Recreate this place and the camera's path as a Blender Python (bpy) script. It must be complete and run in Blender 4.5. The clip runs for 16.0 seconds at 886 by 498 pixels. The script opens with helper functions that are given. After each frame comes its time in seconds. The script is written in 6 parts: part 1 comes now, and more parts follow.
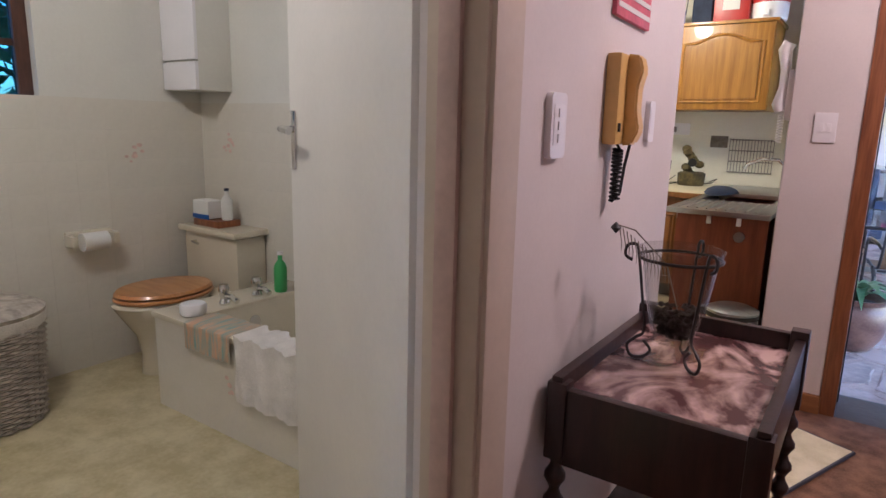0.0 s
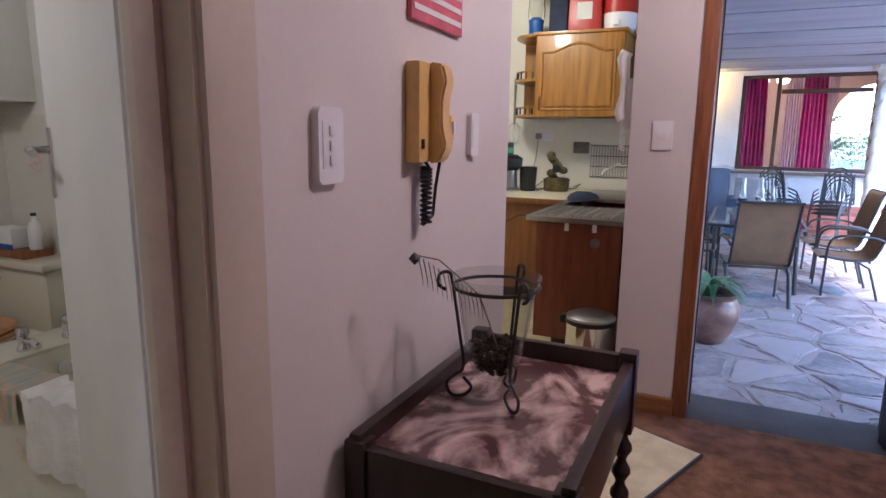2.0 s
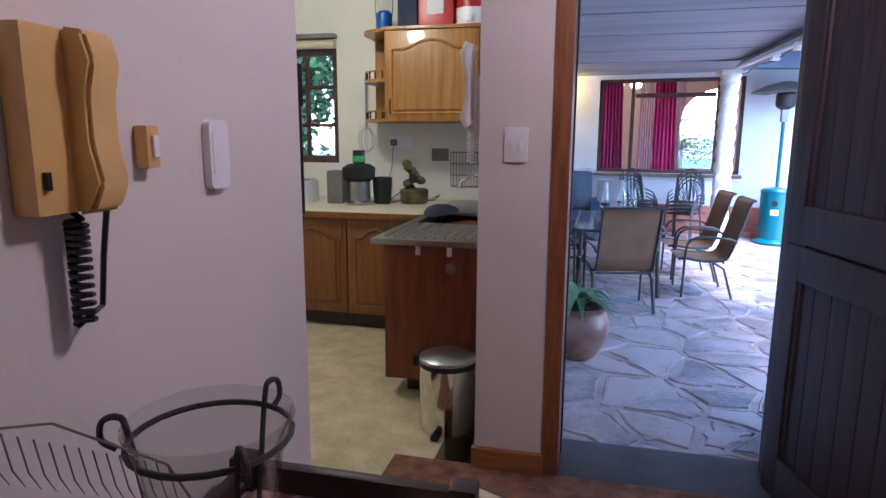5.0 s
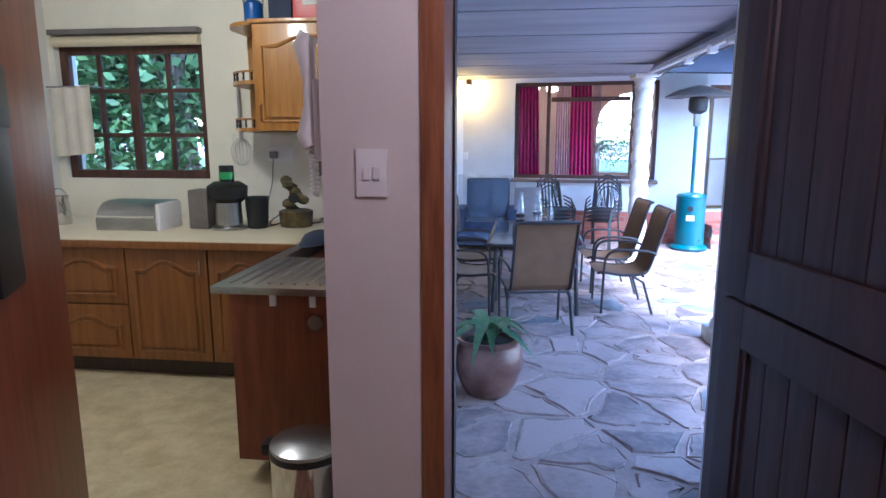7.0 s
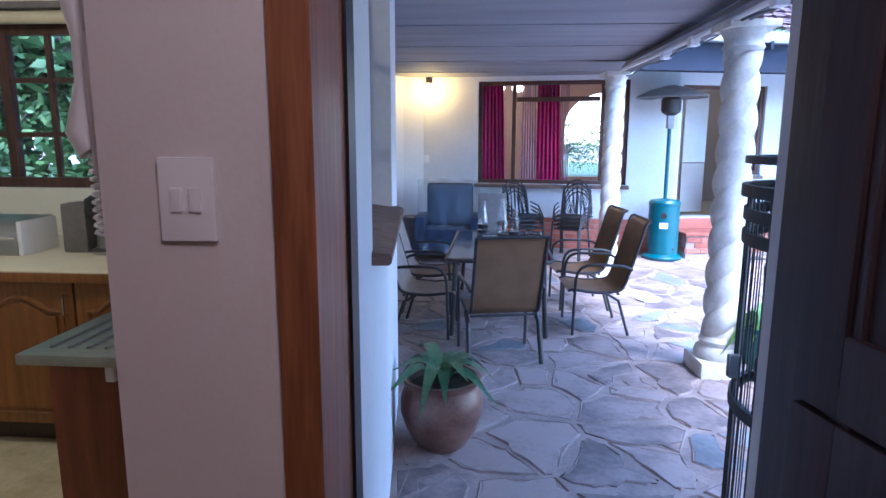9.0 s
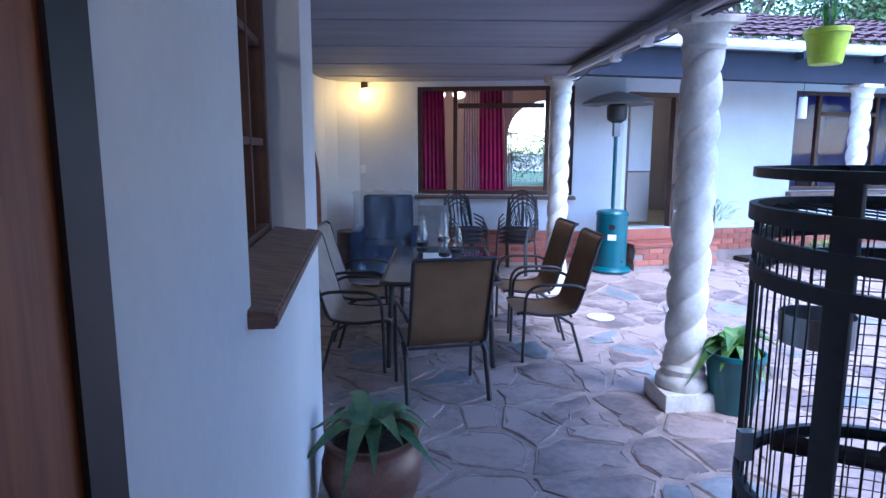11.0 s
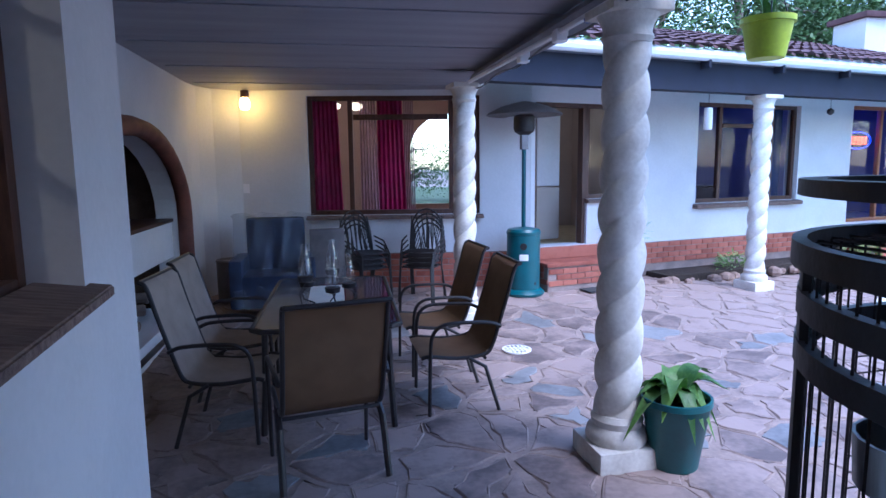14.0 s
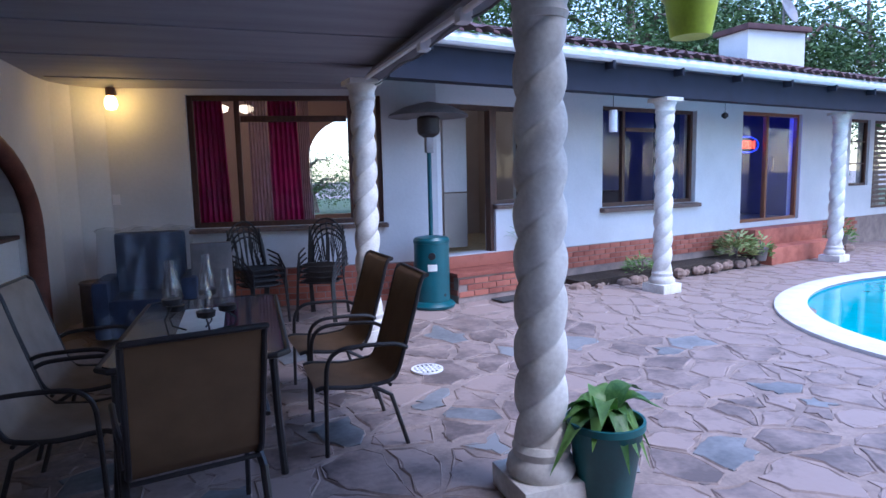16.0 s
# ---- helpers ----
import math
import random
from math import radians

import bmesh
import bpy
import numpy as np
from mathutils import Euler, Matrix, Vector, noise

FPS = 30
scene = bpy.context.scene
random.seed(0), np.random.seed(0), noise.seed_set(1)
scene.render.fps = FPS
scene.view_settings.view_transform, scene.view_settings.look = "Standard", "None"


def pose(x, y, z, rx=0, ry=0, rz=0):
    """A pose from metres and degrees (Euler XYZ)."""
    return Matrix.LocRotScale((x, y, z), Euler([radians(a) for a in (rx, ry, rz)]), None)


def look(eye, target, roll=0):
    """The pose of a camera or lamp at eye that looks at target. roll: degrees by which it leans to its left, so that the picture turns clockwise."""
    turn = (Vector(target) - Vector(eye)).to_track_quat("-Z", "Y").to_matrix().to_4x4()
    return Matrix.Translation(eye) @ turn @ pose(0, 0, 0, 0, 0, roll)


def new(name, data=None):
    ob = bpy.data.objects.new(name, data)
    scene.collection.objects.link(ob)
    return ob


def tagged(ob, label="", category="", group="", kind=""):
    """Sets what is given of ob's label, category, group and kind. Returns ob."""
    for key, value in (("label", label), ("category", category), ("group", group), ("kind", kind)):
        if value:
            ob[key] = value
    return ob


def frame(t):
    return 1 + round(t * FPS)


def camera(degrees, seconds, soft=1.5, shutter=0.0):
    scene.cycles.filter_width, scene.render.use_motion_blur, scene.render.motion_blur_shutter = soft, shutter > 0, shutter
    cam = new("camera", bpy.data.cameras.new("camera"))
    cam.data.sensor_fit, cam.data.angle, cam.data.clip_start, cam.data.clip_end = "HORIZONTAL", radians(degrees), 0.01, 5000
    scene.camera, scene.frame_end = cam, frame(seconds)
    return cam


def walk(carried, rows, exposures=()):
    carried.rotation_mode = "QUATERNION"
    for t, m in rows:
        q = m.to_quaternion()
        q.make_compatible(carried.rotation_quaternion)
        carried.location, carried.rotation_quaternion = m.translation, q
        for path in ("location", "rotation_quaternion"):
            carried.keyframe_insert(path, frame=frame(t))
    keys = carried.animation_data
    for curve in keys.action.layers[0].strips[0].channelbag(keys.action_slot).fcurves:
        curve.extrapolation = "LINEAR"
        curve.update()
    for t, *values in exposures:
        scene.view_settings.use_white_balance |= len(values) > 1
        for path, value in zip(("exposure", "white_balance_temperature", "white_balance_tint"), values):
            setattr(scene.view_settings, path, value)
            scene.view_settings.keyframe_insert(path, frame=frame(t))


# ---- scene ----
cam = camera(71.7, 16.0)
EXPOSURES = [(0.0, 4.75, 5400, 15), (1.5, 4.5, 5250, 15), (4.0, 4.05, 5000, 15), (7.0, 4.05, 4800, 14), (9.0, 3.6, 4850, 14), (11.5, 2.75, 4850, 16), (14.0, 2.25, 5050, 18), (16.0, 1.9, 5250, 20)]
PATH = [
    (0, (0.63, 0.146, 1.64), (-0.489, 1.756, 1.245), 1.4),
    (0.5, (0.66, 0.205, 1.649), (-0.371, 1.875, 1.263), 1.2),
    (1, (0.684, 0.28, 1.654), (-0.272, 1.995, 1.272), 0.9),
    (1.5, (0.706, 0.358, 1.662), (-0.18, 2.111, 1.286), 0.8),
    (2, (0.719, 0.416, 1.667), (-0.111, 2.197, 1.297), 0.7),
    (2.5, (0.713, 0.489, 1.664), (-0.064, 2.294, 1.295), 0.7),
    (3, (0.687, 0.594, 1.675), (-0.025, 2.428, 1.312), 0.5),
    (3.5, (0.66, 0.698, 1.677), (0.015, 2.557, 1.32), 0.3),
    (4, (0.661, 0.793, 1.68), (0.081, 2.673, 1.325), 0.3),
    (6.5, (0.807, 1.515, 1.742), (0.513, 3.461, 1.387), 0.1),
    (7, (0.814, 1.693, 1.757), (0.579, 3.648, 1.407), 0.0),
    (7.5, (0.83, 1.839, 1.748), (0.63, 3.799, 1.401), -0.1),
    (8, (0.87, 2.019, 1.766), (0.696, 3.981, 1.42), -0.0),
    (8.5, (0.887, 2.213, 1.762), (0.736, 4.178, 1.417), 0.1),
    (9, (0.873, 2.414, 1.756), (0.74, 4.38, 1.413), 0.2),
    (11.5, (0.945, 3.151, 1.753), (1.037, 5.125, 1.45), -0.1),
    (12, (0.982, 3.29, 1.741), (1.11, 5.265, 1.448), -0.3),
    (12.5, (1.004, 3.447, 1.745), (1.174, 5.418, 1.456), -0.3),
    (13, (1.02, 3.615, 1.751), (1.243, 5.583, 1.473), -0.4),
    (13.5, (1.054, 3.728, 1.743), (1.33, 5.691, 1.475), -0.5),
    (14, (1.102, 3.856, 1.738), (1.439, 5.81, 1.475), -0.6),
    (14.5, (1.149, 4.002, 1.734), (1.55, 5.944, 1.474), -0.7),
    (15, (1.198, 4.104, 1.738), (1.667, 6.031, 1.48), -0.9),
    (15.5, (1.256, 4.205, 1.704), (1.793, 6.116, 1.458), -1.1),
    (16, (1.283, 4.368, 1.659), (1.905, 6.255, 1.428), -1.3),
]
walk(cam, [(t, look(eye, target, roll)) for t, eye, target, roll in PATH],
     exposures=EXPOSURES)

# ---- light ----
world = bpy.data.worlds.new("world")
scene.world = world
world.use_nodes = True
wn = world.node_tree
sky = wn.nodes.new("ShaderNodeTexSky")
sky.sky_type, sky.sun_disc, sky.sun_elevation, sky.sun_rotation, sky.air_density, sky.dust_density = "NISHITA", False, radians(60), radians(144), 1.3, 0.6
wn.nodes["Background"].inputs[1].default_value = 0.14
wn.links.new(sky.outputs[0], wn.nodes["Background"].inputs[0])


def lamp(name, kind, energy, colour, m, size=0.1, size_y=0.0):
    d = bpy.data.lights.new(name, kind)
    d.energy, d.color = energy, colour
    if kind == "AREA":
        d.size = size
        if size_y:
            d.shape, d.size_y = "RECTANGLE", size_y
    elif kind == "SUN":
        d.angle = size
    else:
        d.shadow_soft_size = size
    ob = new(name, d)
    ob.matrix_world = m
    return ob


lamp("sun", "SUN", 0.8, (1.0, 0.97, 0.94), look((5, -7, 15), (0, 0, 0)), radians(25))
lamp("hall_light", "POINT", 2.6, (1.0, 0.73, 0.60), pose(1.25, 2.2, 2.75), 0.12)
lamp("bathroom_light", "POINT", 1.6, (1.0, 0.88, 0.68), pose(-1.3, 0.6, 2.75), 0.12)
lamp("kitchen_light", "POINT", 3.2, (1.0, 0.86, 0.58), pose(-1.0, 4.2, 2.8), 0.12)
lamp("bulb_light", "POINT", 0.24, (1.0, 0.56, 0.12), pose(-0.006, 12.13, 2.58), 0.07)
lamp("lounge_light", "POINT", 2.4, (1.0, 0.72, 0.5), pose(1.6, 14.2, 2.7), 0.1)
lamp("passage_light", "POINT", 1.5, (1.0, 0.9, 0.8), pose(4.6, 13.9, 2.6), 0.1)
lamp("office_light", "POINT", 3.0, (0.25, 0.3, 1.0), pose(7.4, 14.6, 2.6), 0.1)
lamp("bar_light", "POINT", 16, (0.05, 0.06, 1.0), pose(10.5, 14.5, 2.8), 0.1)


# ---- materials ----
def mat(name, col, rough=0.6, var=0.15, scale=6.0, bump=0.1, metal=0.0, fine=60.0, col2=None, stretch=(1, 1, 1), spec=0.5, obj=0.0, coat=0.0):
    m = bpy.data.materials.new(name)
    m.use_nodes = True
    n, l = m.node_tree.nodes, m.node_tree.links
    p = n["Principled BSDF"]
    p.inputs["Roughness"].default_value, p.inputs["Metallic"].default_value = rough, metal
    p.inputs["Specular IOR Level"].default_value = spec
    p.inputs["Coat Weight"].default_value = coat
    tc, mp = n.new("ShaderNodeTexCoord"), n.new("ShaderNodeMapping")
    mp.inputs["Scale"].default_value = stretch
    l.new(tc.outputs["Object"], mp.inputs["Vector"])
    big, small = n.new("ShaderNodeTexNoise"), n.new("ShaderNodeTexNoise")
    big.inputs["Scale"].default_value, big.inputs["Detail"].default_value = scale, 5
    small.inputs["Scale"].default_value, small.inputs["Detail"].default_value = fine, 4
    l.new(mp.outputs[0], big.inputs["Vector"]), l.new(mp.outputs[0], small.inputs["Vector"])
    add = n.new("ShaderNodeMath")
    add.operation = "MULTIPLY_ADD"
    add.inputs[1].default_value = 0.4
    l.new(small.outputs[0], add.inputs[0]), l.new(big.outputs[0], add.inputs[2])
    last = add.outputs[0]
    if obj:
        info, mx = n.new("ShaderNodeObjectInfo"), n.new("ShaderNodeMath")
        mx.operation, mx.inputs[1].default_value = "MULTIPLY_ADD", obj
        l.new(info.outputs["Random"], mx.inputs[0]), l.new(last, mx.inputs[2])
        last = mx.outputs[0]
    ramp = n.new("ShaderNodeValToRGB")
    ramp.color_ramp.elements[0].position, ramp.color_ramp.elements[1].position = 0.50 + 0.3 * obj, 0.88 + 0.6 * obj
    c2 = col2 or tuple(min(1, c * (1 + var)) for c in col)
    c1 = col if col2 else tuple(c * (1 - var) for c in col)
    ramp.color_ramp.elements[0].color, ramp.color_ramp.elements[1].color = (*c1, 1), (*c2, 1)
    l.new(last, ramp.inputs[0]), l.new(ramp.outputs[0], p.inputs["Base Color"])
    if bump:
        b = n.new("ShaderNodeBump")
        b.inputs["Strength"].default_value, b.inputs["Distance"].default_value = bump, 0.01
        l.new(add.outputs[0], b.inputs["Height"]), l.new(b.outputs[0], p.inputs["Normal"])
    return m


def glass(name, col=(0.95, 0.97, 0.97), gloss=0.02, base=0.02):
    m = bpy.data.materials.new(name)
    m.use_nodes = True
    n, l = m.node_tree.nodes, m.node_tree.links
    out = n["Material Output"]
    n.remove(n["Principled BSDF"])
    tr, gl, fr, mx = n.new("ShaderNodeBsdfTransparent"), n.new("ShaderNodeBsdfGlossy"), n.new("ShaderNodeLayerWeight"), n.new("ShaderNodeMixShader")
    tr.inputs[0].default_value = (*col, 1)
    gl.inputs["Roughness"].default_value = gloss
    pw = n.new("ShaderNodeMath")
    pw.operation, pw.inputs[1].default_value = "POWER", 5.0
    ad = n.new("ShaderNodeMath")
    ad.operation, ad.inputs[1].default_value, ad.inputs[2].default_value = "MULTIPLY_ADD", 0.9, base
    l.new(fr.outputs["Facing"], pw.inputs[0]), l.new(pw.outputs[0], ad.inputs[0]), l.new(ad.outputs[0], mx.inputs[0]), l.new(tr.outputs[0], mx.inputs[1]), l.new(gl.outputs[0], mx.inputs[2]), l.new(mx.outputs[0], out.inputs[0])
    return m


def glow(name, col, strength):
    m = bpy.data.materials.new(name)
    m.use_nodes = True
    p = m.node_tree.nodes["Principled BSDF"]
    p.inputs["Base Color"].default_value = (*col, 1)
    p.inputs["Emission Color"].default_value, p.inputs["Emission Strength"].default_value = (*col, 1), strength
    return m


PLASTER_PINK = mat("hall_plaster", (0.69, 0.635, 0.615), 0.75, 0.04, 2.5, 0.12, fine=90)
PLASTER = mat("white_plaster", (0.64, 0.63, 0.64), 0.85, 0.06, 1.6, 0.35, fine=30)
# White ceilings in grey: the shade under the patio roof is in the colour.
CEIL = mat("shaded_white_ceiling_paint", (0.31, 0.30, 0.33), 0.8, 0.12, 1.5, 0.1, stretch=(0.4, 3, 1))
TILE = mat("cream_wall_tile", (0.68, 0.64, 0.56), 0.25, 0.04, 4, 0.02)
TILE_W = mat("white_kitchen_tile", (0.78, 0.75, 0.66), 0.25, 0.04, 4, 0.02)
BATHW = mat("bathroom_wall_paint", (0.68, 0.66, 0.60), 0.6, 0.04, 3)
KWALL = mat("kitchen_wall_paint", (0.80, 0.77, 0.66), 0.7, 0.04, 3)
VINYL = mat("cream_vinyl_floor", (0.46, 0.385, 0.21), 0.4, col2=(0.64, 0.56, 0.36), scale=9, bump=0.02)
CARPET = mat("brown_patterned_carpet", (0.10, 0.045, 0.025), 0.95, col2=(0.26, 0.13, 0.075), scale=14, bump=0.5, fine=160)
RUG = mat("cream_rug_pile", (0.52, 0.44, 0.28), 0.95, col2=(0.70, 0.62, 0.44), scale=10, bump=0.5, fine=160)
RUGE = mat("rug_edge_dark", (0.06, 0.06, 0.08), 0.9)
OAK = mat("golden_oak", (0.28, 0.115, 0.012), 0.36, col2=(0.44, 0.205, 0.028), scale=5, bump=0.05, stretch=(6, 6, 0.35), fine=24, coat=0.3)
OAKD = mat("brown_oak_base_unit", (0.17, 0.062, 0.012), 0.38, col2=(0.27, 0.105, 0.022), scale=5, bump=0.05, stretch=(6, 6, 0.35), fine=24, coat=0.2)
MAHOG = mat("red_brown_panel", (0.15, 0.035, 0.015), 0.4, col2=(0.24, 0.065, 0.028), scale=6, bump=0.04, stretch=(5, 5, 0.5), fine=20)
FRAMEW = mat("varnished_door_frame", (0.17, 0.055, 0.02), 0.4, col2=(0.30, 0.11, 0.04), scale=8, bump=0.08, stretch=(6, 6, 0.5), fine=24)
DARKW = mat("very_dark_stained_wood", (0.013, 0.006, 0.006), 0.35, col2=(0.034, 0.013, 0.012), scale=9, bump=0.08, stretch=(5, 5, 0.6), coat=0.2)
DOORP = mat("dark_plum_door_stain", (0.020, 0.010, 0.013), 0.6, col2=(0.042, 0.022, 0.026), scale=8, bump=0.12, stretch=(6, 6, 0.4))
WINW = mat("dark_window_timber", (0.045, 0.018, 0.012), 0.5, col2=(0.10, 0.042, 0.026), scale=8, bump=0.1, stretch=(4, 4, 0.6))
SILLW = mat("weathered_sill_timber", (0.10, 0.06, 0.05), 0.8, col2=(0.22, 0.15, 0.12), scale=8, bump=0.4, stretch=(6, 0.6, 6))
SKIRT = mat("varnished_skirting", (0.30, 0.13, 0.045), 0.4, 0.25, 8, stretch=(0.6, 0.6, 6))
DOORW = mat("off_white_door_paint", (0.66, 0.62, 0.57), 0.5, 0.04, 3)
FRAMEC = mat("cream_pink_frame_paint", (0.58, 0.49, 0.40), 0.5, 0.06, 4)
FRAMEP = mat("worn_pink_door_edge", (0.58, 0.43, 0.39), 0.6, 0.12, 10)
PLASTIC_W = mat("white_plastic", (0.82, 0.80, 0.82), 0.35, 0.02, 3, 0.0)
PLASTIC_Y = mat("yellowed_plastic", (0.72, 0.46, 0.15), 0.4, 0.08, 5, 0.02)
BLACKP = mat("black_plastic", (0.012, 0.012, 0.014), 0.4, 0.2, 8, 0.0)
IRON = mat("black_wrought_iron", (0.02, 0.017, 0.018), 0.5, 0.3, 20, 0.2)
TUBE = mat("dark_bronze_tube", (0.022, 0.018, 0.019), 0.45, 0.2, 20, 0.05)
SLING = mat("brown_mesh_sling", (0.15, 0.085, 0.042), 0.8, 0.15, 6, 0.3, fine=300)
SLINGL = mat("greyed_mesh_sling", (0.30, 0.235, 0.19), 0.8, 0.15, 6, 0.3, fine=300)
CHROME = mat("chrome", (0.7, 0.7, 0.7), 0.12, 0.03, 5, 0.0, metal=1.0)
STEEL = mat("brushed_steel", (0.42, 0.42, 0.42), 0.3, 0.12, 6, 0.03, metal=1.0, stretch=(1, 20, 1))
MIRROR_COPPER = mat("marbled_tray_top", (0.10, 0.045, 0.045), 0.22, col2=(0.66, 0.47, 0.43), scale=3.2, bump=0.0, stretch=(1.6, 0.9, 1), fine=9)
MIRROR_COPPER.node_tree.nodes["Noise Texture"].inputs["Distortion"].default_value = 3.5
CERAMIC = mat("cream_ceramic", (0.66, 0.60, 0.47), 0.15, 0.03, 3, 0.0)
SEATW = mat("orange_pine_seat", (0.42, 0.17, 0.045), 0.3, col2=(0.58, 0.27, 0.09), scale=7, stretch=(0.7, 5, 5), bump=0.03, coat=0.4)
WICKER = mat("whitewashed_wicker", (0.42, 0.37, 0.31), 0.8, 0.3, 20, 0.4)
CLOTH_W = mat("white_towel", (0.74, 0.70, 0.66), 0.95, 0.1, 12, 0.8, fine=150)
CLOTH_S = mat("striped_cloth", (0.22, 0.36, 0.33), 0.9, col2=(0.62, 0.36, 0.22), scale=16, bump=0.4, stretch=(3, 0.5, 0.5))
POTB = mat("brown_glazed_clay", (0.10, 0.045, 0.035), 0.35, col2=(0.22, 0.12, 0.09), scale=6, bump=0.05)
POTG = mat("teal_plastic_pot", (0.012, 0.10, 0.11), 0.4, 0.15, 6, 0.03)
POTL = mat("lime_plastic_pot", (0.45, 0.55, 0.03), 0.45, 0.15, 8, 0.03)
SOIL = mat("potting_soil", (0.03, 0.02, 0.014), 0.95, 0.4, 30, 0.8)
LEAF = mat("green_leaf", (0.05, 0.15, 0.03), 0.4, col2=(0.20, 0.36, 0.09), scale=8, bump=0.08, obj=0.3)
AGAVE = mat("grey_green_leaf", (0.06, 0.17, 0.08), 0.45, col2=(0.24, 0.36, 0.19), scale=7, bump=0.1, obj=0.2)
TREE = mat("tree_foliage", (0.02, 0.06, 0.016), 0.6, col2=(0.10, 0.18, 0.05), scale=1.6, bump=0.0)
BARK = mat("tree_bark", (0.16, 0.12, 0.10), 0.9, 0.35, 5, 0.7, stretch=(3, 3, 0.6))
TEAL = mat("teal_enamel", (0.006, 0.085, 0.105), 0.35, 0.12, 6, 0.02)
ALU = mat("dull_aluminium", (0.22, 0.20, 0.20), 0.5, 0.15, 8, 0.05, metal=0.6)
STONE = mat("slate_flagstone", (0.115, 0.085, 0.08), 0.6, col2=(0.30, 0.222, 0.20), scale=3.4, bump=0.5, fine=22, obj=0.4)
STONEB = mat("blue_grey_flagstone", (0.10, 0.10, 0.108), 0.6, col2=(0.23, 0.225, 0.23), scale=3, bump=0.3, fine=22, obj=0.3)
SLATE = mat("dark_slate", (0.04, 0.042, 0.05), 0.6, 0.3, 5, 0.3)
MORTAR = mat("pinkish_mortar", (0.19, 0.143, 0.128), 0.9, col2=(0.32, 0.24, 0.21), scale=5, bump=0.5, fine=45)
COLUMN = mat("weathered_cast_concrete", (0.52, 0.47, 0.42), 0.8, col2=(0.76, 0.72, 0.66), scale=4, bump=0.3, fine=40)
BRICK = mat("red_brick", (0.22, 0.055, 0.035), 0.8, col2=(0.40, 0.13, 0.085), scale=6, bump=0.3, obj=0.4)
NAVY = mat("navy_fascia_paint", (0.007, 0.009, 0.022), 0.8, 0.2, 4, 0.05)
GUTTER = mat("white_gutter", (0.78, 0.78, 0.80), 0.4, 0.05, 4, 0.02)
ROOFT = mat("weathered_roof_tile", (0.07, 0.034, 0.038), 0.85, col2=(0.14, 0.07, 0.07), scale=3, bump=0.4)
CURTAIN = mat("magenta_curtain", (0.55, 0.012, 0.14), 0.8, 0.25, 5, 0.1)
SHEER = mat("lilac_sheer", (0.55, 0.30, 0.45), 0.8, 0.2, 9, 0.1)
SHEER.node_tree.nodes["Principled BSDF"].inputs["Alpha"].default_value = 0.55
CURTAINB = mat("blue_curtain", (0.012, 0.03, 0.11), 0.8, 0.25, 5, 0.1)
ROOMW = mat("warm_room_wall", (0.60, 0.42, 0.36), 0.8, 0.06, 2)
# Office and bar walls carry part of the rooms' blue light and dimness as colour.
ROOMB = mat("dim_blue_lit_room_wall", (0.24, 0.25, 0.42), 0.8, 0.06, 2)
BARW = mat("dim_blue_lit_bar_wall", (0.07, 0.07, 0.16), 0.7, 0.2, 2)
BEIGE = mat("beige_inner_door", (0.42, 0.36, 0.31), 0.6, 0.05, 3)
SOOT = mat("sooty_firebrick", (0.10, 0.065, 0.045), 0.9, 0.5, 4, 0.4)
ARCHB = mat("red_brown_arch_paint", (0.14, 0.045, 0.03), 0.7, 0.25, 6, 0.2)
POLY = mat("clear_wrap", (0.22, 0.25, 0.30), 0.15, 0.25, 6, 0.3)
POLY.node_tree.nodes["Principled BSDF"].inputs["Alpha"].default_value = 0.28
SOFA = mat("dark_blue_upholstery", (0.025, 0.035, 0.07), 0.8, 0.3, 6, 0.2)
GLASS = glass("window_glass", base=0.02)
OBSCURE = glass("blue_obscure_glass", (0.10, 0.19, 0.25), 0.3)
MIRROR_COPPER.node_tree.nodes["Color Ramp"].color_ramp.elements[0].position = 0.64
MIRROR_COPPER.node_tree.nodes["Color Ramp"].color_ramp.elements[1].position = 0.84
LAMPG = glass("candle_lamp_glass", (0.88, 0.90, 0.92), 0.03, 0.18)
VASEG = glass("vase_glass", (0.93, 0.93, 0.92), 0.02)
POOLW = mat("pool_water", (0.012, 0.36, 0.40), 0.06, 0.12, 2, 0.05, fine=8)
POOLT = mat("blue_mosaic", (0.05, 0.11, 0.19), 0.3, 0.4, 60, 0.02)
COPING = mat("white_pool_coping", (0.66, 0.63, 0.60), 0.7, 0.12, 5, 0.15)
GRASS = mat("garden_soil_and_lawn", (0.05, 0.07, 0.025), 0.95, 0.4, 2, 0.5)
PAPER = mat("white_paper", (0.72, 0.71, 0.68), 0.8, 0.03, 4, 0.0)
REDP = mat("red_plastic", (0.42, 0.02, 0.015), 0.35, 0.08, 4, 0.0)
BLUEP = mat("blue_plastic", (0.012, 0.09, 0.36), 0.35, 0.1, 5, 0.0)
PINKP = mat("pink_print", (0.62, 0.12, 0.17), 0.6, 0.2, 10, 0.0)
COUNTER = mat("cream_laminate", (0.68, 0.60, 0.42), 0.35, 0.04, 6, 0.0)
FOUNT = mat("dark_resin_stone", (0.035, 0.03, 0.018), 0.7, col2=(0.16, 0.12, 0.04), scale=14, bump=0.4)
DRIED = mat("dried_petals", (0.03, 0.022, 0.014), 0.9, 0.5, 40, 0.9)
FEATHER = mat("grey_feather", (0.20, 0.17, 0.14), 0.9, 0.3, 20, 0.2)
MOTIF = mat("faded_pink_transfer", (0.62, 0.44, 0.38), 0.4, 0.15, 30, 0.0)
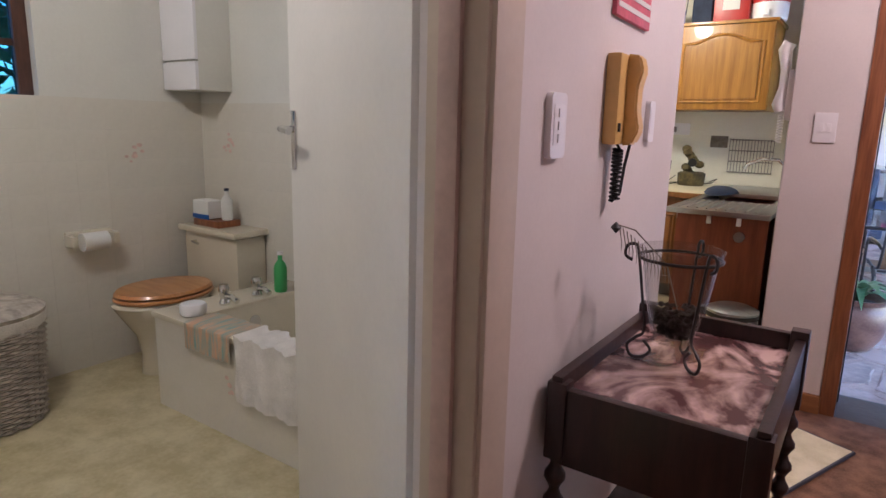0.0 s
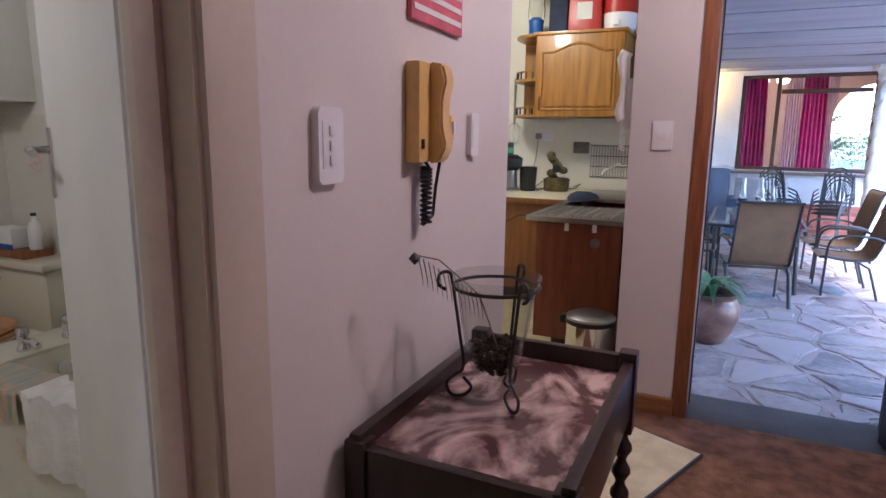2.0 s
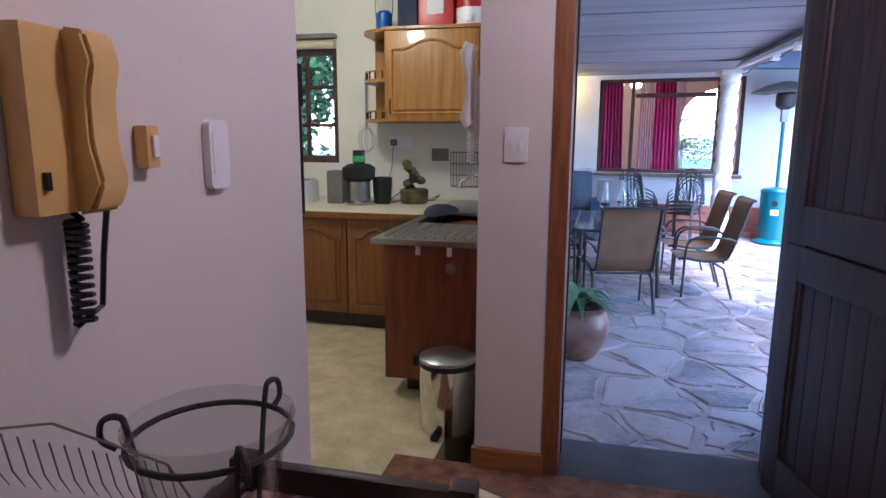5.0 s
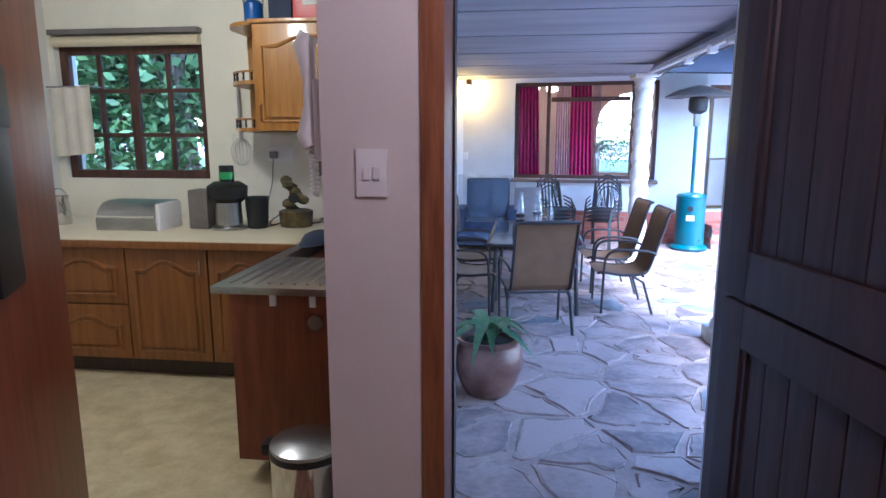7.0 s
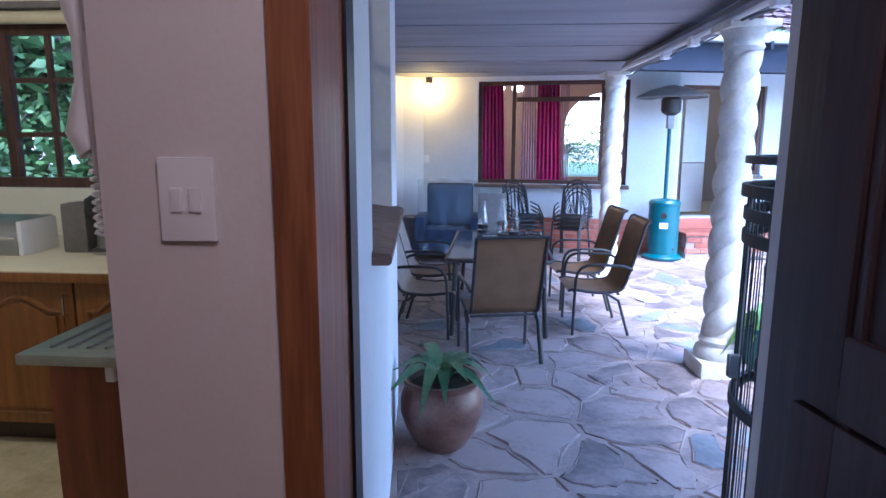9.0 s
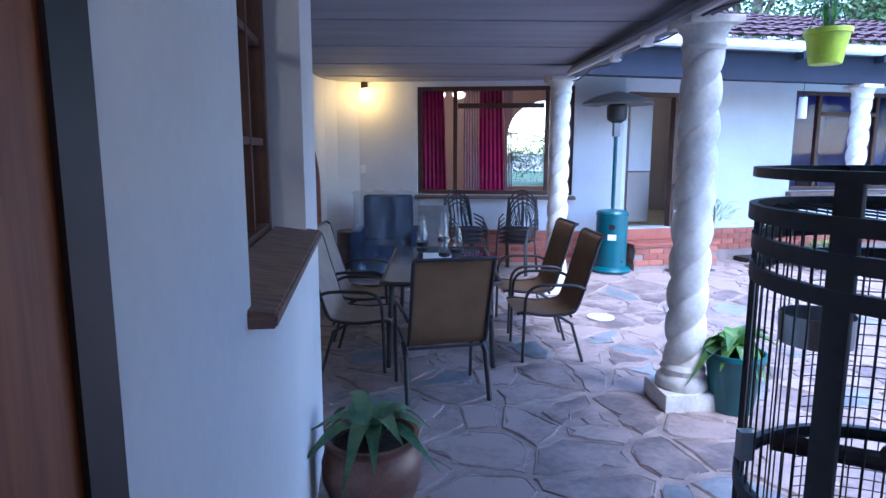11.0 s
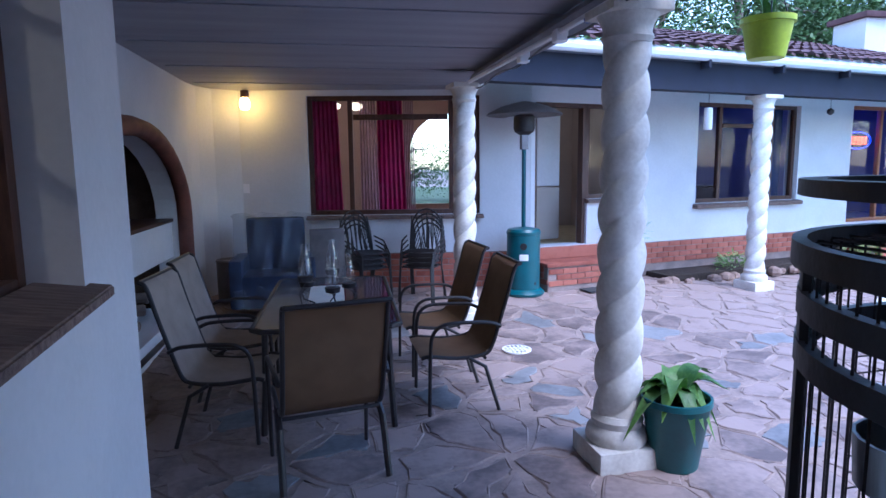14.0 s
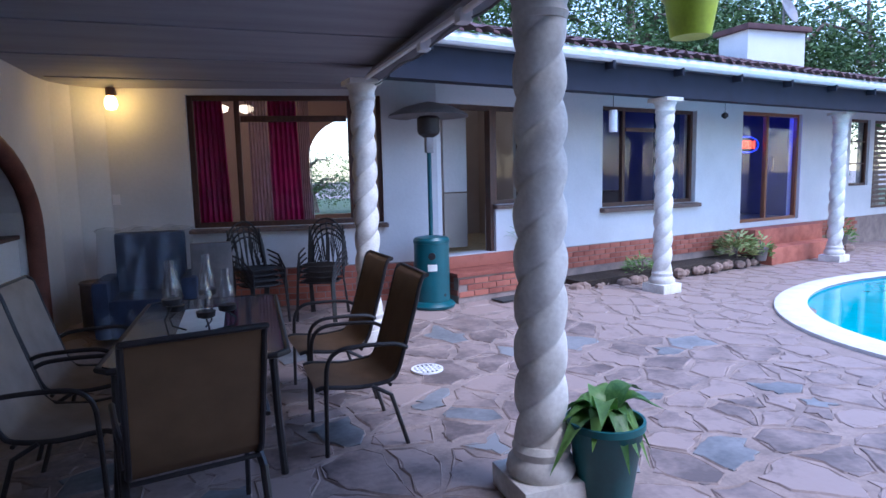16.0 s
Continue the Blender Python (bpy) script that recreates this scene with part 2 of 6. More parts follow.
GREENP = mat("green_bottle_plastic", (0.06, 0.36, 0.10), 0.3, 0.05, 4, 0.0)
MATD = mat("dark_rubber_mat", (0.04, 0.04, 0.042), 0.9, 0.2, 20, 0.3)
ROCK = mat("garden_rock", (0.16, 0.10, 0.08), 0.9, col2=(0.36, 0.26, 0.21), scale=6, bump=0.5)
COOKERW = mat("cream_cloth", (0.70, 0.66, 0.58), 0.9, 0.08, 6, 0.3)
BULB = glow("lit_bulb", (1.0, 0.62, 0.14), 5.0)
NEON = glow("red_neon", (1.0, 0.05, 0.02), 1.2)
NEONB = glow("blue_led", (0.03, 0.06, 1.0), 0.8)
FLAME = glow("candle_flame", (1.0, 0.5, 0.15), 3.0)
CHAND = glow("lit_ceiling_lamp", (1.0, 0.75, 0.45), 0.7)


# ---- mesh tools ----
def B():
    return bmesh.new()


def quad(bm, pts):
    return bm.faces.new([bm.verts.new(p) for p in pts])


def box(bm, x0, x1, y0, y1, z0, z1, bev=0.0, m=None):
    r = bmesh.ops.create_cube(bm, size=1.0)
    vs = r["verts"]
    for v in vs:
        v.co = Vector((x0 + (v.co.x + 0.5) * (x1 - x0), y0 + (v.co.y + 0.5) * (y1 - y0), z0 + (v.co.z + 0.5) * (z1 - z0)))
    if bev:
        es = list({e for v in vs for e in v.link_edges})
        out = bmesh.ops.bevel(bm, geom=es, offset=bev, segments=2, affect="EDGES", profile=0.7)
        vs = list({v for f in out["faces"] for v in f.verts} | {v for v in vs if v.is_valid})
    if m is not None:
        bmesh.ops.transform(bm, matrix=m, verts=vs)
    return bm


def tube(bm, pts, r, n=8, closed=False, flat=1.0):
    pts = [Vector(p) for p in pts]
    rings, k = [], len(pts)
    side = None
    for i, p in enumerate(pts):
        a = pts[(i - 1) % k] if (closed or i) else p
        b = pts[(i + 1) % k] if (closed or i < k - 1) else p
        d = (b - a).normalized()
        if side is None:
            side = d.cross(Vector((0, 0, 1)))
            if side.length < 1e-3:
                side = d.cross(Vector((0, 1, 0)))
        side = (side - d * side.dot(d)).normalized()
        up = side.cross(d)
        rad = r[i] if isinstance(r, (list, tuple)) else r
        rings.append([bm.verts.new(p + side * math.cos(2 * math.pi * j / n) * rad + up * math.sin(2 * math.pi * j / n) * rad * flat) for j in range(n)])
    for i in range(k if closed else k - 1):
        a, b = rings[i], rings[(i + 1) % k]
        for j in range(n):
            bm.faces.new((a[j], a[(j + 1) % n], b[(j + 1) % n], b[j]))
    if not closed:
        bm.faces.new(rings[0][::-1]), bm.faces.new(rings[-1])
    return bm


def lathe(bm, prof, n=24, c=(0, 0, 0), sx=1.0, sy=1.0, caps=True, twist=None):
    rings = []
    for i, (r, z) in enumerate(prof):
        ring = []
        for j in range(n):
            a = 2 * math.pi * j / n
            q = r * (twist(a, z) if twist else 1.0)
            ring.append(bm.verts.new((c[0] + q * sx * math.cos(a), c[1] + q * sy * math.sin(a), c[2] + z)))
        rings.append(ring)
    for a, b in zip(rings, rings[1:]):
        for j in range(n):
            bm.faces.new((a[j], a[(j + 1) % n], b[(j + 1) % n], b[j]))
    if caps:
        bm.faces.new(rings[0][::-1]), bm.faces.new(rings[-1])
    return bm


def prism(bm, poly, z0, z1, m=None):
    lo = [bm.verts.new((x, y, z0)) for x, y in poly]
    hi = [bm.verts.new((x, y, z1)) for x, y in poly]
    bm.faces.new(lo[::-1]), bm.faces.new(hi)
    k = len(poly)
    for i in range(k):
        bm.faces.new((lo[i], lo[(i + 1) % k], hi[(i + 1) % k], hi[i]))
    if m is not None:
        bmesh.ops.transform(bm, matrix=m, verts=lo + hi)
    return bm


def arc(c, r, a0, a1, n=10, axis="z", rz=None):
    out = []
    for i in range(n + 1):
        a = radians(a0 + (a1 - a0) * i / n)
        u, v = r * math.cos(a), (rz or r) * math.sin(a)
        out.append((c[0] + u, c[1] + v, c[2]) if axis == "z" else (c[0] + u, c[1], c[2] + v) if axis == "y" else (c[0], c[1] + u, c[2] + v))
    return out


def curve(pts, n):
    """A smooth line through the given points."""
    p = [Vector(q) for q in pts]
    p = [2 * p[0] - p[1]] + p + [2 * p[-1] - p[-2]]
    out = []
    for a, b, c, d in zip(p, p[1:], p[2:], p[3:]):
        for k in range(n):
            u = k / n
            out.append(0.5 * (2 * b + (c - a) * u + (2 * a - 5 * b + 4 * c - d) * u * u + (3 * b - a - 3 * c + d) * u ** 3))
    return out + [p[-2]]


def thing(name, label, category, at=(0, 0, 0), rz=0.0, group="", kind=""):
    ob = new(name)
    ob.empty_display_size = 0.1
    ob.matrix_world = pose(*at, 0, 0, rz)
    return tagged(ob, label, category, group, kind)


def part(name, bm, material, parent=None, label="", smooth=35.0):
    bmesh.ops.recalc_face_normals(bm, faces=bm.faces)
    me = bpy.data.meshes.new(name)
    bm.to_mesh(me)
    bm.free()
    me.materials.append(material)
    if smooth:
        me.shade_smooth()
        me.set_sharp_from_angle(angle=radians(smooth))
    ob = new(name, me)
    ob.parent = parent
    if label:
        ob["label"] = label
    return ob


def struct(name, bm, material, label, smooth=0.0):
    return tagged(part(name, bm, material, None, "", smooth), label, name.split("_")[0], kind="structure")


def along(ax, ay, bx, by):
    """A frame with x along a wall's line, y to its left, z up."""
    return Matrix.Translation((ax, ay, 0)) @ pose(0, 0, 0, 0, 0, math.degrees(math.atan2(by - ay, bx - ax)))


def wall_with_holes(bm, m, length, thick, z0, z1, holes):
    """A wall along local x, its face at y=0, the body at y 0..thick. holes: (x0, x1, z0, z1)."""
    xs = sorted({0.0, length, *[h[0] for h in holes], *[h[1] for h in holes]})
    zs = sorted({z0, z1, *[h[2] for h in holes], *[h[3] for h in holes]})
    cell = {}
    for i in range(len(xs) - 1):
        for k in range(len(zs) - 1):
            cx, cz = (xs[i] + xs[i + 1]) / 2, (zs[k] + zs[k + 1]) / 2
            cell[i, k] = not any(h[0] < cx < h[1] and h[2] < cz < h[3] for h in holes)
    V = {}

    def vert(i, k, y):
        if (i, k, y) not in V:
            V[i, k, y] = bm.verts.new(m @ Vector((xs[i], y, zs[k])))
        return V[i, k, y]
    for (i, k), solid in cell.items():
        if not solid:
            continue
        bm.faces.new([vert(*q, 0.0) for q in ((i, k), (i + 1, k), (i + 1, k + 1), (i, k + 1))])
        bm.faces.new([vert(*q, thick) for q in ((i, k + 1), (i + 1, k + 1), (i + 1, k), (i, k))])
        for di, dk, a, b in ((-1, 0, (i, k + 1), (i, k)), (1, 0, (i + 1, k), (i + 1, k + 1)), (0, -1, (i, k), (i + 1, k)), (0, 1, (i + 1, k + 1), (i, k + 1))):
            if not cell.get((i + di, k + dk), False):
                bm.faces.new((vert(*a, 0.0), vert(*b, 0.0), vert(*b, thick), vert(*a, thick)))
    return bm


# ---- the setting: house shell ----
F = 0.38          # floor of the house above the patio
TOP = 2.95        # inner ceilings


def ground_z(x, y):
    return 0.045 * max(0.0, y - 9.3) * min(1.0, max(0.0, (8.0 - x) / 3.0))


bm = B()
r = bmesh.ops.create_grid(bm, x_segments=80, y_segments=80, size=1.0)
for v in bm.verts:
    u, w = v.co.x, v.co.y
    x, y = 6 + 14 * u + 480 * u ** 7, 8 + 10 * w + 480 * w ** 7
    v.co = Vector((x, y, ground_z(x, y) - 0.006 if (-3 < x < 17 and 3 < y < 16) else -0.03))
tagged(part("ground", bm, MORTAR), "pinkish mortar ground under the stone paving", "ground", kind="structure")

# phone wall between hall and bathroom / kitchen
HALLW = along(0.238, -1.6, 0.047, 2.45)
bm = wall_with_holes(B(), HALLW, 3.94, 0.13, 0.0, TOP, [(1.62, 2.60, F - 0.05, 2.45)])
struct("wall_hall_west", bm, PLASTER_PINK, "pale pink plastered hall wall with the entry phone")
# wall round the patio door
bm = wall_with_holes(B(), along(0.29, 3.31, 3.3, 3.31), 3.0, 0.25, 0.0, TOP, [(0.27, 1.14, F - 0.05, 2.45)])
struct("wall_hall_north", bm, PLASTER_PINK, "pale pink pier and wall around the patio door")
bm = box(B(), 3.2, 3.35, -1.75, 3.3, 0, TOP)
struct("wall_hall_east", bm, PLASTER_PINK, "plain pink hall wall")
bm = box(B(), 0.1, 3.2, -1.75, -1.6, 0, TOP)
struct("wall_hall_south", bm, PLASTER_PINK, "plain pink hall wall")
struct("floor_hall", box(B(), -0.05, 3.2, -1.6, 3.31, 0.0, F), CARPET, "brown patterned carpet floor of the hall")
struct("ceiling_house", box(B(), -2.9, 3.4, -1.8, 6.2, TOP, TOP + 0.12), CEIL, "white painted ceiling of the house")
# bathroom and kitchen shell
struct("floor_bathroom", box(B(), -2.7, -0.06, -1.0, 2.42, 0.0, F - 0.002), VINYL, "cream vinyl tile floor of the bathroom")
struct("floor_kitchen", box(B(), -2.7, 0.12, 2.42, 5.95, 0.0, F - 0.004), VINYL, "cream vinyl floor of the kitchen")
bm = wall_with_holes(B(), along(-2.55, 5.95, -2.55, -1.0) @ pose(0, 0, 0), 6.95, -0.2, 0.0, TOP, [(4.5, 5.35, 1.42, 2.5)])
struct("wall_bathroom_west", bm, BATHW, "cream bathroom wall with a small timber window")
bm = box(B(), -2.55, -0.06, 2.28, 2.55, 0, TOP)
struct("wall_bathroom_north", bm, BATHW, "cream wall behind the toilet and bath")
struct("wall_bathroom_south", box(B(), -2.55, 0.0, -1.15, -1.0, 0, TOP), BATHW, "plain cream bathroom wall")
KW = along(-2.55, 5.9, 0.4, 5.9)
bm = wall_with_holes(B(), KW, 2.7, 0.22, 0.0, TOP, [(0.05, 1.17, 1.48, 2.42)])
struct("wall_kitchen_north", bm, KWALL, "cream kitchen wall with a timber cottage window")
# outside wall of the kitchen along the patio
SIDE = along(0.597, 3.5, 0.287, 6.47)
bm = wall_with_holes(B(), SIDE, 2.986, 0.33, -0.1, 2.95, [(0.92, 2.32, 1.38, 2.62)])
struct("wall_patio_west", bm, PLASTER, "rough white plastered outside wall with a deep window")
struct("wall_patio_recess", box(B(), -0.75, 0.1, 6.14, 6.45, -0.1, 2.95), PLASTER, "white wall closing the fireplace recess")
struct("wall_house_east_outer", box(B(), 1.44, 6.0, 3.56, 3.66, -0.1, 3.0), PLASTER, "white outside wall beside the patio door")

# fireplace wall, with an arched opening
bm = B()
ARCH_Y, ARCH_R = 9.55, 1.55
outer = [(6.45, 0.0), (11.95, 0.0), (11.95, 2.9), (6.45, 2.9)]
inner = [(ARCH_Y - ARCH_R, 0.05)] + [(ARCH_Y + ARCH_R * math.cos(radians(a)), 1.25 + 0.82 * math.sin(radians(a))) for a in range(180, -1, -12)] + [(ARCH_Y + ARCH_R, 0.05)]
for xx in (-0.6,):
    vs = [bm.verts.new((xx, y, z)) for y, z in outer]
    wi = [bm.verts.new((xx, y, z)) for y, z in inner]
    wb = [bm.verts.new((xx - 0.28, y, z)) for y, z in inner]
    es = [bm.edges.new((vs[i], vs[(i + 1) % 4])) for i in range(4)] + [bm.edges.new((wi[i], wi[(i + 1) % len(wi)])) for i in range(len(wi))]
    bmesh.ops.triangle_fill(bm, edges=es, use_beauty=True)
    for i in range(len(wi) - 1):
        bm.faces.new((wi[i], wi[i + 1], wb[i + 1], wb[i]))
struct("wall_fireplace", bm, PLASTER, "white plastered fireplace wall with a wide arch")
bm = B()
box(bm, -1.7, -1.6, 7.7, 11.4, 0, 2.4), box(bm, -1.6, -0.88, 7.7, 7.8, 0, 2.4), box(bm, -1.6, -0.88, 11.3, 11.4, 0, 2.4), box(bm, -1.6, -0.88, 7.8, 11.3, 2.3, 2.4)
struct("wall_firebox", bm, SOOT, "sooty inside of the fireplace")
# curved corner between fireplace and window wall
bm = B()
pts = [(-0.6, 11.6), (-0.56, 11.95), (-0.42, 12.2), (-0.12, 12.375)]
for (ax, ay), (bx, by) in zip(pts, pts[1:]):
    quad(bm, [(ax, ay, -0.1), (bx, by, -0.1), (bx, by, 2.8), (ax, ay, 2.8)])
struct("wall_fireplace_corner", bm, PLASTER, "rounded white plaster corner beside the fireplace", 60)

# far wing: two wall stretches
WA = along(-1.2, 12.52, 3.7, 11.86)
bm = wall_with_holes(B(), WA, 4.945, 0.25, -0.1, 3.1, [(1.967, 4.25, 1.12, 2.69)])
struct("wall_wing_lounge", bm, PLASTER, "white plastered wall with the large lounge window")
WB = along(3.7, 11.86, 18.0, 15.292)
bm = wall_with_holes(B(), WB, 14.7, 0.25, -0.1, 3.1, [(0.06, 0.92, 0.64, 2.6), (0.92, 1.42, 1.28, 2.6), (2.95, 5.2, 1.15, 2.69), (6.52, 8.5, 0.69, 2.74), (10.45, 11.3, 1.28, 2.72), (11.5, 13.6, 0.75, 2.72)])
struct("wall_wing_rooms", bm, PLASTER, "long white plastered wall of the guest wing")
# rooms behind
bm = B()
wall_with_holes(bm, along(-1.4, 15.6, 3.6, 15.6), 5.0, 0.1, 0.3, 3.1, [(3.91, 4.74, 1.05, 2.8)])
prism(bm, [(3.91, 2.05)] + [(4.74 - 0.83 * math.cos(radians(a)), 2.05 + 0.72 * math.sin(radians(a))) for a in range(0, 91, 9)] + [(4.74, 2.8), (3.91, 2.8)], -0.1, 0.0, m=Matrix.Translation((-1.4, 15.6, 0)) @ pose(0, 0, 0, 90))
box(bm, -1.5, -1.4, 12.6, 15.6, 0.3, 3.1), box(bm, 3.35, 3.45, 12.2, 15.6, 0.3, 3.1)
struct("wall_lounge_inner", bm, ROOMW, "warm painted lounge walls")
bm = B()
box(bm, 3.5, 6.2, 15.2, 15.3, 0.3, 3.1), box(bm, 5.6, 5.7, 12.8, 15.2, 0.3, 3.1)
struct("wall_passage_inner", bm, BEIGE, "beige passage walls")
bm = B()
box(bm, 5.8, 9.4, 16.2, 16.3, 0.3, 3.1), box(bm, 5.75, 5.8, 12.7, 16.2, 0.3, 3.1), box(bm, 9.4, 9.5, 13.6, 16.2, 0.3, 3.1)
struct("wall_office_inner", bm, ROOMB, "office walls, coloured as dimly lit in blue")
bm = B()
box(bm, 9.6, 17.5, 17.4, 17.5, 0.3, 3.1), box(bm, 13.2, 13.3, 14.5, 17.4, 0.3, 3.1)
struct("wall_bar_inner", bm, BARW, "blue lit bar walls")
struct("floor_wing", prism(B(), [(-1.4, 12.75), (3.7, 12.1), (17.8, 15.5), (17.8, 17.5), (-1.4, 17.5)], 0.3, 0.6), VINYL, "cream tile floor of the guest wing")
struct("ceiling_wing", prism(B(), [(-1.4, 12.5), (3.7, 11.85), (17.8, 15.25), (17.8, 17.6), (-1.4, 17.6)], 3.1, 3.15), CEIL, "white ceiling of the guest wing")

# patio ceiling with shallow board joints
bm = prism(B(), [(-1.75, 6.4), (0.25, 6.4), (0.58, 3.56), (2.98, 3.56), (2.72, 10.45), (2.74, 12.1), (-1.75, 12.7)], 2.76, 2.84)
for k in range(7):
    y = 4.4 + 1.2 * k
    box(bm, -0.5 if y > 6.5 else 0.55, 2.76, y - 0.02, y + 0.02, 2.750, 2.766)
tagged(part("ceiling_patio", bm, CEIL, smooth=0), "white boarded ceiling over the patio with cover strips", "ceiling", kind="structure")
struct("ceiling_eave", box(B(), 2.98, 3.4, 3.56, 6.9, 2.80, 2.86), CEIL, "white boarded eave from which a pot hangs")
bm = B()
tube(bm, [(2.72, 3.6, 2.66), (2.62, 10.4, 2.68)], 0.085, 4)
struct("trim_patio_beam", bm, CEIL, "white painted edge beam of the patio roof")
part_m = along(2.5, 10.35, 18.0, 13.85)
bm = box(B(), 0.22, 16, -0.1, 0.08, 2.64, 2.98, m=part_m)
struct("trim_fascia", bm, NAVY, "navy painted veranda beam")
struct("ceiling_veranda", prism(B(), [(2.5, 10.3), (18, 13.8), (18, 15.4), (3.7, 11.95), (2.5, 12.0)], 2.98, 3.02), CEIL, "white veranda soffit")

# roof of the wing: overlapping rows of tiles
bm = B()
rows_n, cols_n, pitch = 15, 74, 0.295
for i in range(rows_n):
    for j in range(cols_n):
        x0, y0 = 0.22 * j - 0.8, -0.3 + 0.34 * i
        z0 = 3.1 + pitch * 0.34 * i
        up = 0.01 * math.sin(j * 7.1 + i * 3.3)
        ring = []
        for dy, dz in ((0, 0.03), (0.39, 0.03 + pitch * 0.39 - 0.03)):
            for k in range(4):
                ring.append(bm.verts.new(part_m @ Vector((x0 + 0.073 * k, y0 + dy, z0 + dz + up + (0.028, 0.045, 0.02, 0.0)[k]))))
        for k in range(3):
            bm.faces.new((ring[k], ring[k + 1], ring[k + 5], ring[k + 4]))
        bm.faces.new((ring[3], ring[2], bm.verts.new(ring[2].co - Vector((0, 0, 0.03))), bm.verts.new(ring[3].co - Vector((0, 0, 0.03)))))
tagged(part("roof", bm, ROOFT, smooth=0), "weathered dark reddish roof tiles on the guest wing", "roof", kind="structure")
bm = B()
tube(bm, [part_m @ Vector((-0.9, -0.2, 3.05)), part_m @ Vector((16, -0.2, 3.05))], 0.07, 10)
gut = thing("gutter", "white half-round gutter along the wing's eaves", "gutter")
part("channel", bm, GUTTER, gut)
for k in range(12):
    part("bracket", box(B(), 0.6 + 1.25 * k, 0.64 + 1.25 * k, -0.24, -0.1, 2.9, 3.0, 0.005, m=part_m), NAVY, gut)


# ---- windows and doors ----
def cottage_window(name, m, w, z0, z1, cols, rows, depth, material, label, mullions=(), sill=None, bar=0.03, frame_w=0.06, y=0.05):
    win = tagged(new(name), label, "window", kind="structure")
    win.matrix_world = m
    for nm_, a, b, c, d in (("jamb", 0, frame_w, z0, z1), ("jamb", w - frame_w, w, z0, z1), ("bottom_rail", frame_w, w - frame_w, z0, z0 + frame_w), ("head_rail", frame_w, w - frame_w, z1 - frame_w, z1)):
        part(nm_, box(B(), a, b, y, y + depth, c, d, 0.006), material, win)
    for q in mullions:
        part("mullion", box(B(), q - frame_w / 2, q + frame_w / 2, y, y + depth, z0 + frame_w, z1 - frame_w, 0.006), material, win)
    edges = [frame_w / 2, *mullions, w - frame_w / 2]
    for a, b in zip(edges, edges[1:]):
        a, b = a + frame_w / 2, b - frame_w / 2
        for i in range(1, cols):
            x = a + (b - a) * i / cols
            part("glazing_bar", box(B(), x - bar / 2, x + bar / 2, y + 0.01, y + depth - 0.01, z0 + frame_w, z1 - frame_w, 0.004), material, win)
        for k in range(1, rows):
            z = z0 + (z1 - z0) * k / rows
            part("glazing_bar", box(B(), a, b, y + 0.014, y + depth - 0.014, z - bar / 2, z + bar / 2, 0.004), material, win)
        g = part("pane", box(B(), a, b, y + depth / 2 - 0.003, y + depth / 2 + 0.003, z0 + frame_w, z1 - frame_w), GLASS, win)
        g.visible_shadow = False
    if sill:
        x0, x1, ya, yb, za, zb = sill
        bm = B()
        prof = [(ya, za), (ya, zb - 0.03), (yb, zb), (yb, za)]
        v0, v1 = [bm.verts.new((x0, p, q)) for p, q in prof], [bm.verts.new((x1, p, q)) for p, q in prof]
        bm.faces.new(v0), bm.faces.new(v1[::-1])
        for i in range(4):
            bm.faces.new((v0[i], v0[(i + 1) % 4], v1[(i + 1) % 4], v1[i]))
        bmesh.ops.bevel(bm, geom=list(bm.edges), offset=0.006, segments=2, affect="EDGES")
        part("window_sill", bm, SILLW, win)
    return win


cottage_window("window_kitchen", KW @ Matrix.Translation((0.05, 0, 0)), 1.12, 1.48, 2.42, 2, 3, 0.05, WINW, "brown timber cottage window above the kitchen counter", (0.55,))
cottage_window("window_patio", SIDE @ Matrix.Translation((0.92, 0, 0)), 1.4, 1.38, 2.62, 2, 3, 0.07, WINW, "dark timber window deep in the white outside wall", (0.7,), (-0.05, 1.46, -0.065, 0.14, 1.355, 1.42), y=0.15)
cottage_window("window_bathroom", along(-2.55, 1.45, -2.55, 0.6) @ pose(0, 0, 0), 0.85, 1.42, 2.5, 1, 2, 0.05, WINW, "brown timber bathroom window", y=-0.1)
for o in bpy.data.objects["window_bathroom"].children:
    if o.name.startswith("pane"):
        o.data.materials[0] = OBSCURE
cottage_window("window_lounge", WA @ Matrix.Translation((1.967, 0, 0)), 2.283, 1.12, 2.69, 1, 1, 0.07, WINW, "large dark timber lounge window with a sill", (0.56, 1.9), (-0.04, 2.33, -0.1, 0.1, 1.06, 1.13), y=0.06)
part("transom", box(B(), 0.6, 1.86, 0.06, 0.13, 2.38, 2.45, 0.006), WINW, bpy.data.objects["window_lounge"])
cottage_window("window_office", WB @ Matrix.Translation((2.95, 0, 0)), 2.25, 1.15, 2.69, 1, 1, 0.07, WINW, "dark timber office window lit blue inside", (0.55, 1.7), (-0.05, 2.3, -0.1, 0.1, 1.07, 1.16), y=0.08)
part("transom", box(B(), 0.6, 1.68, 0.08, 0.15, 2.32, 2.38, 0.006), WINW, bpy.data.objects["window_office"])
cottage_window("window_end", WB @ Matrix.Translation((10.45, 0, 0)), 0.85, 1.28, 2.72, 1, 3, 0.07, WINW, "narrow dark timber window", ())
cottage_window("window_sidelight", WB @ Matrix.Translation((0.92, 0, 0)), 0.5, 1.28, 2.6, 1, 1, 0.06, WINW, "timber sidelight beside the wing door", (), (-0.02, 0.52, -0.06, 0.05, 1.22, 1.29))
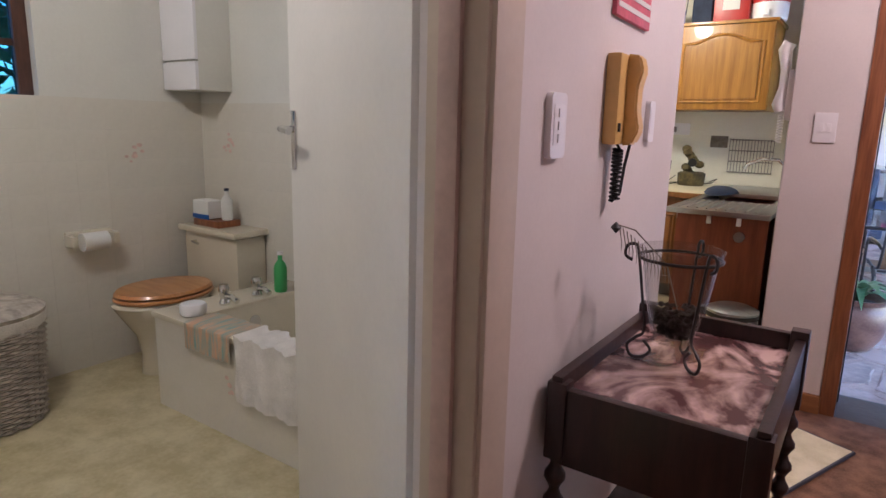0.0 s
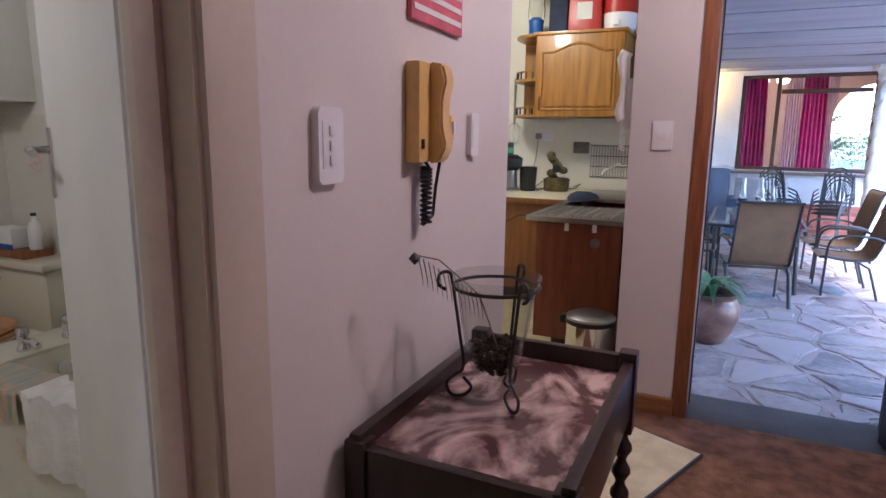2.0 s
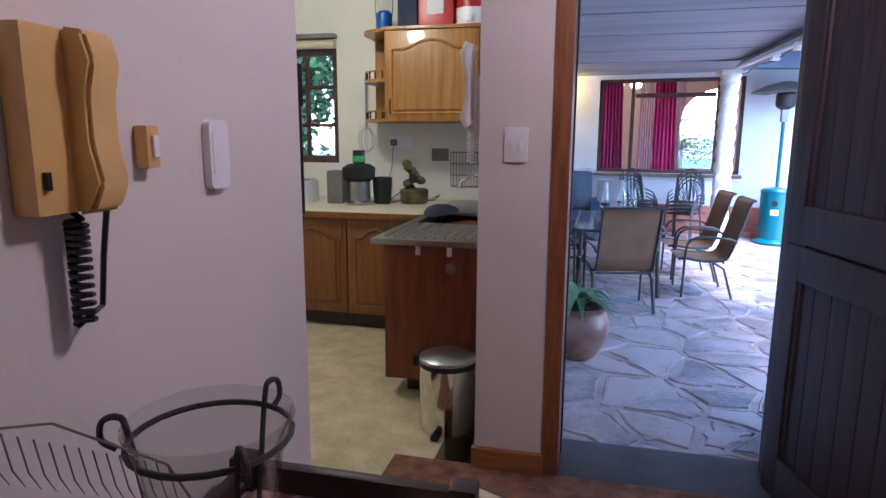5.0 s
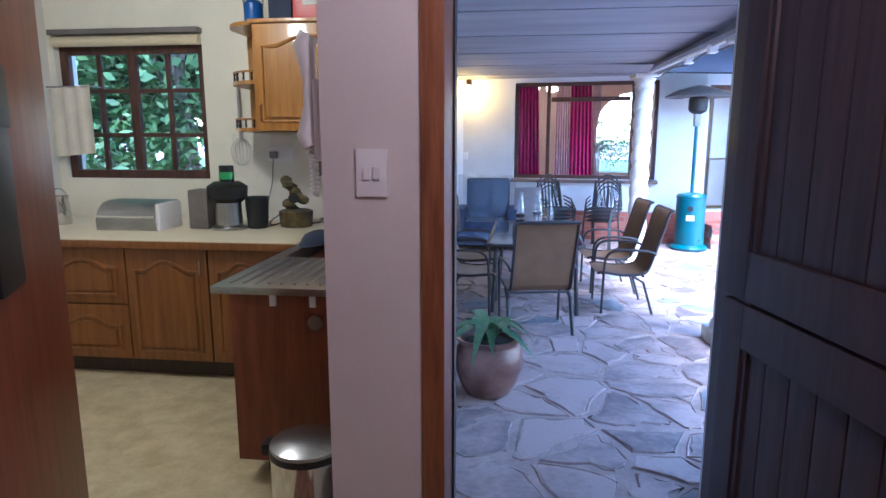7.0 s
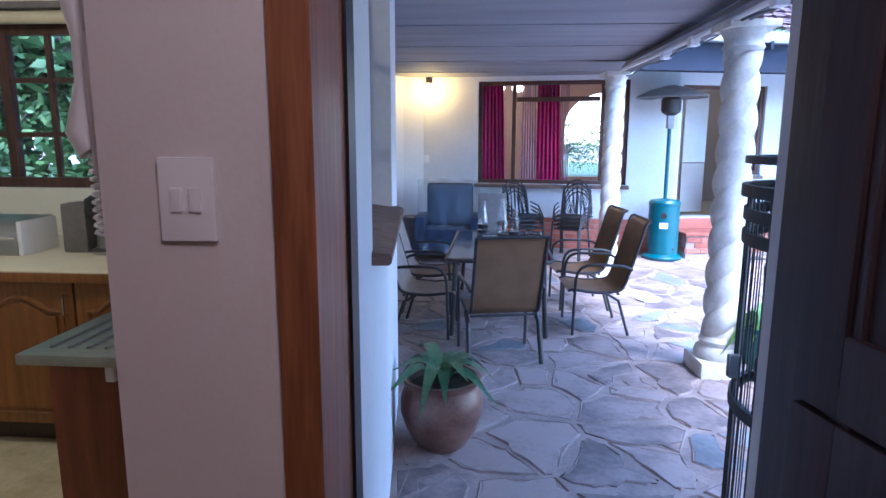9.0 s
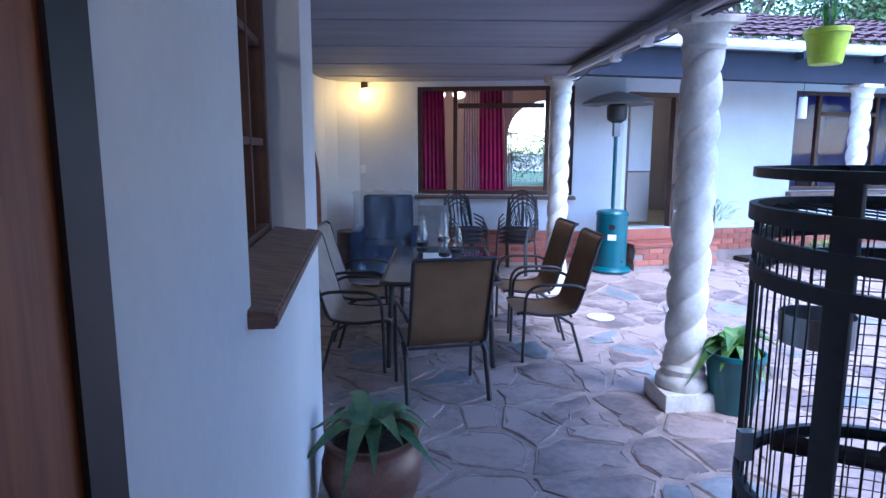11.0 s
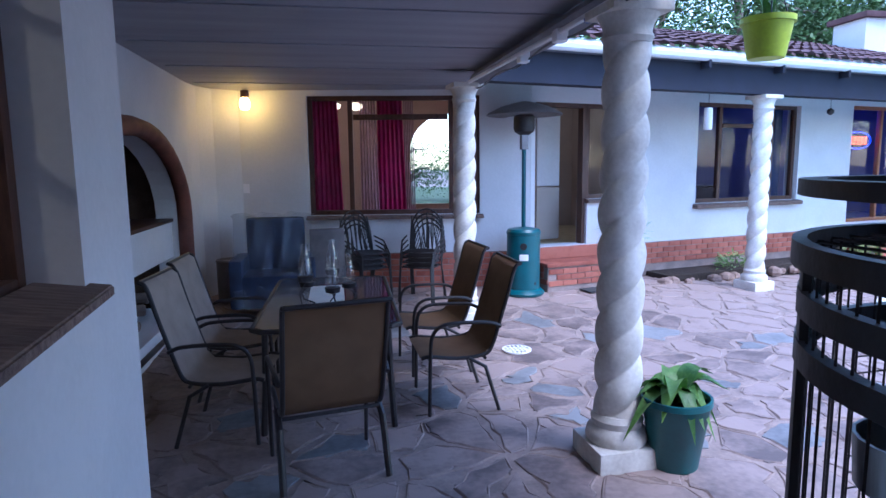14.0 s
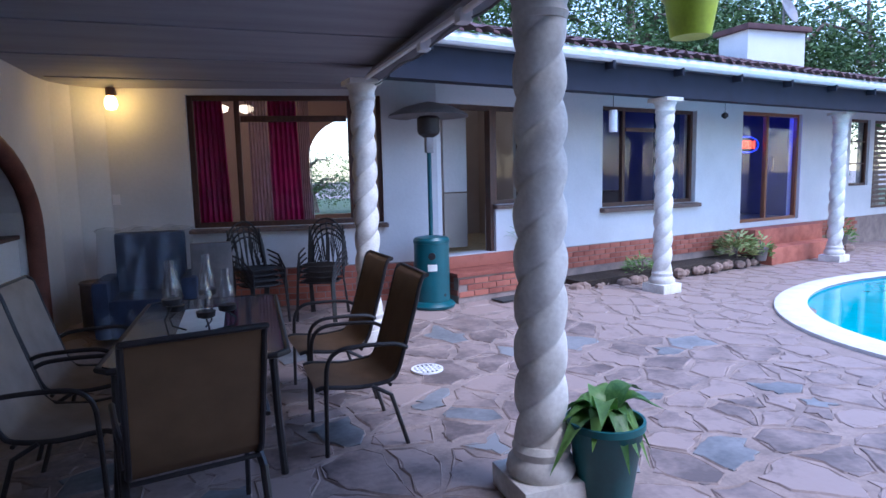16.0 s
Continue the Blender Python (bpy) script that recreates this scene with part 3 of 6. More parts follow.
d = cottage_window("door_bar", WB @ Matrix.Translation((6.52, 0, 0)), 1.98, 0.69, 2.74, 1, 1, 0.08, FRAMEW, "sliding timber and glass door, lit blue inside", (0.9,), y=0.06)
part("door_handle", tube(B(), [(1.02, 0.04, 1.65), (1.02, 0.01, 1.67), (1.02, 0.01, 1.9), (1.02, 0.04, 1.92)], 0.012), CHROME, d)
d = cottage_window("door_end", WB @ Matrix.Translation((11.5, 0, 0)), 2.1, 0.75, 2.72, 1, 1, 0.08, WINW, "dark louvred timber door", (1.05,), y=0.06)
for k in range(16):
    part("slat", box(B(), 0.07, 1.0, 0.05, 0.08, 0.86 + 0.11 * k, 0.93 + 0.11 * k, 0.004), WINW, d)
# wing door: frame and half-open leaf
d = tagged(new("door_wing"), "open beige door in a dark timber frame, brick steps below", "door", kind="structure")
d.matrix_world = WB @ Matrix.Translation((0.06, 0, 0))
bm = B()
box(bm, 0, 0.05, 0.05, 0.17, 0.64, 2.6), box(bm, 0.81, 0.86, 0.05, 0.17, 0.64, 2.6), box(bm, 0.05, 0.81, 0.05, 0.17, 2.54, 2.6)
part("door_frame", bm, WINW, d)
leaf = part("door_leaf", box(B(), 0, 0.76, 0, 0.04, 0.65, 2.54, 0.004), BEIGE, d)
leaf.matrix_basis = pose(0.07, 0.18, 0, 0, 0, 58)
leaf = part("inner_panel", box(B(), 0.5, 0.9, 0.75, 0.79, 1.45, 2.54, 0.01), PLASTER, d, "pale upper panel of an inner door")
leaf = part("inner_panel", box(B(), 0.5, 0.9, 0.75, 0.79, 0.64, 1.43, 0.01), BEIGE, d)

# patio stable door, open inwards
d = tagged(new("door_patio"), "dark plum stained stable door, open into the hall", "door", kind="structure")
d.matrix_world = pose(1.41, 3.42, 0, 0, 0, -79)


def stable_leaf(name, z0, z1, st, rail0, rail1):
    W = 0.86
    lf = part(name, box(B(), 0.0, st, -0.022, 0.022, z0, z1, 0.004), DOORP, d)
    part("stile", box(B(), W - st, W, -0.022, 0.022, z0, z1, 0.004), DOORP, lf)
    part("rail", box(B(), st, W - st, -0.022, 0.022, z0, z0 + rail0, 0.004), DOORP, lf)
    part("rail", box(B(), st, W - st, -0.022, 0.022, z1 - rail1, z1, 0.004), DOORP, lf)
    n = 7
    for k in range(n):
        a = st + (W - 2 * st) * k / n
        part("board", box(B(), a + 0.002, a + (W - 2 * st) / n - 0.002, -0.009, 0.009, z0 + rail0, z1 - rail1, 0.004), DOORP, lf)
    return lf


stable_leaf("lower_leaf", F + 0.01, 1.335, 0.095, 0.16, 0.12)
stable_leaf("upper_leaf", 1.345, 2.42, 0.095, 0.13, 0.12)
f = tagged(new("door_frame_patio"), "varnished brown timber frame of the patio door", "door frame", kind="structure")
for n_, a in (("post", (0.56, 0.625, 3.30, 3.57, F, 2.45)), ("hinge_post", (1.415, 1.475, 3.30, 3.57, F, 2.45)), ("head", (0.625, 1.415, 3.30, 3.57, 2.39, 2.45))):
    part(n_, box(B(), *a, 0.006), DOORP if n_ == "hinge_post" else FRAMEW, f)
part("weather_strip", box(B(), 0.626, 0.632, 3.5, 3.56, F, 2.39), BLACKP, f)
struct("trim_threshold", box(B(), 0.6, 1.5, 3.31, 3.64, 0.0, F - 0.006, 0.01), SLATE, "blue slate threshold step at the patio door")
struct("baseboard_pier", box(B(), 0.28, 0.565, 3.285, 3.31, F, F + 0.085, 0.006), SKIRT, "varnished timber skirting on the pier")
# bathroom door and frame
d = tagged(new("door_bathroom"), "off-white flush door standing open into the bathroom", "door", kind="structure")
d.matrix_world = pose(-0.035, 1.025, 0, 0, 0, 154)
part("door_leaf", box(B(), 0.0, 0.78, -0.02, 0.02, F + 0.01, 2.42, 0.003), DOORW, d)
h = part("handle_plate", box(B(), 0.715, 0.75, 0.02, 0.027, 1.51, 1.67, 0.004), CHROME, d, "chrome lever handle plate")
part("lever", tube(B(), [(0.733, 0.027, 1.62), (0.733, 0.06, 1.62), (0.70, 0.068, 1.62), (0.62, 0.068, 1.615)], 0.009), CHROME, h)
h = part("handle_plate", box(B(), 0.715, 0.75, -0.027, -0.02, 1.51, 1.67, 0.004), CHROME, d)
part("lever", tube(B(), [(0.733, -0.027, 1.62), (0.733, -0.06, 1.62), (0.72, -0.068, 1.62), (0.63, -0.068, 1.615)], 0.009), CHROME, h)
f = tagged(new("door_frame_bathroom"), "cream painted timber frame of the bathroom door", "door frame", kind="structure")
f.matrix_world = HALLW
part("post", box(B(), 2.585, 2.685, -0.022, -0.002, F, 2.5, 0.01), FRAMEC, f)
part("post", box(B(), 2.575, 2.6, -0.012, 0.10, F, 2.45, 0.008), FRAMEC, f)
part("post", box(B(), 1.50, 1.64, -0.022, 0.14, F, 2.5, 0.01), FRAMEC, f)
part("stop", box(B(), 2.562, 2.575, 0.03, 0.07, F, 2.4, 0.004), FRAMEP, f, "worn pinkish door stop")
# kitchen door leaf, brown, open into the kitchen
d = tagged(new("door_kitchen"), "reddish brown timber door open into the kitchen", "door", kind="structure")
d.matrix_world = pose(-0.06, 2.50, 0, 0, 0, 118)
part("door_leaf", box(B(), 0.0, 0.78, -0.02, 0.02, F + 0.01, 2.42, 0.012), MAHOG, d)
g = thing("oven_glove", "dark quilted oven glove hanging on the kitchen door", "oven glove", (-0.06, 2.50, 0), 118)
part("pocket", box(B(), 0.17, 0.33, -0.04, -0.021, 1.47, 1.80, 0.01), BLACKP, g)
part("cuff", box(B(), 0.165, 0.335, -0.045, -0.021, 1.78, 1.90, 0.01), BLACKP, g)


# ---- patio things ----
def twisted_column(at, h, r, rz=0.0, label=""):
    c = thing("twisted_column", label or "white cast concrete column with a twisted shaft", "column", at, rz, "twisted columns of the veranda")
    part("plinth", box(B(), -1.45 * r, 1.45 * r, -1.45 * r, 1.45 * r, -0.02, 0.12, 0.015), COLUMN, c, "chipped square plinth")
    part("base_ring", lathe(B(), [(1.28 * r, 0.12), (1.36 * r, 0.15), (1.3 * r, 0.19), (1.08 * r, 0.22), (1.14 * r, 0.26), (1.0 * r, 0.29)], 28), COLUMN, c)
    prof = [(r * (1.0 - 0.06 * k / 190), 0.28 + (h - 0.46) * k / 190) for k in range(191)]
    part("shaft", lathe(B(), prof, 72, twist=lambda a, z: (0.76 + 0.28 * abs(math.sin(a - z * 2 * math.pi / 0.46)) ** 0.55) * (1 + 0.012 * math.sin(5 * a + 9 * z) + 0.01 * math.sin(31 * z))), COLUMN, c, smooth=75)
    part("capital", lathe(B(), [(0.95 * r, h - 0.2), (1.06 * r, h - 0.17), (0.97 * r, h - 0.14), (1.02 * r, h - 0.1), (1.25 * r, h - 0.05)], 28), COLUMN, c)
    part("abacus", box(B(), -1.3 * r, 1.3 * r, -1.3 * r, 1.3 * r, h - 0.05, h, 0.008), COLUMN, c)
    return c


twisted_column((2.71, 7.13, 0), 2.6, 0.135, 2)
twisted_column((2.48, 10.42, 0.04), 2.58, 0.125, 6)
twisted_column((6.73, 11.32, 0.04), 2.60, 0.125, 13)
twisted_column((11.45, 12.6, 0), 2.64, 0.125, 13)


def sling_chair(at, rz, sling, label, leg_r=0.0135):
    c = thing("patio_chair", label, "chair", at, rz, "sling chairs round the patio table")
    w = 0.275
    prof = [(-0.16, 1.06), (-0.12, 1.03), (-0.07, 0.85), (0.0, 0.62), (0.05, 0.47), (0.11, 0.415), (0.3, 0.40), (0.5, 0.425), (0.56, 0.415)]
    def strip(x0, x1, t):
        bm = B()
        a = [[bm.verts.new((x, y, z)) for y, z in prof] for x in (x0, x1)]
        b = [[bm.verts.new((x, y + (t if i < 5 else 0), z - (0 if i < 5 else t))) for i, (y, z) in enumerate(prof)] for x in (x0, x1)]
        for i in range(len(prof) - 1):
            bm.faces.new((a[0][i], a[1][i], a[1][i + 1], a[0][i + 1])), bm.faces.new((b[0][i], b[0][i + 1], b[1][i + 1], b[1][i]))
            for s in (0, 1):
                bm.faces.new((a[s][i], a[s][i + 1], b[s][i + 1], b[s][i]))
        return bm
    part("sling", strip(-w + 0.012, w - 0.012, 0.008), sling, c, "woven mesh sling", 60)
    for s in (-1, 1):
        part("side_rail", tube(B(), curve([(s * w, y, z) for y, z in prof], 3), 0.014), TUBE, c)
        part("arm", tube(B(), curve([(s * (w + 0.02), -0.01, 0.62), (s * (w + 0.03), 0.08, 0.655), (s * (w + 0.035), 0.3, 0.665), (s * (w + 0.035), 0.42, 0.65), (s * (w + 0.03), 0.485, 0.58), (s * (w + 0.025), 0.5, 0.42), (s * (w + 0.02), 0.51, 0.0)], 4), 0.0135), TUBE, c)
        part("rear_leg", tube(B(), [(s * (w + 0.01), 0.22, 0.40), (s * (w + 0.015), 0.1, 0.33), (s * (w + 0.02), 0.0, 0.0)], leg_r), TUBE, c)
    part("head_rail", tube(B(), [(-w, -0.16, 1.06), (w, -0.16, 1.06)], 0.014), TUBE, c)
    part("cross_rail", tube(B(), [(-w, 0.1, 0.39), (w, 0.1, 0.39)], 0.012), TUBE, c)
    part("cross_rail", tube(B(), [(-w, 0.5, 0.40), (w, 0.5, 0.40)], 0.012), TUBE, c)
    return c


sling_chair((1.06, 7.10, 0), 12, SLING, "brown mesh sling chair at the head of the table", 0.02)
sling_chair((2.20, 8.26, 0), 92, SLING, "brown mesh sling chair pushed in at the table")
sling_chair((2.17, 9.12, 0), 95, SLING, "brown mesh sling chair beside the far end of the table")
sling_chair((0.08, 8.06, 0), -95, SLINGL, "greyed mesh sling chair against the fireplace side")
sling_chair((0.04, 8.84, 0), -92, SLINGL, "greyed mesh sling chair beside the fireplace")

t_ = thing("patio_table", "dark metal patio table with a smoked glass top", "table", (1.03, 8.72, 0), -1)
rim = [(x, y) for x, y in [(-0.42, -0.93), (0.42, -0.93), (0.48, -0.87), (0.48, 0.87), (0.42, 0.93), (-0.42, 0.93), (-0.48, 0.87), (-0.48, -0.87)]]
part("tabletop", prism(B(), [(x * 0.96, y * 0.98) for x, y in rim], 0.715, 0.723), mat("smoked_glass_top", (0.045, 0.05, 0.06), 0.08, 0.1, 3, 0.0), t_, "smoked glass top")
part("rim", tube(B(), [(x, y, 0.71) for x, y in rim], 0.018, 8, True), TUBE, t_)
for sx in (-1, 1):
    for sy in (-1, 1):
        part("leg", tube(B(), [(sx * 0.40, sy * 0.85, 0.70), (sx * 0.41, sy * 0.86, 0.35), (sx * 0.43, sy * 0.88, 0.0)], 0.022), TUBE, t_)
rn = thing("table_runner", "cream printed runner lying along the table", "table runner", (1.0, 8.72, 0.724))
part("cloth", box(B(), -0.14, 0.14, -0.62, 0.5, 0.0, 0.004), COOKERW, rn)
lan = thing("candle_stand", "wrought iron candle stand with five glass lamps", "candle holder", (1.0, 8.45, 0.729))
for k in range(5):
    a = 2 * math.pi * k / 5
    x, y, z = 0.15 * math.cos(a), 0.15 * math.sin(a), 0.10 + 0.07 * (k % 2)
    part("scroll", tube(B(), [(0.6 * x, 0.6 * y, 0.004), (1.2 * x, 1.2 * y, 0.02), (1.3 * x, 1.3 * y, z * 0.6), (x, y, z)] , 0.005, 6), IRON, lan)
    part("cup", lathe(B(), [(0.02, z), (0.045, z + 0.01), (0.05, z + 0.04), (0.045, z + 0.04)], 16, (x, y, 0)), IRON, lan)
    part("lamp_glass", lathe(B(), [(0.036, z + 0.04), (0.045, z + 0.08), (0.038, z + 0.13), (0.022, z + 0.18), (0.024, z + 0.24)], 16, (x, y, 0), caps=False), LAMPG, lan)
lan.scale = (1.15, 1.15, 1.15)
for k in range(2):
    tl = thing("tea_light", "small lit tea light on the glass table", "candle", (1.30 + 0.07 * k, 7.95 + 0.03 * k, 0.724), 0, "tea lights")
    part("cup", lathe(B(), [(0.018, 0), (0.02, 0.012), (0.018, 0.014)], 12), CHROME, tl)
    part("flame", lathe(B(), [(0.003, 0.014), (0.007, 0.022), (0.002, 0.04)], 8), FLAME, tl)

# patio heater
ht = thing("patio_heater", "teal enamelled gas patio heater with an aluminium reflector", "heater", (3.47, 11.45, ground_z(3.5, 11.45)))
part("foot", lathe(B(), [(0.27, 0.0), (0.28, 0.03), (0.25, 0.06), (0.22, 0.08)], 32), TEAL, ht)
part("cylinder_housing", lathe(B(), [(0.215, 0.08), (0.215, 0.78), (0.222, 0.785), (0.222, 0.82), (0.20, 0.85), (0.05, 0.875)], 36), TEAL, ht)
part("label", prism(B(), [(0.07 * math.cos(radians(a)) * 0 + 0.218 * math.cos(radians(a)), 0.218 * math.sin(radians(a))) for a in range(240, 271, 6)] + [(0.214 * math.cos(radians(a)), 0.214 * math.sin(radians(a))) for a in range(270, 239, -6)], 0.46, 0.54), PAPER, ht, "white printed label")
part("vent_hole", lathe(B(), [(0.0, 0.0), (0.045, 0.001), (0.04, 0.006)], 16), BLACKP, ht).matrix_basis = pose(-0.06, -0.208, 0.64, 90, 0, -16)
part("vent_hole", lathe(B(), [(0.0, 0.0), (0.02, 0.001), (0.018, 0.005)], 12), BLACKP, ht).matrix_basis = pose(0.10, -0.19, 0.16, 90, 0, 27)
part("pole", tube(B(), [(0, 0, 0.86), (0, 0, 1.86)], 0.028, 12), TEAL, ht)
part("control_box", box(B(), -0.045, 0.045, -0.05, 0.045, 1.86, 2.06, 0.01), ALU, ht)
part("burner", lathe(B(), [(0.06, 2.04), (0.12, 2.08), (0.135, 2.12), (0.135, 2.26), (0.11, 2.29)], 28), IRON, ht, "black perforated burner")
part("reflector", lathe(B(), [(0.02, 2.46), (0.12, 2.44), (0.30, 2.39), (0.46, 2.31), (0.48, 2.285), (0.46, 2.30), (0.30, 2.37), (0.02, 2.43)], 40), ALU, ht, "domed aluminium reflector")

# terracotta pot with a strap-leaved plant
def strap_leaf(base, az, length, rise, width, droop):
    bm = B()
    prev = None
    for i in range(9):
        u = i / 8
        r = length * (0.25 * u + 0.75 * u * u * 0.9)
        z = rise * math.sin(min(1.0, u * 1.2) * math.pi * 0.62) - droop * u ** 3
        wd = width * (0.6 + 0.7 * math.sin(math.pi * u ** 0.8)) * (1 - u ** 4) + 0.001
        c, s = math.cos(az), math.sin(az)
        p = Vector((base[0] + r * c, base[1] + r * s, base[2] + z))
        n = Vector((-s, c, 0)) * wd
        row = [bm.verts.new(p - n), bm.verts.new(p - Vector((0, 0, wd * 0.5))), bm.verts.new(p + n)]
        if prev:
            bm.faces.new((prev[0], prev[1], row[1], row[0])), bm.faces.new((prev[1], prev[2], row[2], row[1]))
        prev = row
    bmesh.ops.solidify(bm, geom=bm.faces[:], thickness=0.003)
    return bm


def potted(name, label, at, prof, material, leaf_mat, leaves, soil_r, soil_z, seed):
    rnd = random.Random(seed)
    p = thing(name, label, "potted plant", at)
    part("pot", lathe(B(), prof, 40, caps=False), material, p, smooth=60)
    part("soil", lathe(B(), [(soil_r, soil_z - 0.03), (soil_r, soil_z), (soil_r * 0.5, soil_z + 0.015), (0.01, soil_z + 0.02)], 24), SOIL, p)
    n, length, rise, width, droop = leaves
    for k in range(n):
        az = 2 * math.pi * (k + rnd.uniform(-0.3, 0.3)) / n * 1.0
        q = rnd.uniform(0.6, 1.1)
        part("leaf", strap_leaf((0.02 * math.cos(az), 0.02 * math.sin(az), soil_z), az, length * q, rise * rnd.uniform(0.7, 1.2), width, droop * rnd.uniform(0.2, 1.2)), leaf_mat, p, smooth=60)
    return p


potted("clay_pot_plant", "large brown glazed clay pot with an agave", (0.64, 5.80, 0),
       [(0.0, 0.0), (0.13, 0.0), (0.15, 0.02), (0.20, 0.12), (0.235, 0.24), (0.235, 0.33), (0.218, 0.39), (0.20, 0.42), (0.205, 0.44), (0.222, 0.455), (0.222, 0.475), (0.20, 0.475), (0.185, 0.44), (0.18, 0.38)], POTB, AGAVE, (13, 0.44, 0.22, 0.036, 0.28), 0.18, 0.41, 4).scale = (1.03, 1.03, 0.88)
potted("teal_pot_plant", "teal plastic pot with a broad-leaved green plant beside the column", (3.0, 6.98, 0),
       [(0.0, 0.0), (0.13, 0.0), (0.135, 0.01), (0.19, 0.38), (0.2, 0.385), (0.2, 0.42), (0.185, 0.42), (0.175, 0.38), (0.15, 0.2)], POTG, LEAF, (15, 0.36, 0.20, 0.05, 0.30), 0.175, 0.37, 9)
p = potted("hanging_pot", "lime green plastic pot hanging from the patio roof", (3.28, 6.75, 2.27),
           [(0.0, 0.0), (0.085, 0.0), (0.09, 0.01), (0.118, 0.17), (0.13, 0.172), (0.13, 0.2), (0.118, 0.2), (0.11, 0.16)], POTL, LEAF, (9, 0.12, 0.16, 0.012, 0.04), 0.11, 0.17, 5)
for k in range(3):
    a = 2 * math.pi * k / 3
    part("wire", tube(B(), [(0.12 * math.cos(a), 0.12 * math.sin(a), 0.19), (0, 0, 0.55)], 0.003, 6), TUBE, p)
part("hook", tube(B(), [(0, 0, 0.54), (0.01, -0.05, 0.56), (0, -0.1, 0.56)], 0.008, 6), IRON, p)

# bird cage
cg = thing("bird_cage", "tall round black metal bird cage standing on the paving", "cage", (2.19, 4.46, 0))
R = 0.43
for z, rr in ((0.06, R + 0.01), (0.85, R), (1.44, R), (1.52, R), (1.6, R + 0.012)):
    part("ring", lathe(B(), [(rr - 0.01, z - 0.02), (rr + 0.012, z - 0.02), (rr + 0.012, z + 0.02), (rr - 0.01, z + 0.02)], 48, caps=False), IRON, cg)
part("top_ring", lathe(B(), [(R - 0.02, 1.69), (R + 0.02, 1.69), (R + 0.02, 1.715), (R - 0.02, 1.715)], 48, caps=False), IRON, cg)
for k in range(6):
    a = 2 * math.pi * (k + 0.4) / 6
    part("post", box(B(), -0.03, 0.03, -0.008, 0.008, 0.0, 1.71 if k % 2 else 1.6, 0.003, m=pose(R * math.cos(a), R * math.sin(a), 0, 0, 0, math.degrees(a) + 90)), IRON, cg)
for k in range(72):
    a = 2 * math.pi * k / 72
    part("bar", tube(B(), [(R * math.cos(a), R * math.sin(a), 0.06), (R * math.cos(a), R * math.sin(a), 1.6)], 0.0028, 4), IRON, cg)
for k in range(38):
    part("hoop", tube(B(), [(R * math.cos(radians(a)), R * math.sin(radians(a)), 0.13 + 0.035 * k) for a in range(-70, 101, 10)], 0.002, 4), IRON, cg)
for k in range(13):
    x = -0.36 + 0.06 * k
    q = math.sqrt(R * R - x * x)
    part("roof_bar", tube(B(), [(x, -q, 1.6), (x, q, 1.6)], 0.003, 4), IRON, cg)
part("perch", tube(B(), [(-0.3, -0.25, 1.12), (0.32, 0.2, 1.12)], 0.02, 8), DARKW, cg)
part("perch", tube(B(), [(-0.35, 0.1, 0.98), (0.3, -0.25, 0.98)], 0.026, 8), DARKW, cg)
part("feeding_bowl", lathe(B(), [(0.09, 1.25), (0.095, 1.33), (0.09, 1.33), (0.085, 1.26)], 20, (-0.24, 0.12, 0)), STEEL, cg)
part("tray", lathe(B(), [(R - 0.02, 0.1), (R - 0.01, 0.13), (R - 0.03, 0.13)], 40), IRON, cg)
part("latch", box(B(), -0.02, 0.02, -0.015, 0.015, 0.95, 1.03, 0.004, m=pose(-R - 0.01, 0.06, 0)), STEEL, cg)

# wall lamp
wl = thing("wall_lamp", "lit yellow bulb in a small dark wall lamp holder", "lamp", (-0.006, 12.13, 2.56))
part("bulb", lathe(B(), [(0.01, -0.07), (0.05, -0.06), (0.07, -0.01), (0.06, 0.05), (0.035, 0.085)], 20), BULB, wl).visible_shadow = False
part("holder", lathe(B(), [(0.045, 0.085), (0.05, 0.10), (0.05, 0.17), (0.03, 0.18)], 16), WINW, wl)
part("bracket", box(B(), -0.03, 0.03, 0.0, 0.215, 0.12, 0.17, 0.006), WINW, wl)

ws = thing("wall_socket", "white switch plate below the wall lamp", "switch", (-0.07, 12.36, 1.49), -7.7)
part("plate", box(B(), -0.04, 0.04, -0.012, 0.0, -0.06, 0.06, 0.004), PLASTIC_W, ws)

# fireplace fittings
bm = B()
path = [(0.0, ARCH_Y + ARCH_R + 0.05, 0.05)] + [(0.0, ARCH_Y + (ARCH_R + 0.05) * math.cos(radians(a)), 1.25 + 0.87 * math.sin(radians(a))) for a in range(0, 181, 10)] + [(0.0, ARCH_Y - ARCH_R - 0.05, 0.05)]
tube(bm, [(-0.59, y, z) for _, y, z in path], 0.085, 8)
struct("trim_arch", bm, ARCHB, "reddish brown painted surround of the fireplace arch", 50)
fp = thing("braai_fireplace", "white built-in braai with a dark ash drawer and log store", "fireplace", (0, 0, 0))
part("front_panel", box(B(), -1.0, -0.72, 7.9, 11.1, 0.78, 1.17, 0.015), PLASTER, fp)
part("shelf", box(B(), -1.6, -0.70, 7.85, 11.12, 1.17, 1.21, 0.01), WINW, fp, "dark hearth shelf")
part("ash_drawer", box(B(), -0.73, -0.705, 9.0, 9.55, 0.93, 1.08, 0.006), BLACKP, fp, "black metal ash drawer")
part("hearth_slab", box(B(), -1.6, -0.62, 7.9, 11.1, 0.1, 0.2, 0.015), PLASTER, fp)
rnd = random.Random(3)
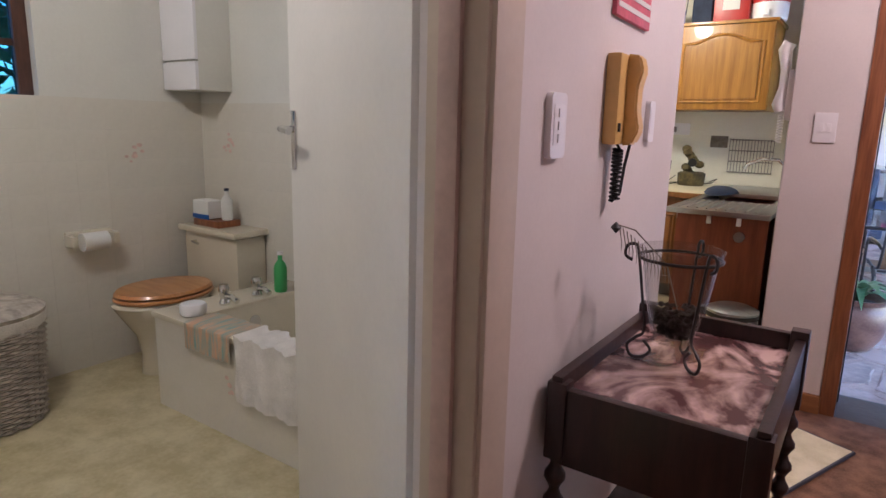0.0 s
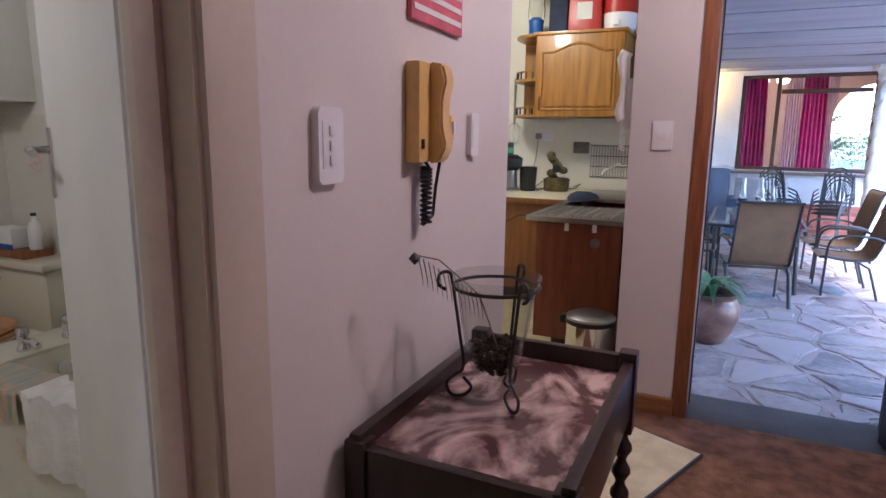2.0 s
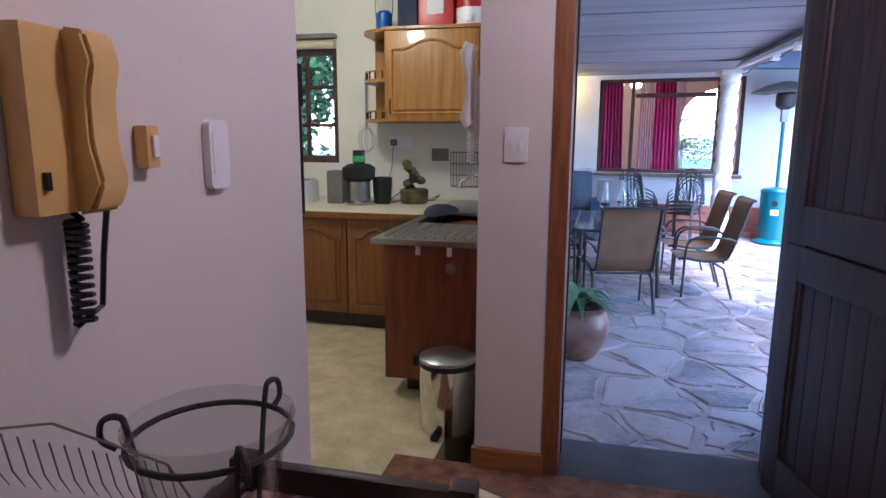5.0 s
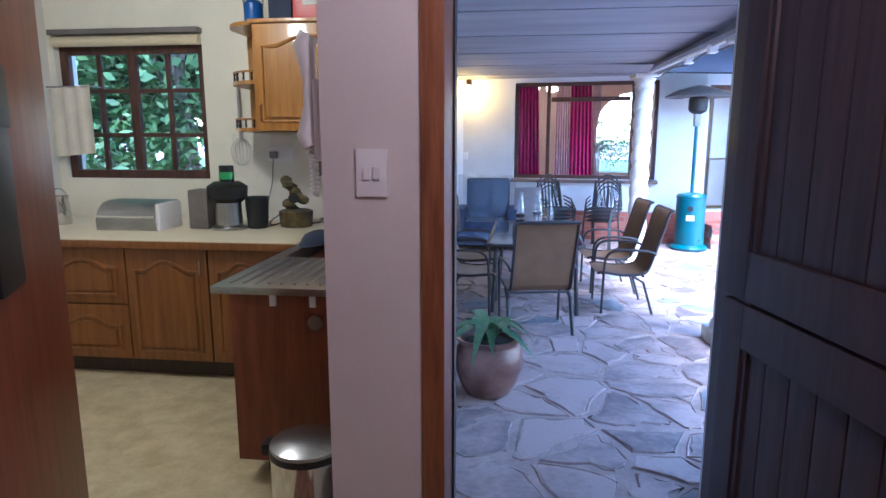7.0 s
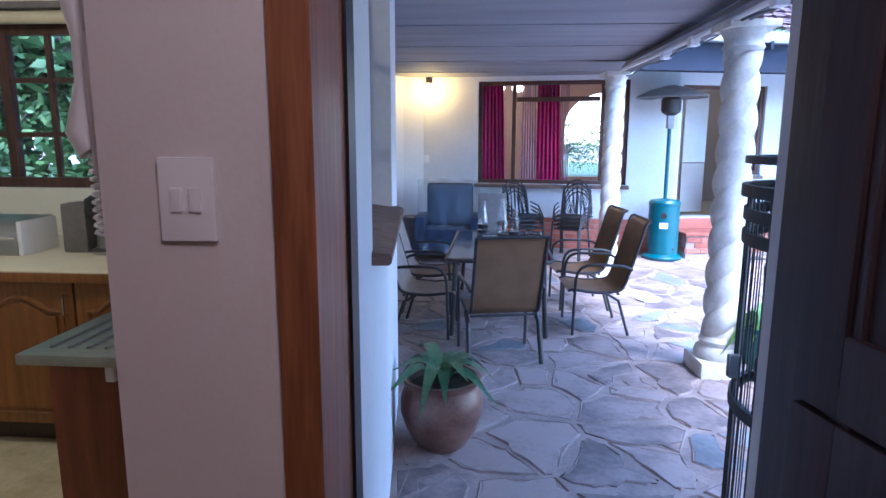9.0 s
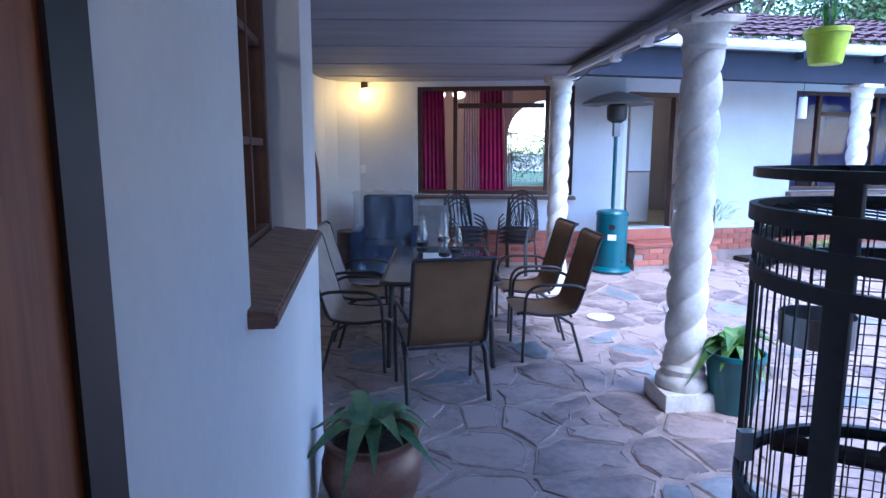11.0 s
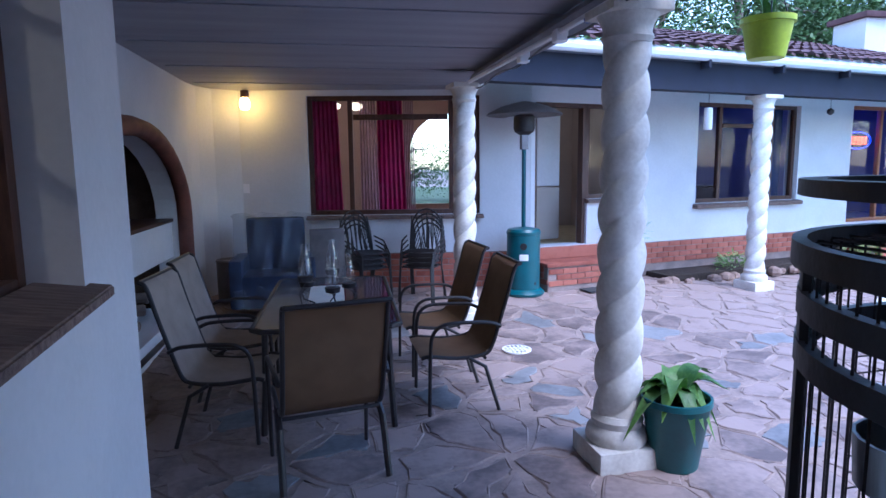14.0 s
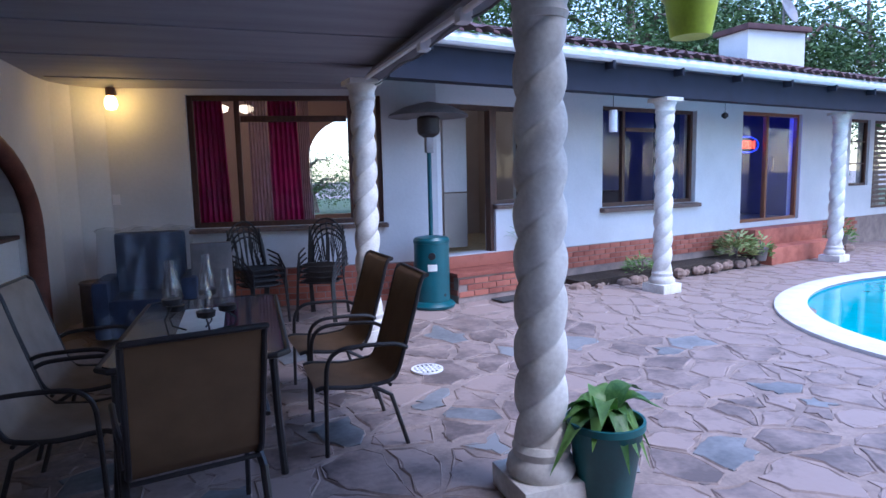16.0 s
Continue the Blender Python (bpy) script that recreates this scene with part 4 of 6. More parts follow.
for k in range(12):
    y, z = 8.5 + 0.17 * k, 0.26 + 0.1 * (k % 3)
    lg = thing("firewood_log", "rough split log in the fireplace store", "log", (-1.0, y, z), rnd.uniform(-20, 20), "firewood logs")
    part("log", lathe(B(), [(0.05, -0.2), (0.06, -0.18), (0.055, 0.0), (0.06, 0.18), (0.05, 0.2)], 8), BARK, lg).matrix_basis = pose(0, 0, 0, 90, 0, 90)
dr = thing("metal_drum", "dull metal bin standing in the corner by the fireplace", "bin", (-0.22, 11.8, 0.1))
part("body", lathe(B(), [(0.17, 0.0), (0.18, 0.02), (0.18, 0.5), (0.19, 0.51), (0.18, 0.53), (0.16, 0.5)], 28), ALU, dr)

# armchair under clear wrap
ac = thing("wrapped_armchair", "dark blue armchair wrapped in clear plastic", "armchair", (0.36, 11.25, 0.06), 0)
ac.scale = (0.95, 1.0, 1.08)
part("seat", box(B(), -0.36, 0.36, -0.35, 0.35, 0.1, 0.45, 0.06), SOFA, ac)
part("backrest", box(B(), -0.36, 0.36, 0.2, 0.4, 0.4, 1.02, 0.06), SOFA, ac)
for s in (-1, 1):
    part("arm", box(B(), s * 0.42 - 0.08, s * 0.42 + 0.08, -0.35, 0.38, 0.1, 0.62, 0.05), SOFA, ac)
bm = B()
bmesh.ops.create_grid(bm, x_segments=26, y_segments=30, size=0.5)
for v in bm.verts:
    u, w = v.co.x * 2, v.co.y + 0.5
    wob = 0.025 * math.sin(u * 9 + w * 4) + 0.02 * math.sin(u * 17 - w * 11)
    if w > 0.72:
        v.co = Vector((u * 0.50, -0.02 + (w - 0.72) * 1.6 + wob * 0.4, 1.06 + wob * 0.5))
    else:
        v.co = Vector((u * (0.40 + 0.10 * w + 0.06 * (0.72 - w)), -0.42 + 0.4 * w / 0.72 * 1.0 + wob, 0.12 + 0.94 * w / 0.72))
part("plastic_wrap", bm, POLY, ac, "crumpled clear plastic wrap", 80)

# stacks of folded iron chairs
def iron_stack(at, rz, n):
    for k in range(n):
        c = thing("iron_chair", "stacked black wrought iron garden chair", "chair", (at[0], at[1], at[2] + 0.06 * k), rz + 2 * k, "stacked iron garden chairs")
        for s in (-1, 1):
            part("leg", tube(B(), [(s * 0.22, -0.22, 0.0 - 0.06 * k * (k > 0)), (s * 0.2, -0.2, 0.42), (s * 0.24, -0.02, 0.56), (s * 0.25, 0.2, 0.6)], 0.011, 6), IRON, c)
            part("back_leg", tube(B(), [(s * 0.22, 0.28, 0.0 - 0.06 * k * (k > 0)), (s * 0.2, 0.18, 0.42), (s * 0.2, 0.28, 0.85)], 0.011, 6), IRON, c)
        part("back_hoop", tube(B(), arc((0, 0.28, 0.66), 0.21, -20, 200, 14, "y", 0.28), 0.011, 6), IRON, c)
        for j in range(5):
            part("back_scroll", tube(B(), [(0.08 * (j - 2), 0.22, 0.45), (0.05 * (j - 2), 0.26, 0.65), (0.075 * (j - 2), 0.28, 0.9 - 0.02 * abs(j - 2))], 0.007, 5), IRON, c)
        for j in range(6):
            part("seat_slat", tube(B(), [(-0.2, -0.18 + 0.07 * j, 0.43), (0.2, -0.18 + 0.07 * j, 0.43)], 0.008, 5), IRON, c)
        part("seat_ring", tube(B(), arc((0, 0, 0.43), 0.21, 0, 340, 17), 0.01, 6, True), IRON, c)


iron_stack((1.45, 11.4, 0.1), 25, 4)
iron_stack((2.12, 11.35, 0.1), -30, 4)
bx = thing("side_panel", "grey flat storage box beside the wrapped armchair", "box", (0.98, 11.1, 0.07))
part("body", box(B(), -0.2, 0.2, -0.04, 0.04, 0.0, 0.98, 0.01), ALU, bx)

# drain cover
dc = thing("drain_cover", "round white plastic drain grating in the paving", "drain", (2.75, 9.33, 0.004))
part("rim", lathe(B(), [(0.12, 0.0), (0.14, 0.0), (0.14, 0.014), (0.12, 0.014)], 28, caps=False), PLASTIC_W, dc)
part("well", lathe(B(), [(0.005, 0.0), (0.12, 0.001), (0.12, 0.002)], 24), BLACKP, dc)
for k in range(5):
    x = -0.08 + 0.04 * k
    q = math.sqrt(0.12 ** 2 - x * x)
    part("slat", box(B(), x - 0.008, x + 0.008, -q, q, 0.004, 0.012), PLASTIC_W, dc)
for k in range(3):
    y = -0.05 + 0.05 * k
    q = math.sqrt(0.12 ** 2 - y * y)
    part("slat", box(B(), -q, q, y - 0.008, y + 0.008, 0.005, 0.013), PLASTIC_W, dc)


# ---- hall things ----
def on_wall(y, z, off=0.0):
    return HALLW @ Matrix.Translation(((y + 1.6) * 1.001, -off, z))


tr = thing("tea_trolley", "dark stained wooden tea trolley with a marbled tray top", "trolley", (0.335, 1.61, F))
x0, x1, y0, y1, zt = -0.21, 0.21, -0.32, 0.32, 0.755
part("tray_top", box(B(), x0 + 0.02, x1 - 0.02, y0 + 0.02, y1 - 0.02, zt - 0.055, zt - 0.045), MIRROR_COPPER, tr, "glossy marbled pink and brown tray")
part("side_rail", box(B(), x0, x0 + 0.025, y0, y1, zt - 0.16, zt - 0.01, 0.006), DARKW, tr)
part("side_rail", box(B(), x1 - 0.025, x1, y0, y1, zt - 0.16, zt - 0.01, 0.006), DARKW, tr)
part("end_panel", box(B(), x0 + 0.025, x1 - 0.025, y0, y0 + 0.025, zt - 0.21, zt - 0.035, 0.006), DARKW, tr)
part("end_panel", box(B(), x0 + 0.025, x1 - 0.025, y1 - 0.025, y1, zt - 0.16, zt - 0.0, 0.006), DARKW, tr)
for sx in (x0 + 0.015, x1 - 0.015):
    for sy in (y0 + 0.015, y1 - 0.015):
        part("corner_post", box(B(), sx - 0.022, sx + 0.022, sy - 0.022, sy + 0.022, zt - 0.2, zt + (0.012 if sy > 0 else -0.022), 0.006), DARKW, tr)
        prof = [(0.018 + 0.007 * math.sin(k * 1.25), 0.05 + (zt - 0.25) * k / 40) for k in range(41)]
        part("leg", lathe(B(), prof, 12, (sx, sy, 0)), DARKW, tr, "barley twist turned leg", 60)
        part("castor", lathe(B(), [(0.008, 0.05), (0.022, 0.035), (0.022, 0.012), (0.01, 0.0)], 12, (sx, sy, 0)), IRON, tr)
part("lower_shelf", box(B(), x0, x1, y0, y1, 0.2, 0.225, 0.005), DARKW, tr)
mg = thing("magazine_pile", "pile of magazines on the trolley's lower shelf", "magazines", (0.33, 1.48, F + 0.226))
for k in range(5):
    part("magazine", box(B(), -0.12, 0.12, -0.13, 0.14, 0.012 * k, 0.012 * k + 0.01, m=pose(0.01 * (k % 3), 0, 0, 0, 0, 5 * (k % 3 - 1))), (PAPER, MATD, REDP, CLOTH_S, FOUNT)[k], mg)

vs = thing("glass_vase", "tapered glass vase of dried petals in a scrolled iron stand", "vase", (0.285, 1.62, F + 0.711))
part("bowl", lathe(B(), [(0.02, 0.05), (0.045, 0.052), (0.065, 0.10), (0.082, 0.18), (0.093, 0.25), (0.108, 0.285), (0.104, 0.287), (0.089, 0.25), (0.078, 0.18), (0.06, 0.10), (0.04, 0.058), (0.01, 0.056)], 40, caps=False), VASEG, vs, "clear glass bowl", 60)
bm, rnd = B(), random.Random(12)
for k in range(150):
    z = rnd.uniform(0.065, 0.14)
    q, a = (0.034 + 0.3 * (z - 0.06)) * rnd.random() ** 0.4, rnd.uniform(0, 6.28)
    lathe(bm, [(0.001, -0.004), (rnd.uniform(0.007, 0.013), 0.0), (0.002, 0.006)], 6, (q * math.cos(a), q * math.sin(a), z), 1.0, rnd.uniform(0.5, 1.0))
part("petals", bm, DRIED, vs, "dark dried petals", 20)
part("ring", tube(B(), arc((0, 0, 0.262), 0.103, 0, 345, 23), 0.004, 6, True), IRON, vs)
for k in range(3):
    a = radians(200 + 120 * k)
    def P(r, z):
        return (r * math.cos(a), r * math.sin(a), z)
    pts = [P(0.075, 0.05), P(0.055, 0.025), P(0.075, 0.006), P(0.105, 0.008), P(0.115, 0.035), P(0.095, 0.055), P(0.075, 0.075), P(0.085, 0.15), P(0.105, 0.27), P(0.115, 0.29), P(0.135, 0.285), P(0.138, 0.262), P(0.12, 0.25)]
    part("scroll_leg", tube(B(), curve(pts, 5), 0.0042, 6), IRON, vs)
vs.scale = (0.9, 0.9, 0.98)
ft = thing("feather", "grey feather standing in the vase", "feather", (0.30, 1.62, F + 0.711))
part("quill", tube(B(), [(0.0, 0.0, 0.10), (-0.03, -0.06, 0.25), (-0.08, -0.15, 0.335), (-0.10, -0.20, 0.35)], 0.0015, 5), FEATHER, ft)
for k in range(14):
    u = k / 13
    p = Vector((-0.03, -0.06, 0.25)).lerp(Vector((-0.10, -0.20, 0.35)), u)
    part("barb", tube(B(), [p, p + Vector((0.008, 0.0, -0.035)), p + Vector((0.004, 0.014, -0.06))], [0.0012, 0.001, 0.0004], 4), FEATHER, ft)
part("eye", lathe(B(), [(0.001, -0.012), (0.012, 0.0), (0.001, 0.012)], 8), BLACKP, ft).matrix_basis = pose(-0.105, -0.205, 0.345)

rg = thing("hall_rug", "cream rug with a dark edge lying on the carpet", "rug", (0.42, 2.72, F), 0)
part("rug_top", prism(B(), [(-0.25, -0.9), (-0.1, 0.42), (0.29, 0.24), (0.0, -0.5)], 0.001, 0.012), RUG, rg)
part("edge", tube(B(), [(0.0, -0.5, 0.006), (0.29, 0.24, 0.006), (-0.1, 0.42, 0.006)], 0.008, 6), RUGE, rg)


def wall_switch(y, z, w, h, rockers, label, vertical=True):
    s = thing("light_switch", label, "switch", (0, 0, 0))
    s.matrix_world = on_wall(y, z)
    part("plate", prism(B(), [(sx * (w / 2 - 0.012) + 0.012 * math.cos(radians(a)), sz * (h / 2 - 0.012) + 0.012 * math.sin(radians(a))) for sx, sz, a0 in ((1, 1, 0), (-1, 1, 90), (-1, -1, 180), (1, -1, 270)) for a in range(a0, a0 + 91, 18)], 0.0, 0.014, m=pose(0, 0, 0, 90)), PLASTIC_W, s)
    part("surround", box(B(), -w * 0.36, w * 0.36, -0.0152, -0.013, -h * 0.3, h * 0.32, 0.001), PLASTIC_W, s)
    for k in range(rockers):
        q = (k - (rockers - 1) / 2) * 0.024
        part("rocker", box(B(), -0.008, 0.008, -0.0175, -0.014, q - 0.008, q + 0.008, 0.001), PLASTIC_W, s)
    return s


wall_switch(1.268, 1.645, 0.075, 0.125, 3, "white three-gang light switch with rounded corners")
wall_switch(1.975, 1.665, 0.06, 0.115, 0, "white blank wall plate")
s = thing("light_switch", "white two-gang light switch on the pier", "switch", (0.429, 3.31, 1.67))
part("plate", box(B(), -0.043, 0.043, -0.01, 0, -0.063, 0.063, 0.004), PLASTIC_W, s)
for k in (-1, 1):
    part("rocker", box(B(), k * 0.014 - 0.009, k * 0.014 + 0.009, -0.015, -0.009, -0.018, 0.018, 0.002), PLASTIC_W, s)

ph = thing("entry_phone", "yellowed plastic entry phone with a dark coiled cord", "intercom", (0, 0, 0))
ph.matrix_world = on_wall(1.625, 1.71)
part("base", box(B(), -0.055, 0.035, -0.035, 0, -0.105, 0.105, 0.01), PLASTIC_Y, ph)
bm = prism(B(), [(-0.03, -0.108), (-0.056, -0.104), (-0.072, -0.07), (-0.062, -0.025), (-0.062, 0.03), (-0.072, 0.068), (-0.062, 0.102), (-0.03, 0.107)], 0.0, 0.05, m=Matrix(((0, 0, 1, 0), (1, 0, 0, 0), (0, 1, 0, 0), (0, 0, 0, 1))))
bmesh.ops.bevel(bm, geom=list(bm.edges), offset=0.005, segments=2, affect="EDGES")
part("handset", bm, PLASTIC_Y, ph, "yellowed handset", 60)
part("button", box(B(), -0.045, -0.038, -0.04, -0.034, -0.075, -0.055), BLACKP, ph)
coil = [(0.005 + 0.011 * math.cos(k * 0.9), -0.025 + 0.011 * math.sin(k * 0.9), -0.115 - 0.0013 * k + 0.006 * math.sin(k * 0.05)) for k in range(95)]
part("coiled_cord", tube(B(), [(0.0, -0.02, -0.10)] + coil + [(0.03, -0.03, -0.225), (0.034, -0.035, -0.16), (0.035, -0.045, -0.10)], 0.004, 5), BLACKP, ph, "dark coiled cord")
ch = thing("door_chime_button", "small yellowed push button box on the wall", "button", (0, 0, 0))
ch.matrix_world = on_wall(1.79, 1.68)
part("case", box(B(), -0.014, 0.014, -0.022, 0, -0.03, 0.03, 0.005), PLASTIC_Y, ch)
part("push", box(B(), -0.006, 0.006, -0.027, -0.021, -0.014, 0.016, 0.002), PLASTIC_W, ch)
pc = thing("pink_picture", "pink striped print in a thin frame on the wall", "picture", (0, 0, 0))
pc.matrix_world = on_wall(1.70, 2.02)
part("print", box(B(), -0.12, 0.17, -0.012, 0, -0.12, 0.2, 0.003), PINKP, pc)
for k in range(4):
    part("stripe", box(B(), -0.11, 0.16, -0.0135, -0.0115, -0.10 + 0.03 * k, -0.088 + 0.03 * k), PAPER, pc)

# ---- kitchen things ----
YB, CT = 5.9, 1.2


def panel_door(name, parent, x0, x1, yf, z0, z1, material, arch=0.03):
    """A frame-and-panel door whose face looks to -y."""
    d_ = part(name, box(B(), x0, x1, yf, yf + 0.02, z0, z1, 0.004), material, parent)
    a, b, c, e = x0 + 0.055, x1 - 0.055, z0 + 0.055, z1 - 0.07
    bm = B()
    top = [(a + (b - a) * k / 12, e - arch + arch * max(0.0, math.sin(math.pi * min(1, max(0, (k / 12 - 0.18) / 0.64)))) ) for k in range(13)]
    tube(bm, [(a, yf, c), (b, yf, c)] + [(x, yf, z) for x, z in reversed(top)], 0.011, 8, True)
    part("moulding", bm, material, d_)
    part("raised_panel", prism(B(), [(a + 0.025, c + 0.025), (b - 0.025, c + 0.025)] + [(min(b - 0.025, max(a + 0.025, x)), z - 0.025) for x, z in reversed(top)], 0.0, 0.012, m=Matrix.Translation((0, yf - 0.0, 0)) @ pose(0, 0, 0, 90)), material, d_)
    return d_


xs = [-2.5, -1.93, -1.41, -0.91, -0.5]
for k in range(4):
    cu = thing("base_cabinet", "brown oak kitchen base unit with an arched panel door", "cabinet", (0, 0, 0), 0, "kitchen base units")
    a, b = xs[k], xs[k + 1]
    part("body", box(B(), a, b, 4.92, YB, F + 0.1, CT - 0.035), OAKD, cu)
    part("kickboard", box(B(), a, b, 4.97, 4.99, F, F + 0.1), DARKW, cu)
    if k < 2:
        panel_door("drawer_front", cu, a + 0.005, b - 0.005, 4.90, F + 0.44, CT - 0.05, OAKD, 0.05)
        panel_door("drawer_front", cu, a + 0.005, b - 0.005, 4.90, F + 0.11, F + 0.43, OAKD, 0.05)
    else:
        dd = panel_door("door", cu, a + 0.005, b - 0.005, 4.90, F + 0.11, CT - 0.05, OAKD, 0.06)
        part("handle", tube(B(), [(b - 0.035, 4.90, 1.0), (b - 0.035, 4.875, 1.01), (b - 0.035, 4.875, 1.09), (b - 0.035, 4.90, 1.10)], 0.005, 6), CHROME, dd)
wt = thing("worktop", "cream laminate worktop with a timber edge", "worktop", (0, 0, 0))
part("top", box(B(), -2.5, -0.37, 4.88, YB, CT - 0.035, CT, 0.004), COUNTER, wt)
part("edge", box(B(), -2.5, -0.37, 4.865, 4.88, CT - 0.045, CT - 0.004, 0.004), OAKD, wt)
sk = thing("sink_unit", "red brown sink cabinet with a stainless steel sink top", "sink unit", (0, 0, 0))
part("end_panel", box(B(), -0.30, 0.19, 3.92, 3.94, F + 0.08, 1.17), MAHOG, sk, "red brown end panel")
part("body", box(B(), -0.28, 0.19, 3.94, 5.88, F + 0.08, 1.14), MAHOG, sk)
part("kickboard", box(B(), -0.2, 0.19, 3.98, 5.88, F, F + 0.08), DARKW, sk)
bm = B()
box(bm, -0.36, 0.2, 3.88, 4.5, 1.17, 1.2, 0.006), box(bm, -0.36, -0.30, 4.5, 5.1, 1.17, 1.2, 0.004), box(bm, 0.12, 0.2, 4.5, 5.1, 1.17, 1.2, 0.004), box(bm, -0.36, 0.2, 5.1, 5.88, 1.17, 1.2, 0.006)
part("sink_top", bm, STEEL, sk, "brushed steel drainer and rim")
bm = B()
box(bm, -0.30, 0.12, 4.5, 5.1, 1.0, 1.01), box(bm, -0.31, -0.30, 4.5, 5.1, 1.0, 1.18), box(bm, 0.12, 0.13, 4.5, 5.1, 1.0, 1.18)
part("basin", bm, STEEL, sk)
for k in range(9):
    part("drainer_rib", tube(B(), [(-0.30 + 0.052 * k, 3.94, 1.201), (-0.30 + 0.052 * k, 4.44, 1.203)], 0.006, 6), STEEL, sk)
part("tap", tube(B(), [(0.15, 4.8, 1.2), (0.15, 4.8, 1.42), (0.10, 4.78, 1.47), (0.0, 4.75, 1.47), (-0.08, 4.73, 1.43), (-0.09, 4.73, 1.40)], 0.011, 8), CHROME, sk)
for x in (-0.12, 0.04):
    part("hook", box(B(), x - 0.012, x + 0.012, 3.905, 3.92, 1.12, 1.165, 0.003), PLASTIC_W, sk)
part("heart_tag", lathe(B(), [(0.002, -0.006), (0.03, -0.004), (0.03, 0.004), (0.002, 0.006)], 16), STEEL, sk).matrix_basis = pose(0.05, 3.905, 1.06, 90)
cl = thing("dish_cloth", "dark blue dish cloth over the sink edge", "cloth", (-0.28, 5.0, 1.2))
part("cloth", lathe(B(), [(0.16, 0.003), (0.13, 0.03), (0.07, 0.05), (0.01, 0.055)], 20, sx=0.7, sy=1.4, twist=lambda a, z: 1 + 0.15 * math.sin(3 * a)), SOFA, cl)
bn = thing("pedal_bin", "round stainless steel pedal bin beside the sink unit", "bin", (0.105, 3.62, F))
bn.scale = (1.0, 1.0, 0.72)
part("body", lathe(B(), [(0.125, 0.0), (0.13, 0.02), (0.13, 0.42)], 32), CHROME, bn)
part("band", lathe(B(), [(0.133, 0.42), (0.133, 0.45), (0.12, 0.46)], 32), BLACKP, bn)
part("lid", lathe(B(), [(0.13, 0.452), (0.13, 0.47), (0.09, 0.495), (0.01, 0.505)], 32), STEEL, bn)
part("pedal", box(B(), -0.04, 0.0, -0.17, -0.11, 0.01, 0.025, 0.004), BLACKP, bn)
part("hinge", box(B(), -0.16, -0.12, -0.03, 0.03, 0.40, 0.46, 0.01), BLACKP, bn)

wc = thing("wall_cabinet", "golden oak wall cabinet with arched door and open shelves", "cabinet", (0, 0, 0))
part("body", box(B(), -0.80, -0.10, 5.42, YB, 1.81, 2.45), OAK, wc)
part("cornice", box(B(), -0.82, -0.08, 5.39, YB, 2.45, 2.475, 0.006), OAK, wc)
dd = panel_door("door", wc, -0.795, -0.105, 5.40, 1.815, 2.445, OAK, 0.06)
part("handle", tube(B(), [(-0.755, 5.40, 1.87), (-0.755, 5.375, 1.88), (-0.755, 5.375, 1.96), (-0.755, 5.40, 1.97)], 0.006, 6), OAKD, dd)
for z in (1.81, 2.10, 2.45):
    q = [(-0.80, YB - 0.01), (-0.80, 5.44)] + [(-0.80 - 0.24 * math.sin(radians(a)), 5.68 - 0.24 * math.cos(radians(a))) for a in range(10, 91, 10)] + [(-1.04, YB - 0.01)]
    part("end_shelf", prism(B(), q, z, z + 0.022), OAK, wc)
    if z < 2.4:
        for k in range(6):
            a = radians(8 + 16 * k)
            part("gallery_spindle", lathe(B(), [(0.004, 0.0), (0.008, 0.015), (0.005, 0.03), (0.008, 0.05)], 8, (-0.80 - 0.23 * math.sin(a), 5.68 - 0.23 * math.cos(a), z + 0.022)), DARKW, wc)
        part("gallery_rail", tube(B(), [(-0.80 - 0.23 * math.sin(radians(a)), 5.68 - 0.23 * math.cos(radians(a)), z + 0.078) for a in range(0, 91, 10)], 0.007, 6), OAK, wc)
part("back_panel", box(B(), -1.04, -0.80, YB - 0.015, YB - 0.003, 1.81, 2.45), OAK, wc)


def bottle(at, r, h, material, cap, label):
    b_ = thing("bottle", label, "bottle", at)
    part("body", lathe(B(), [(r * 0.9, 0), (r, 0.01), (r, h * 0.6), (r * 0.8, h * 0.7), (r * 0.35, h * 0.8), (r * 0.35, h * 0.93)], 20), material, b_)
    part("cap", lathe(B(), [(r * 0.42, h * 0.92), (r * 0.42, h), (r * 0.36, h)], 14), cap, b_)
    return b_


bottle((-0.83, 5.66, 2.123), 0.045, 0.24, DARKW, REDP, "dark bottle with a red cap on the end shelf")
jar = thing("small_tin", "small cream tin on the end shelf", "tin", (-0.82, 5.66, 1.833))
part("tin", lathe(B(), [(0.035, 0), (0.035, 0.06), (0.03, 0.065)], 18), PLASTIC_W, jar)
for k in range(3):
    jr = thing("spice_jar", "small dark spice jar behind the shelf gallery", "jar", (-0.93 + 0.05 * k, 5.75, 1.833), 0, "spice jars")
    part("jar", lathe(B(), [(0.02, 0), (0.02, 0.05), (0.015, 0.06), (0.018, 0.075)], 12), FOUNT, jr)
ld = thing("camping_lantern", "blue and steel camping lantern on top of the cabinet", "lantern", (-0.87, 5.62, 2.474))
part("tank", lathe(B(), [(0.055, 0), (0.06, 0.01), (0.06, 0.13), (0.04, 0.15)], 20), BLUEP, ld)
part("globe", lathe(B(), [(0.04, 0.15), (0.055, 0.2), (0.055, 0.27), (0.04, 0.3)], 20, caps=False), VASEG, ld)
part("cap", lathe(B(), [(0.06, 0.3), (0.05, 0.33), (0.02, 0.36)], 20), CHROME, ld)
for s in (-1, 1):
    part("guard_rod", tube(B(), [(0.062 * s, 0, 0.1), (0.07 * s, 0, 0.2), (0.062 * s, 0, 0.31)], 0.004, 6), CHROME, ld)
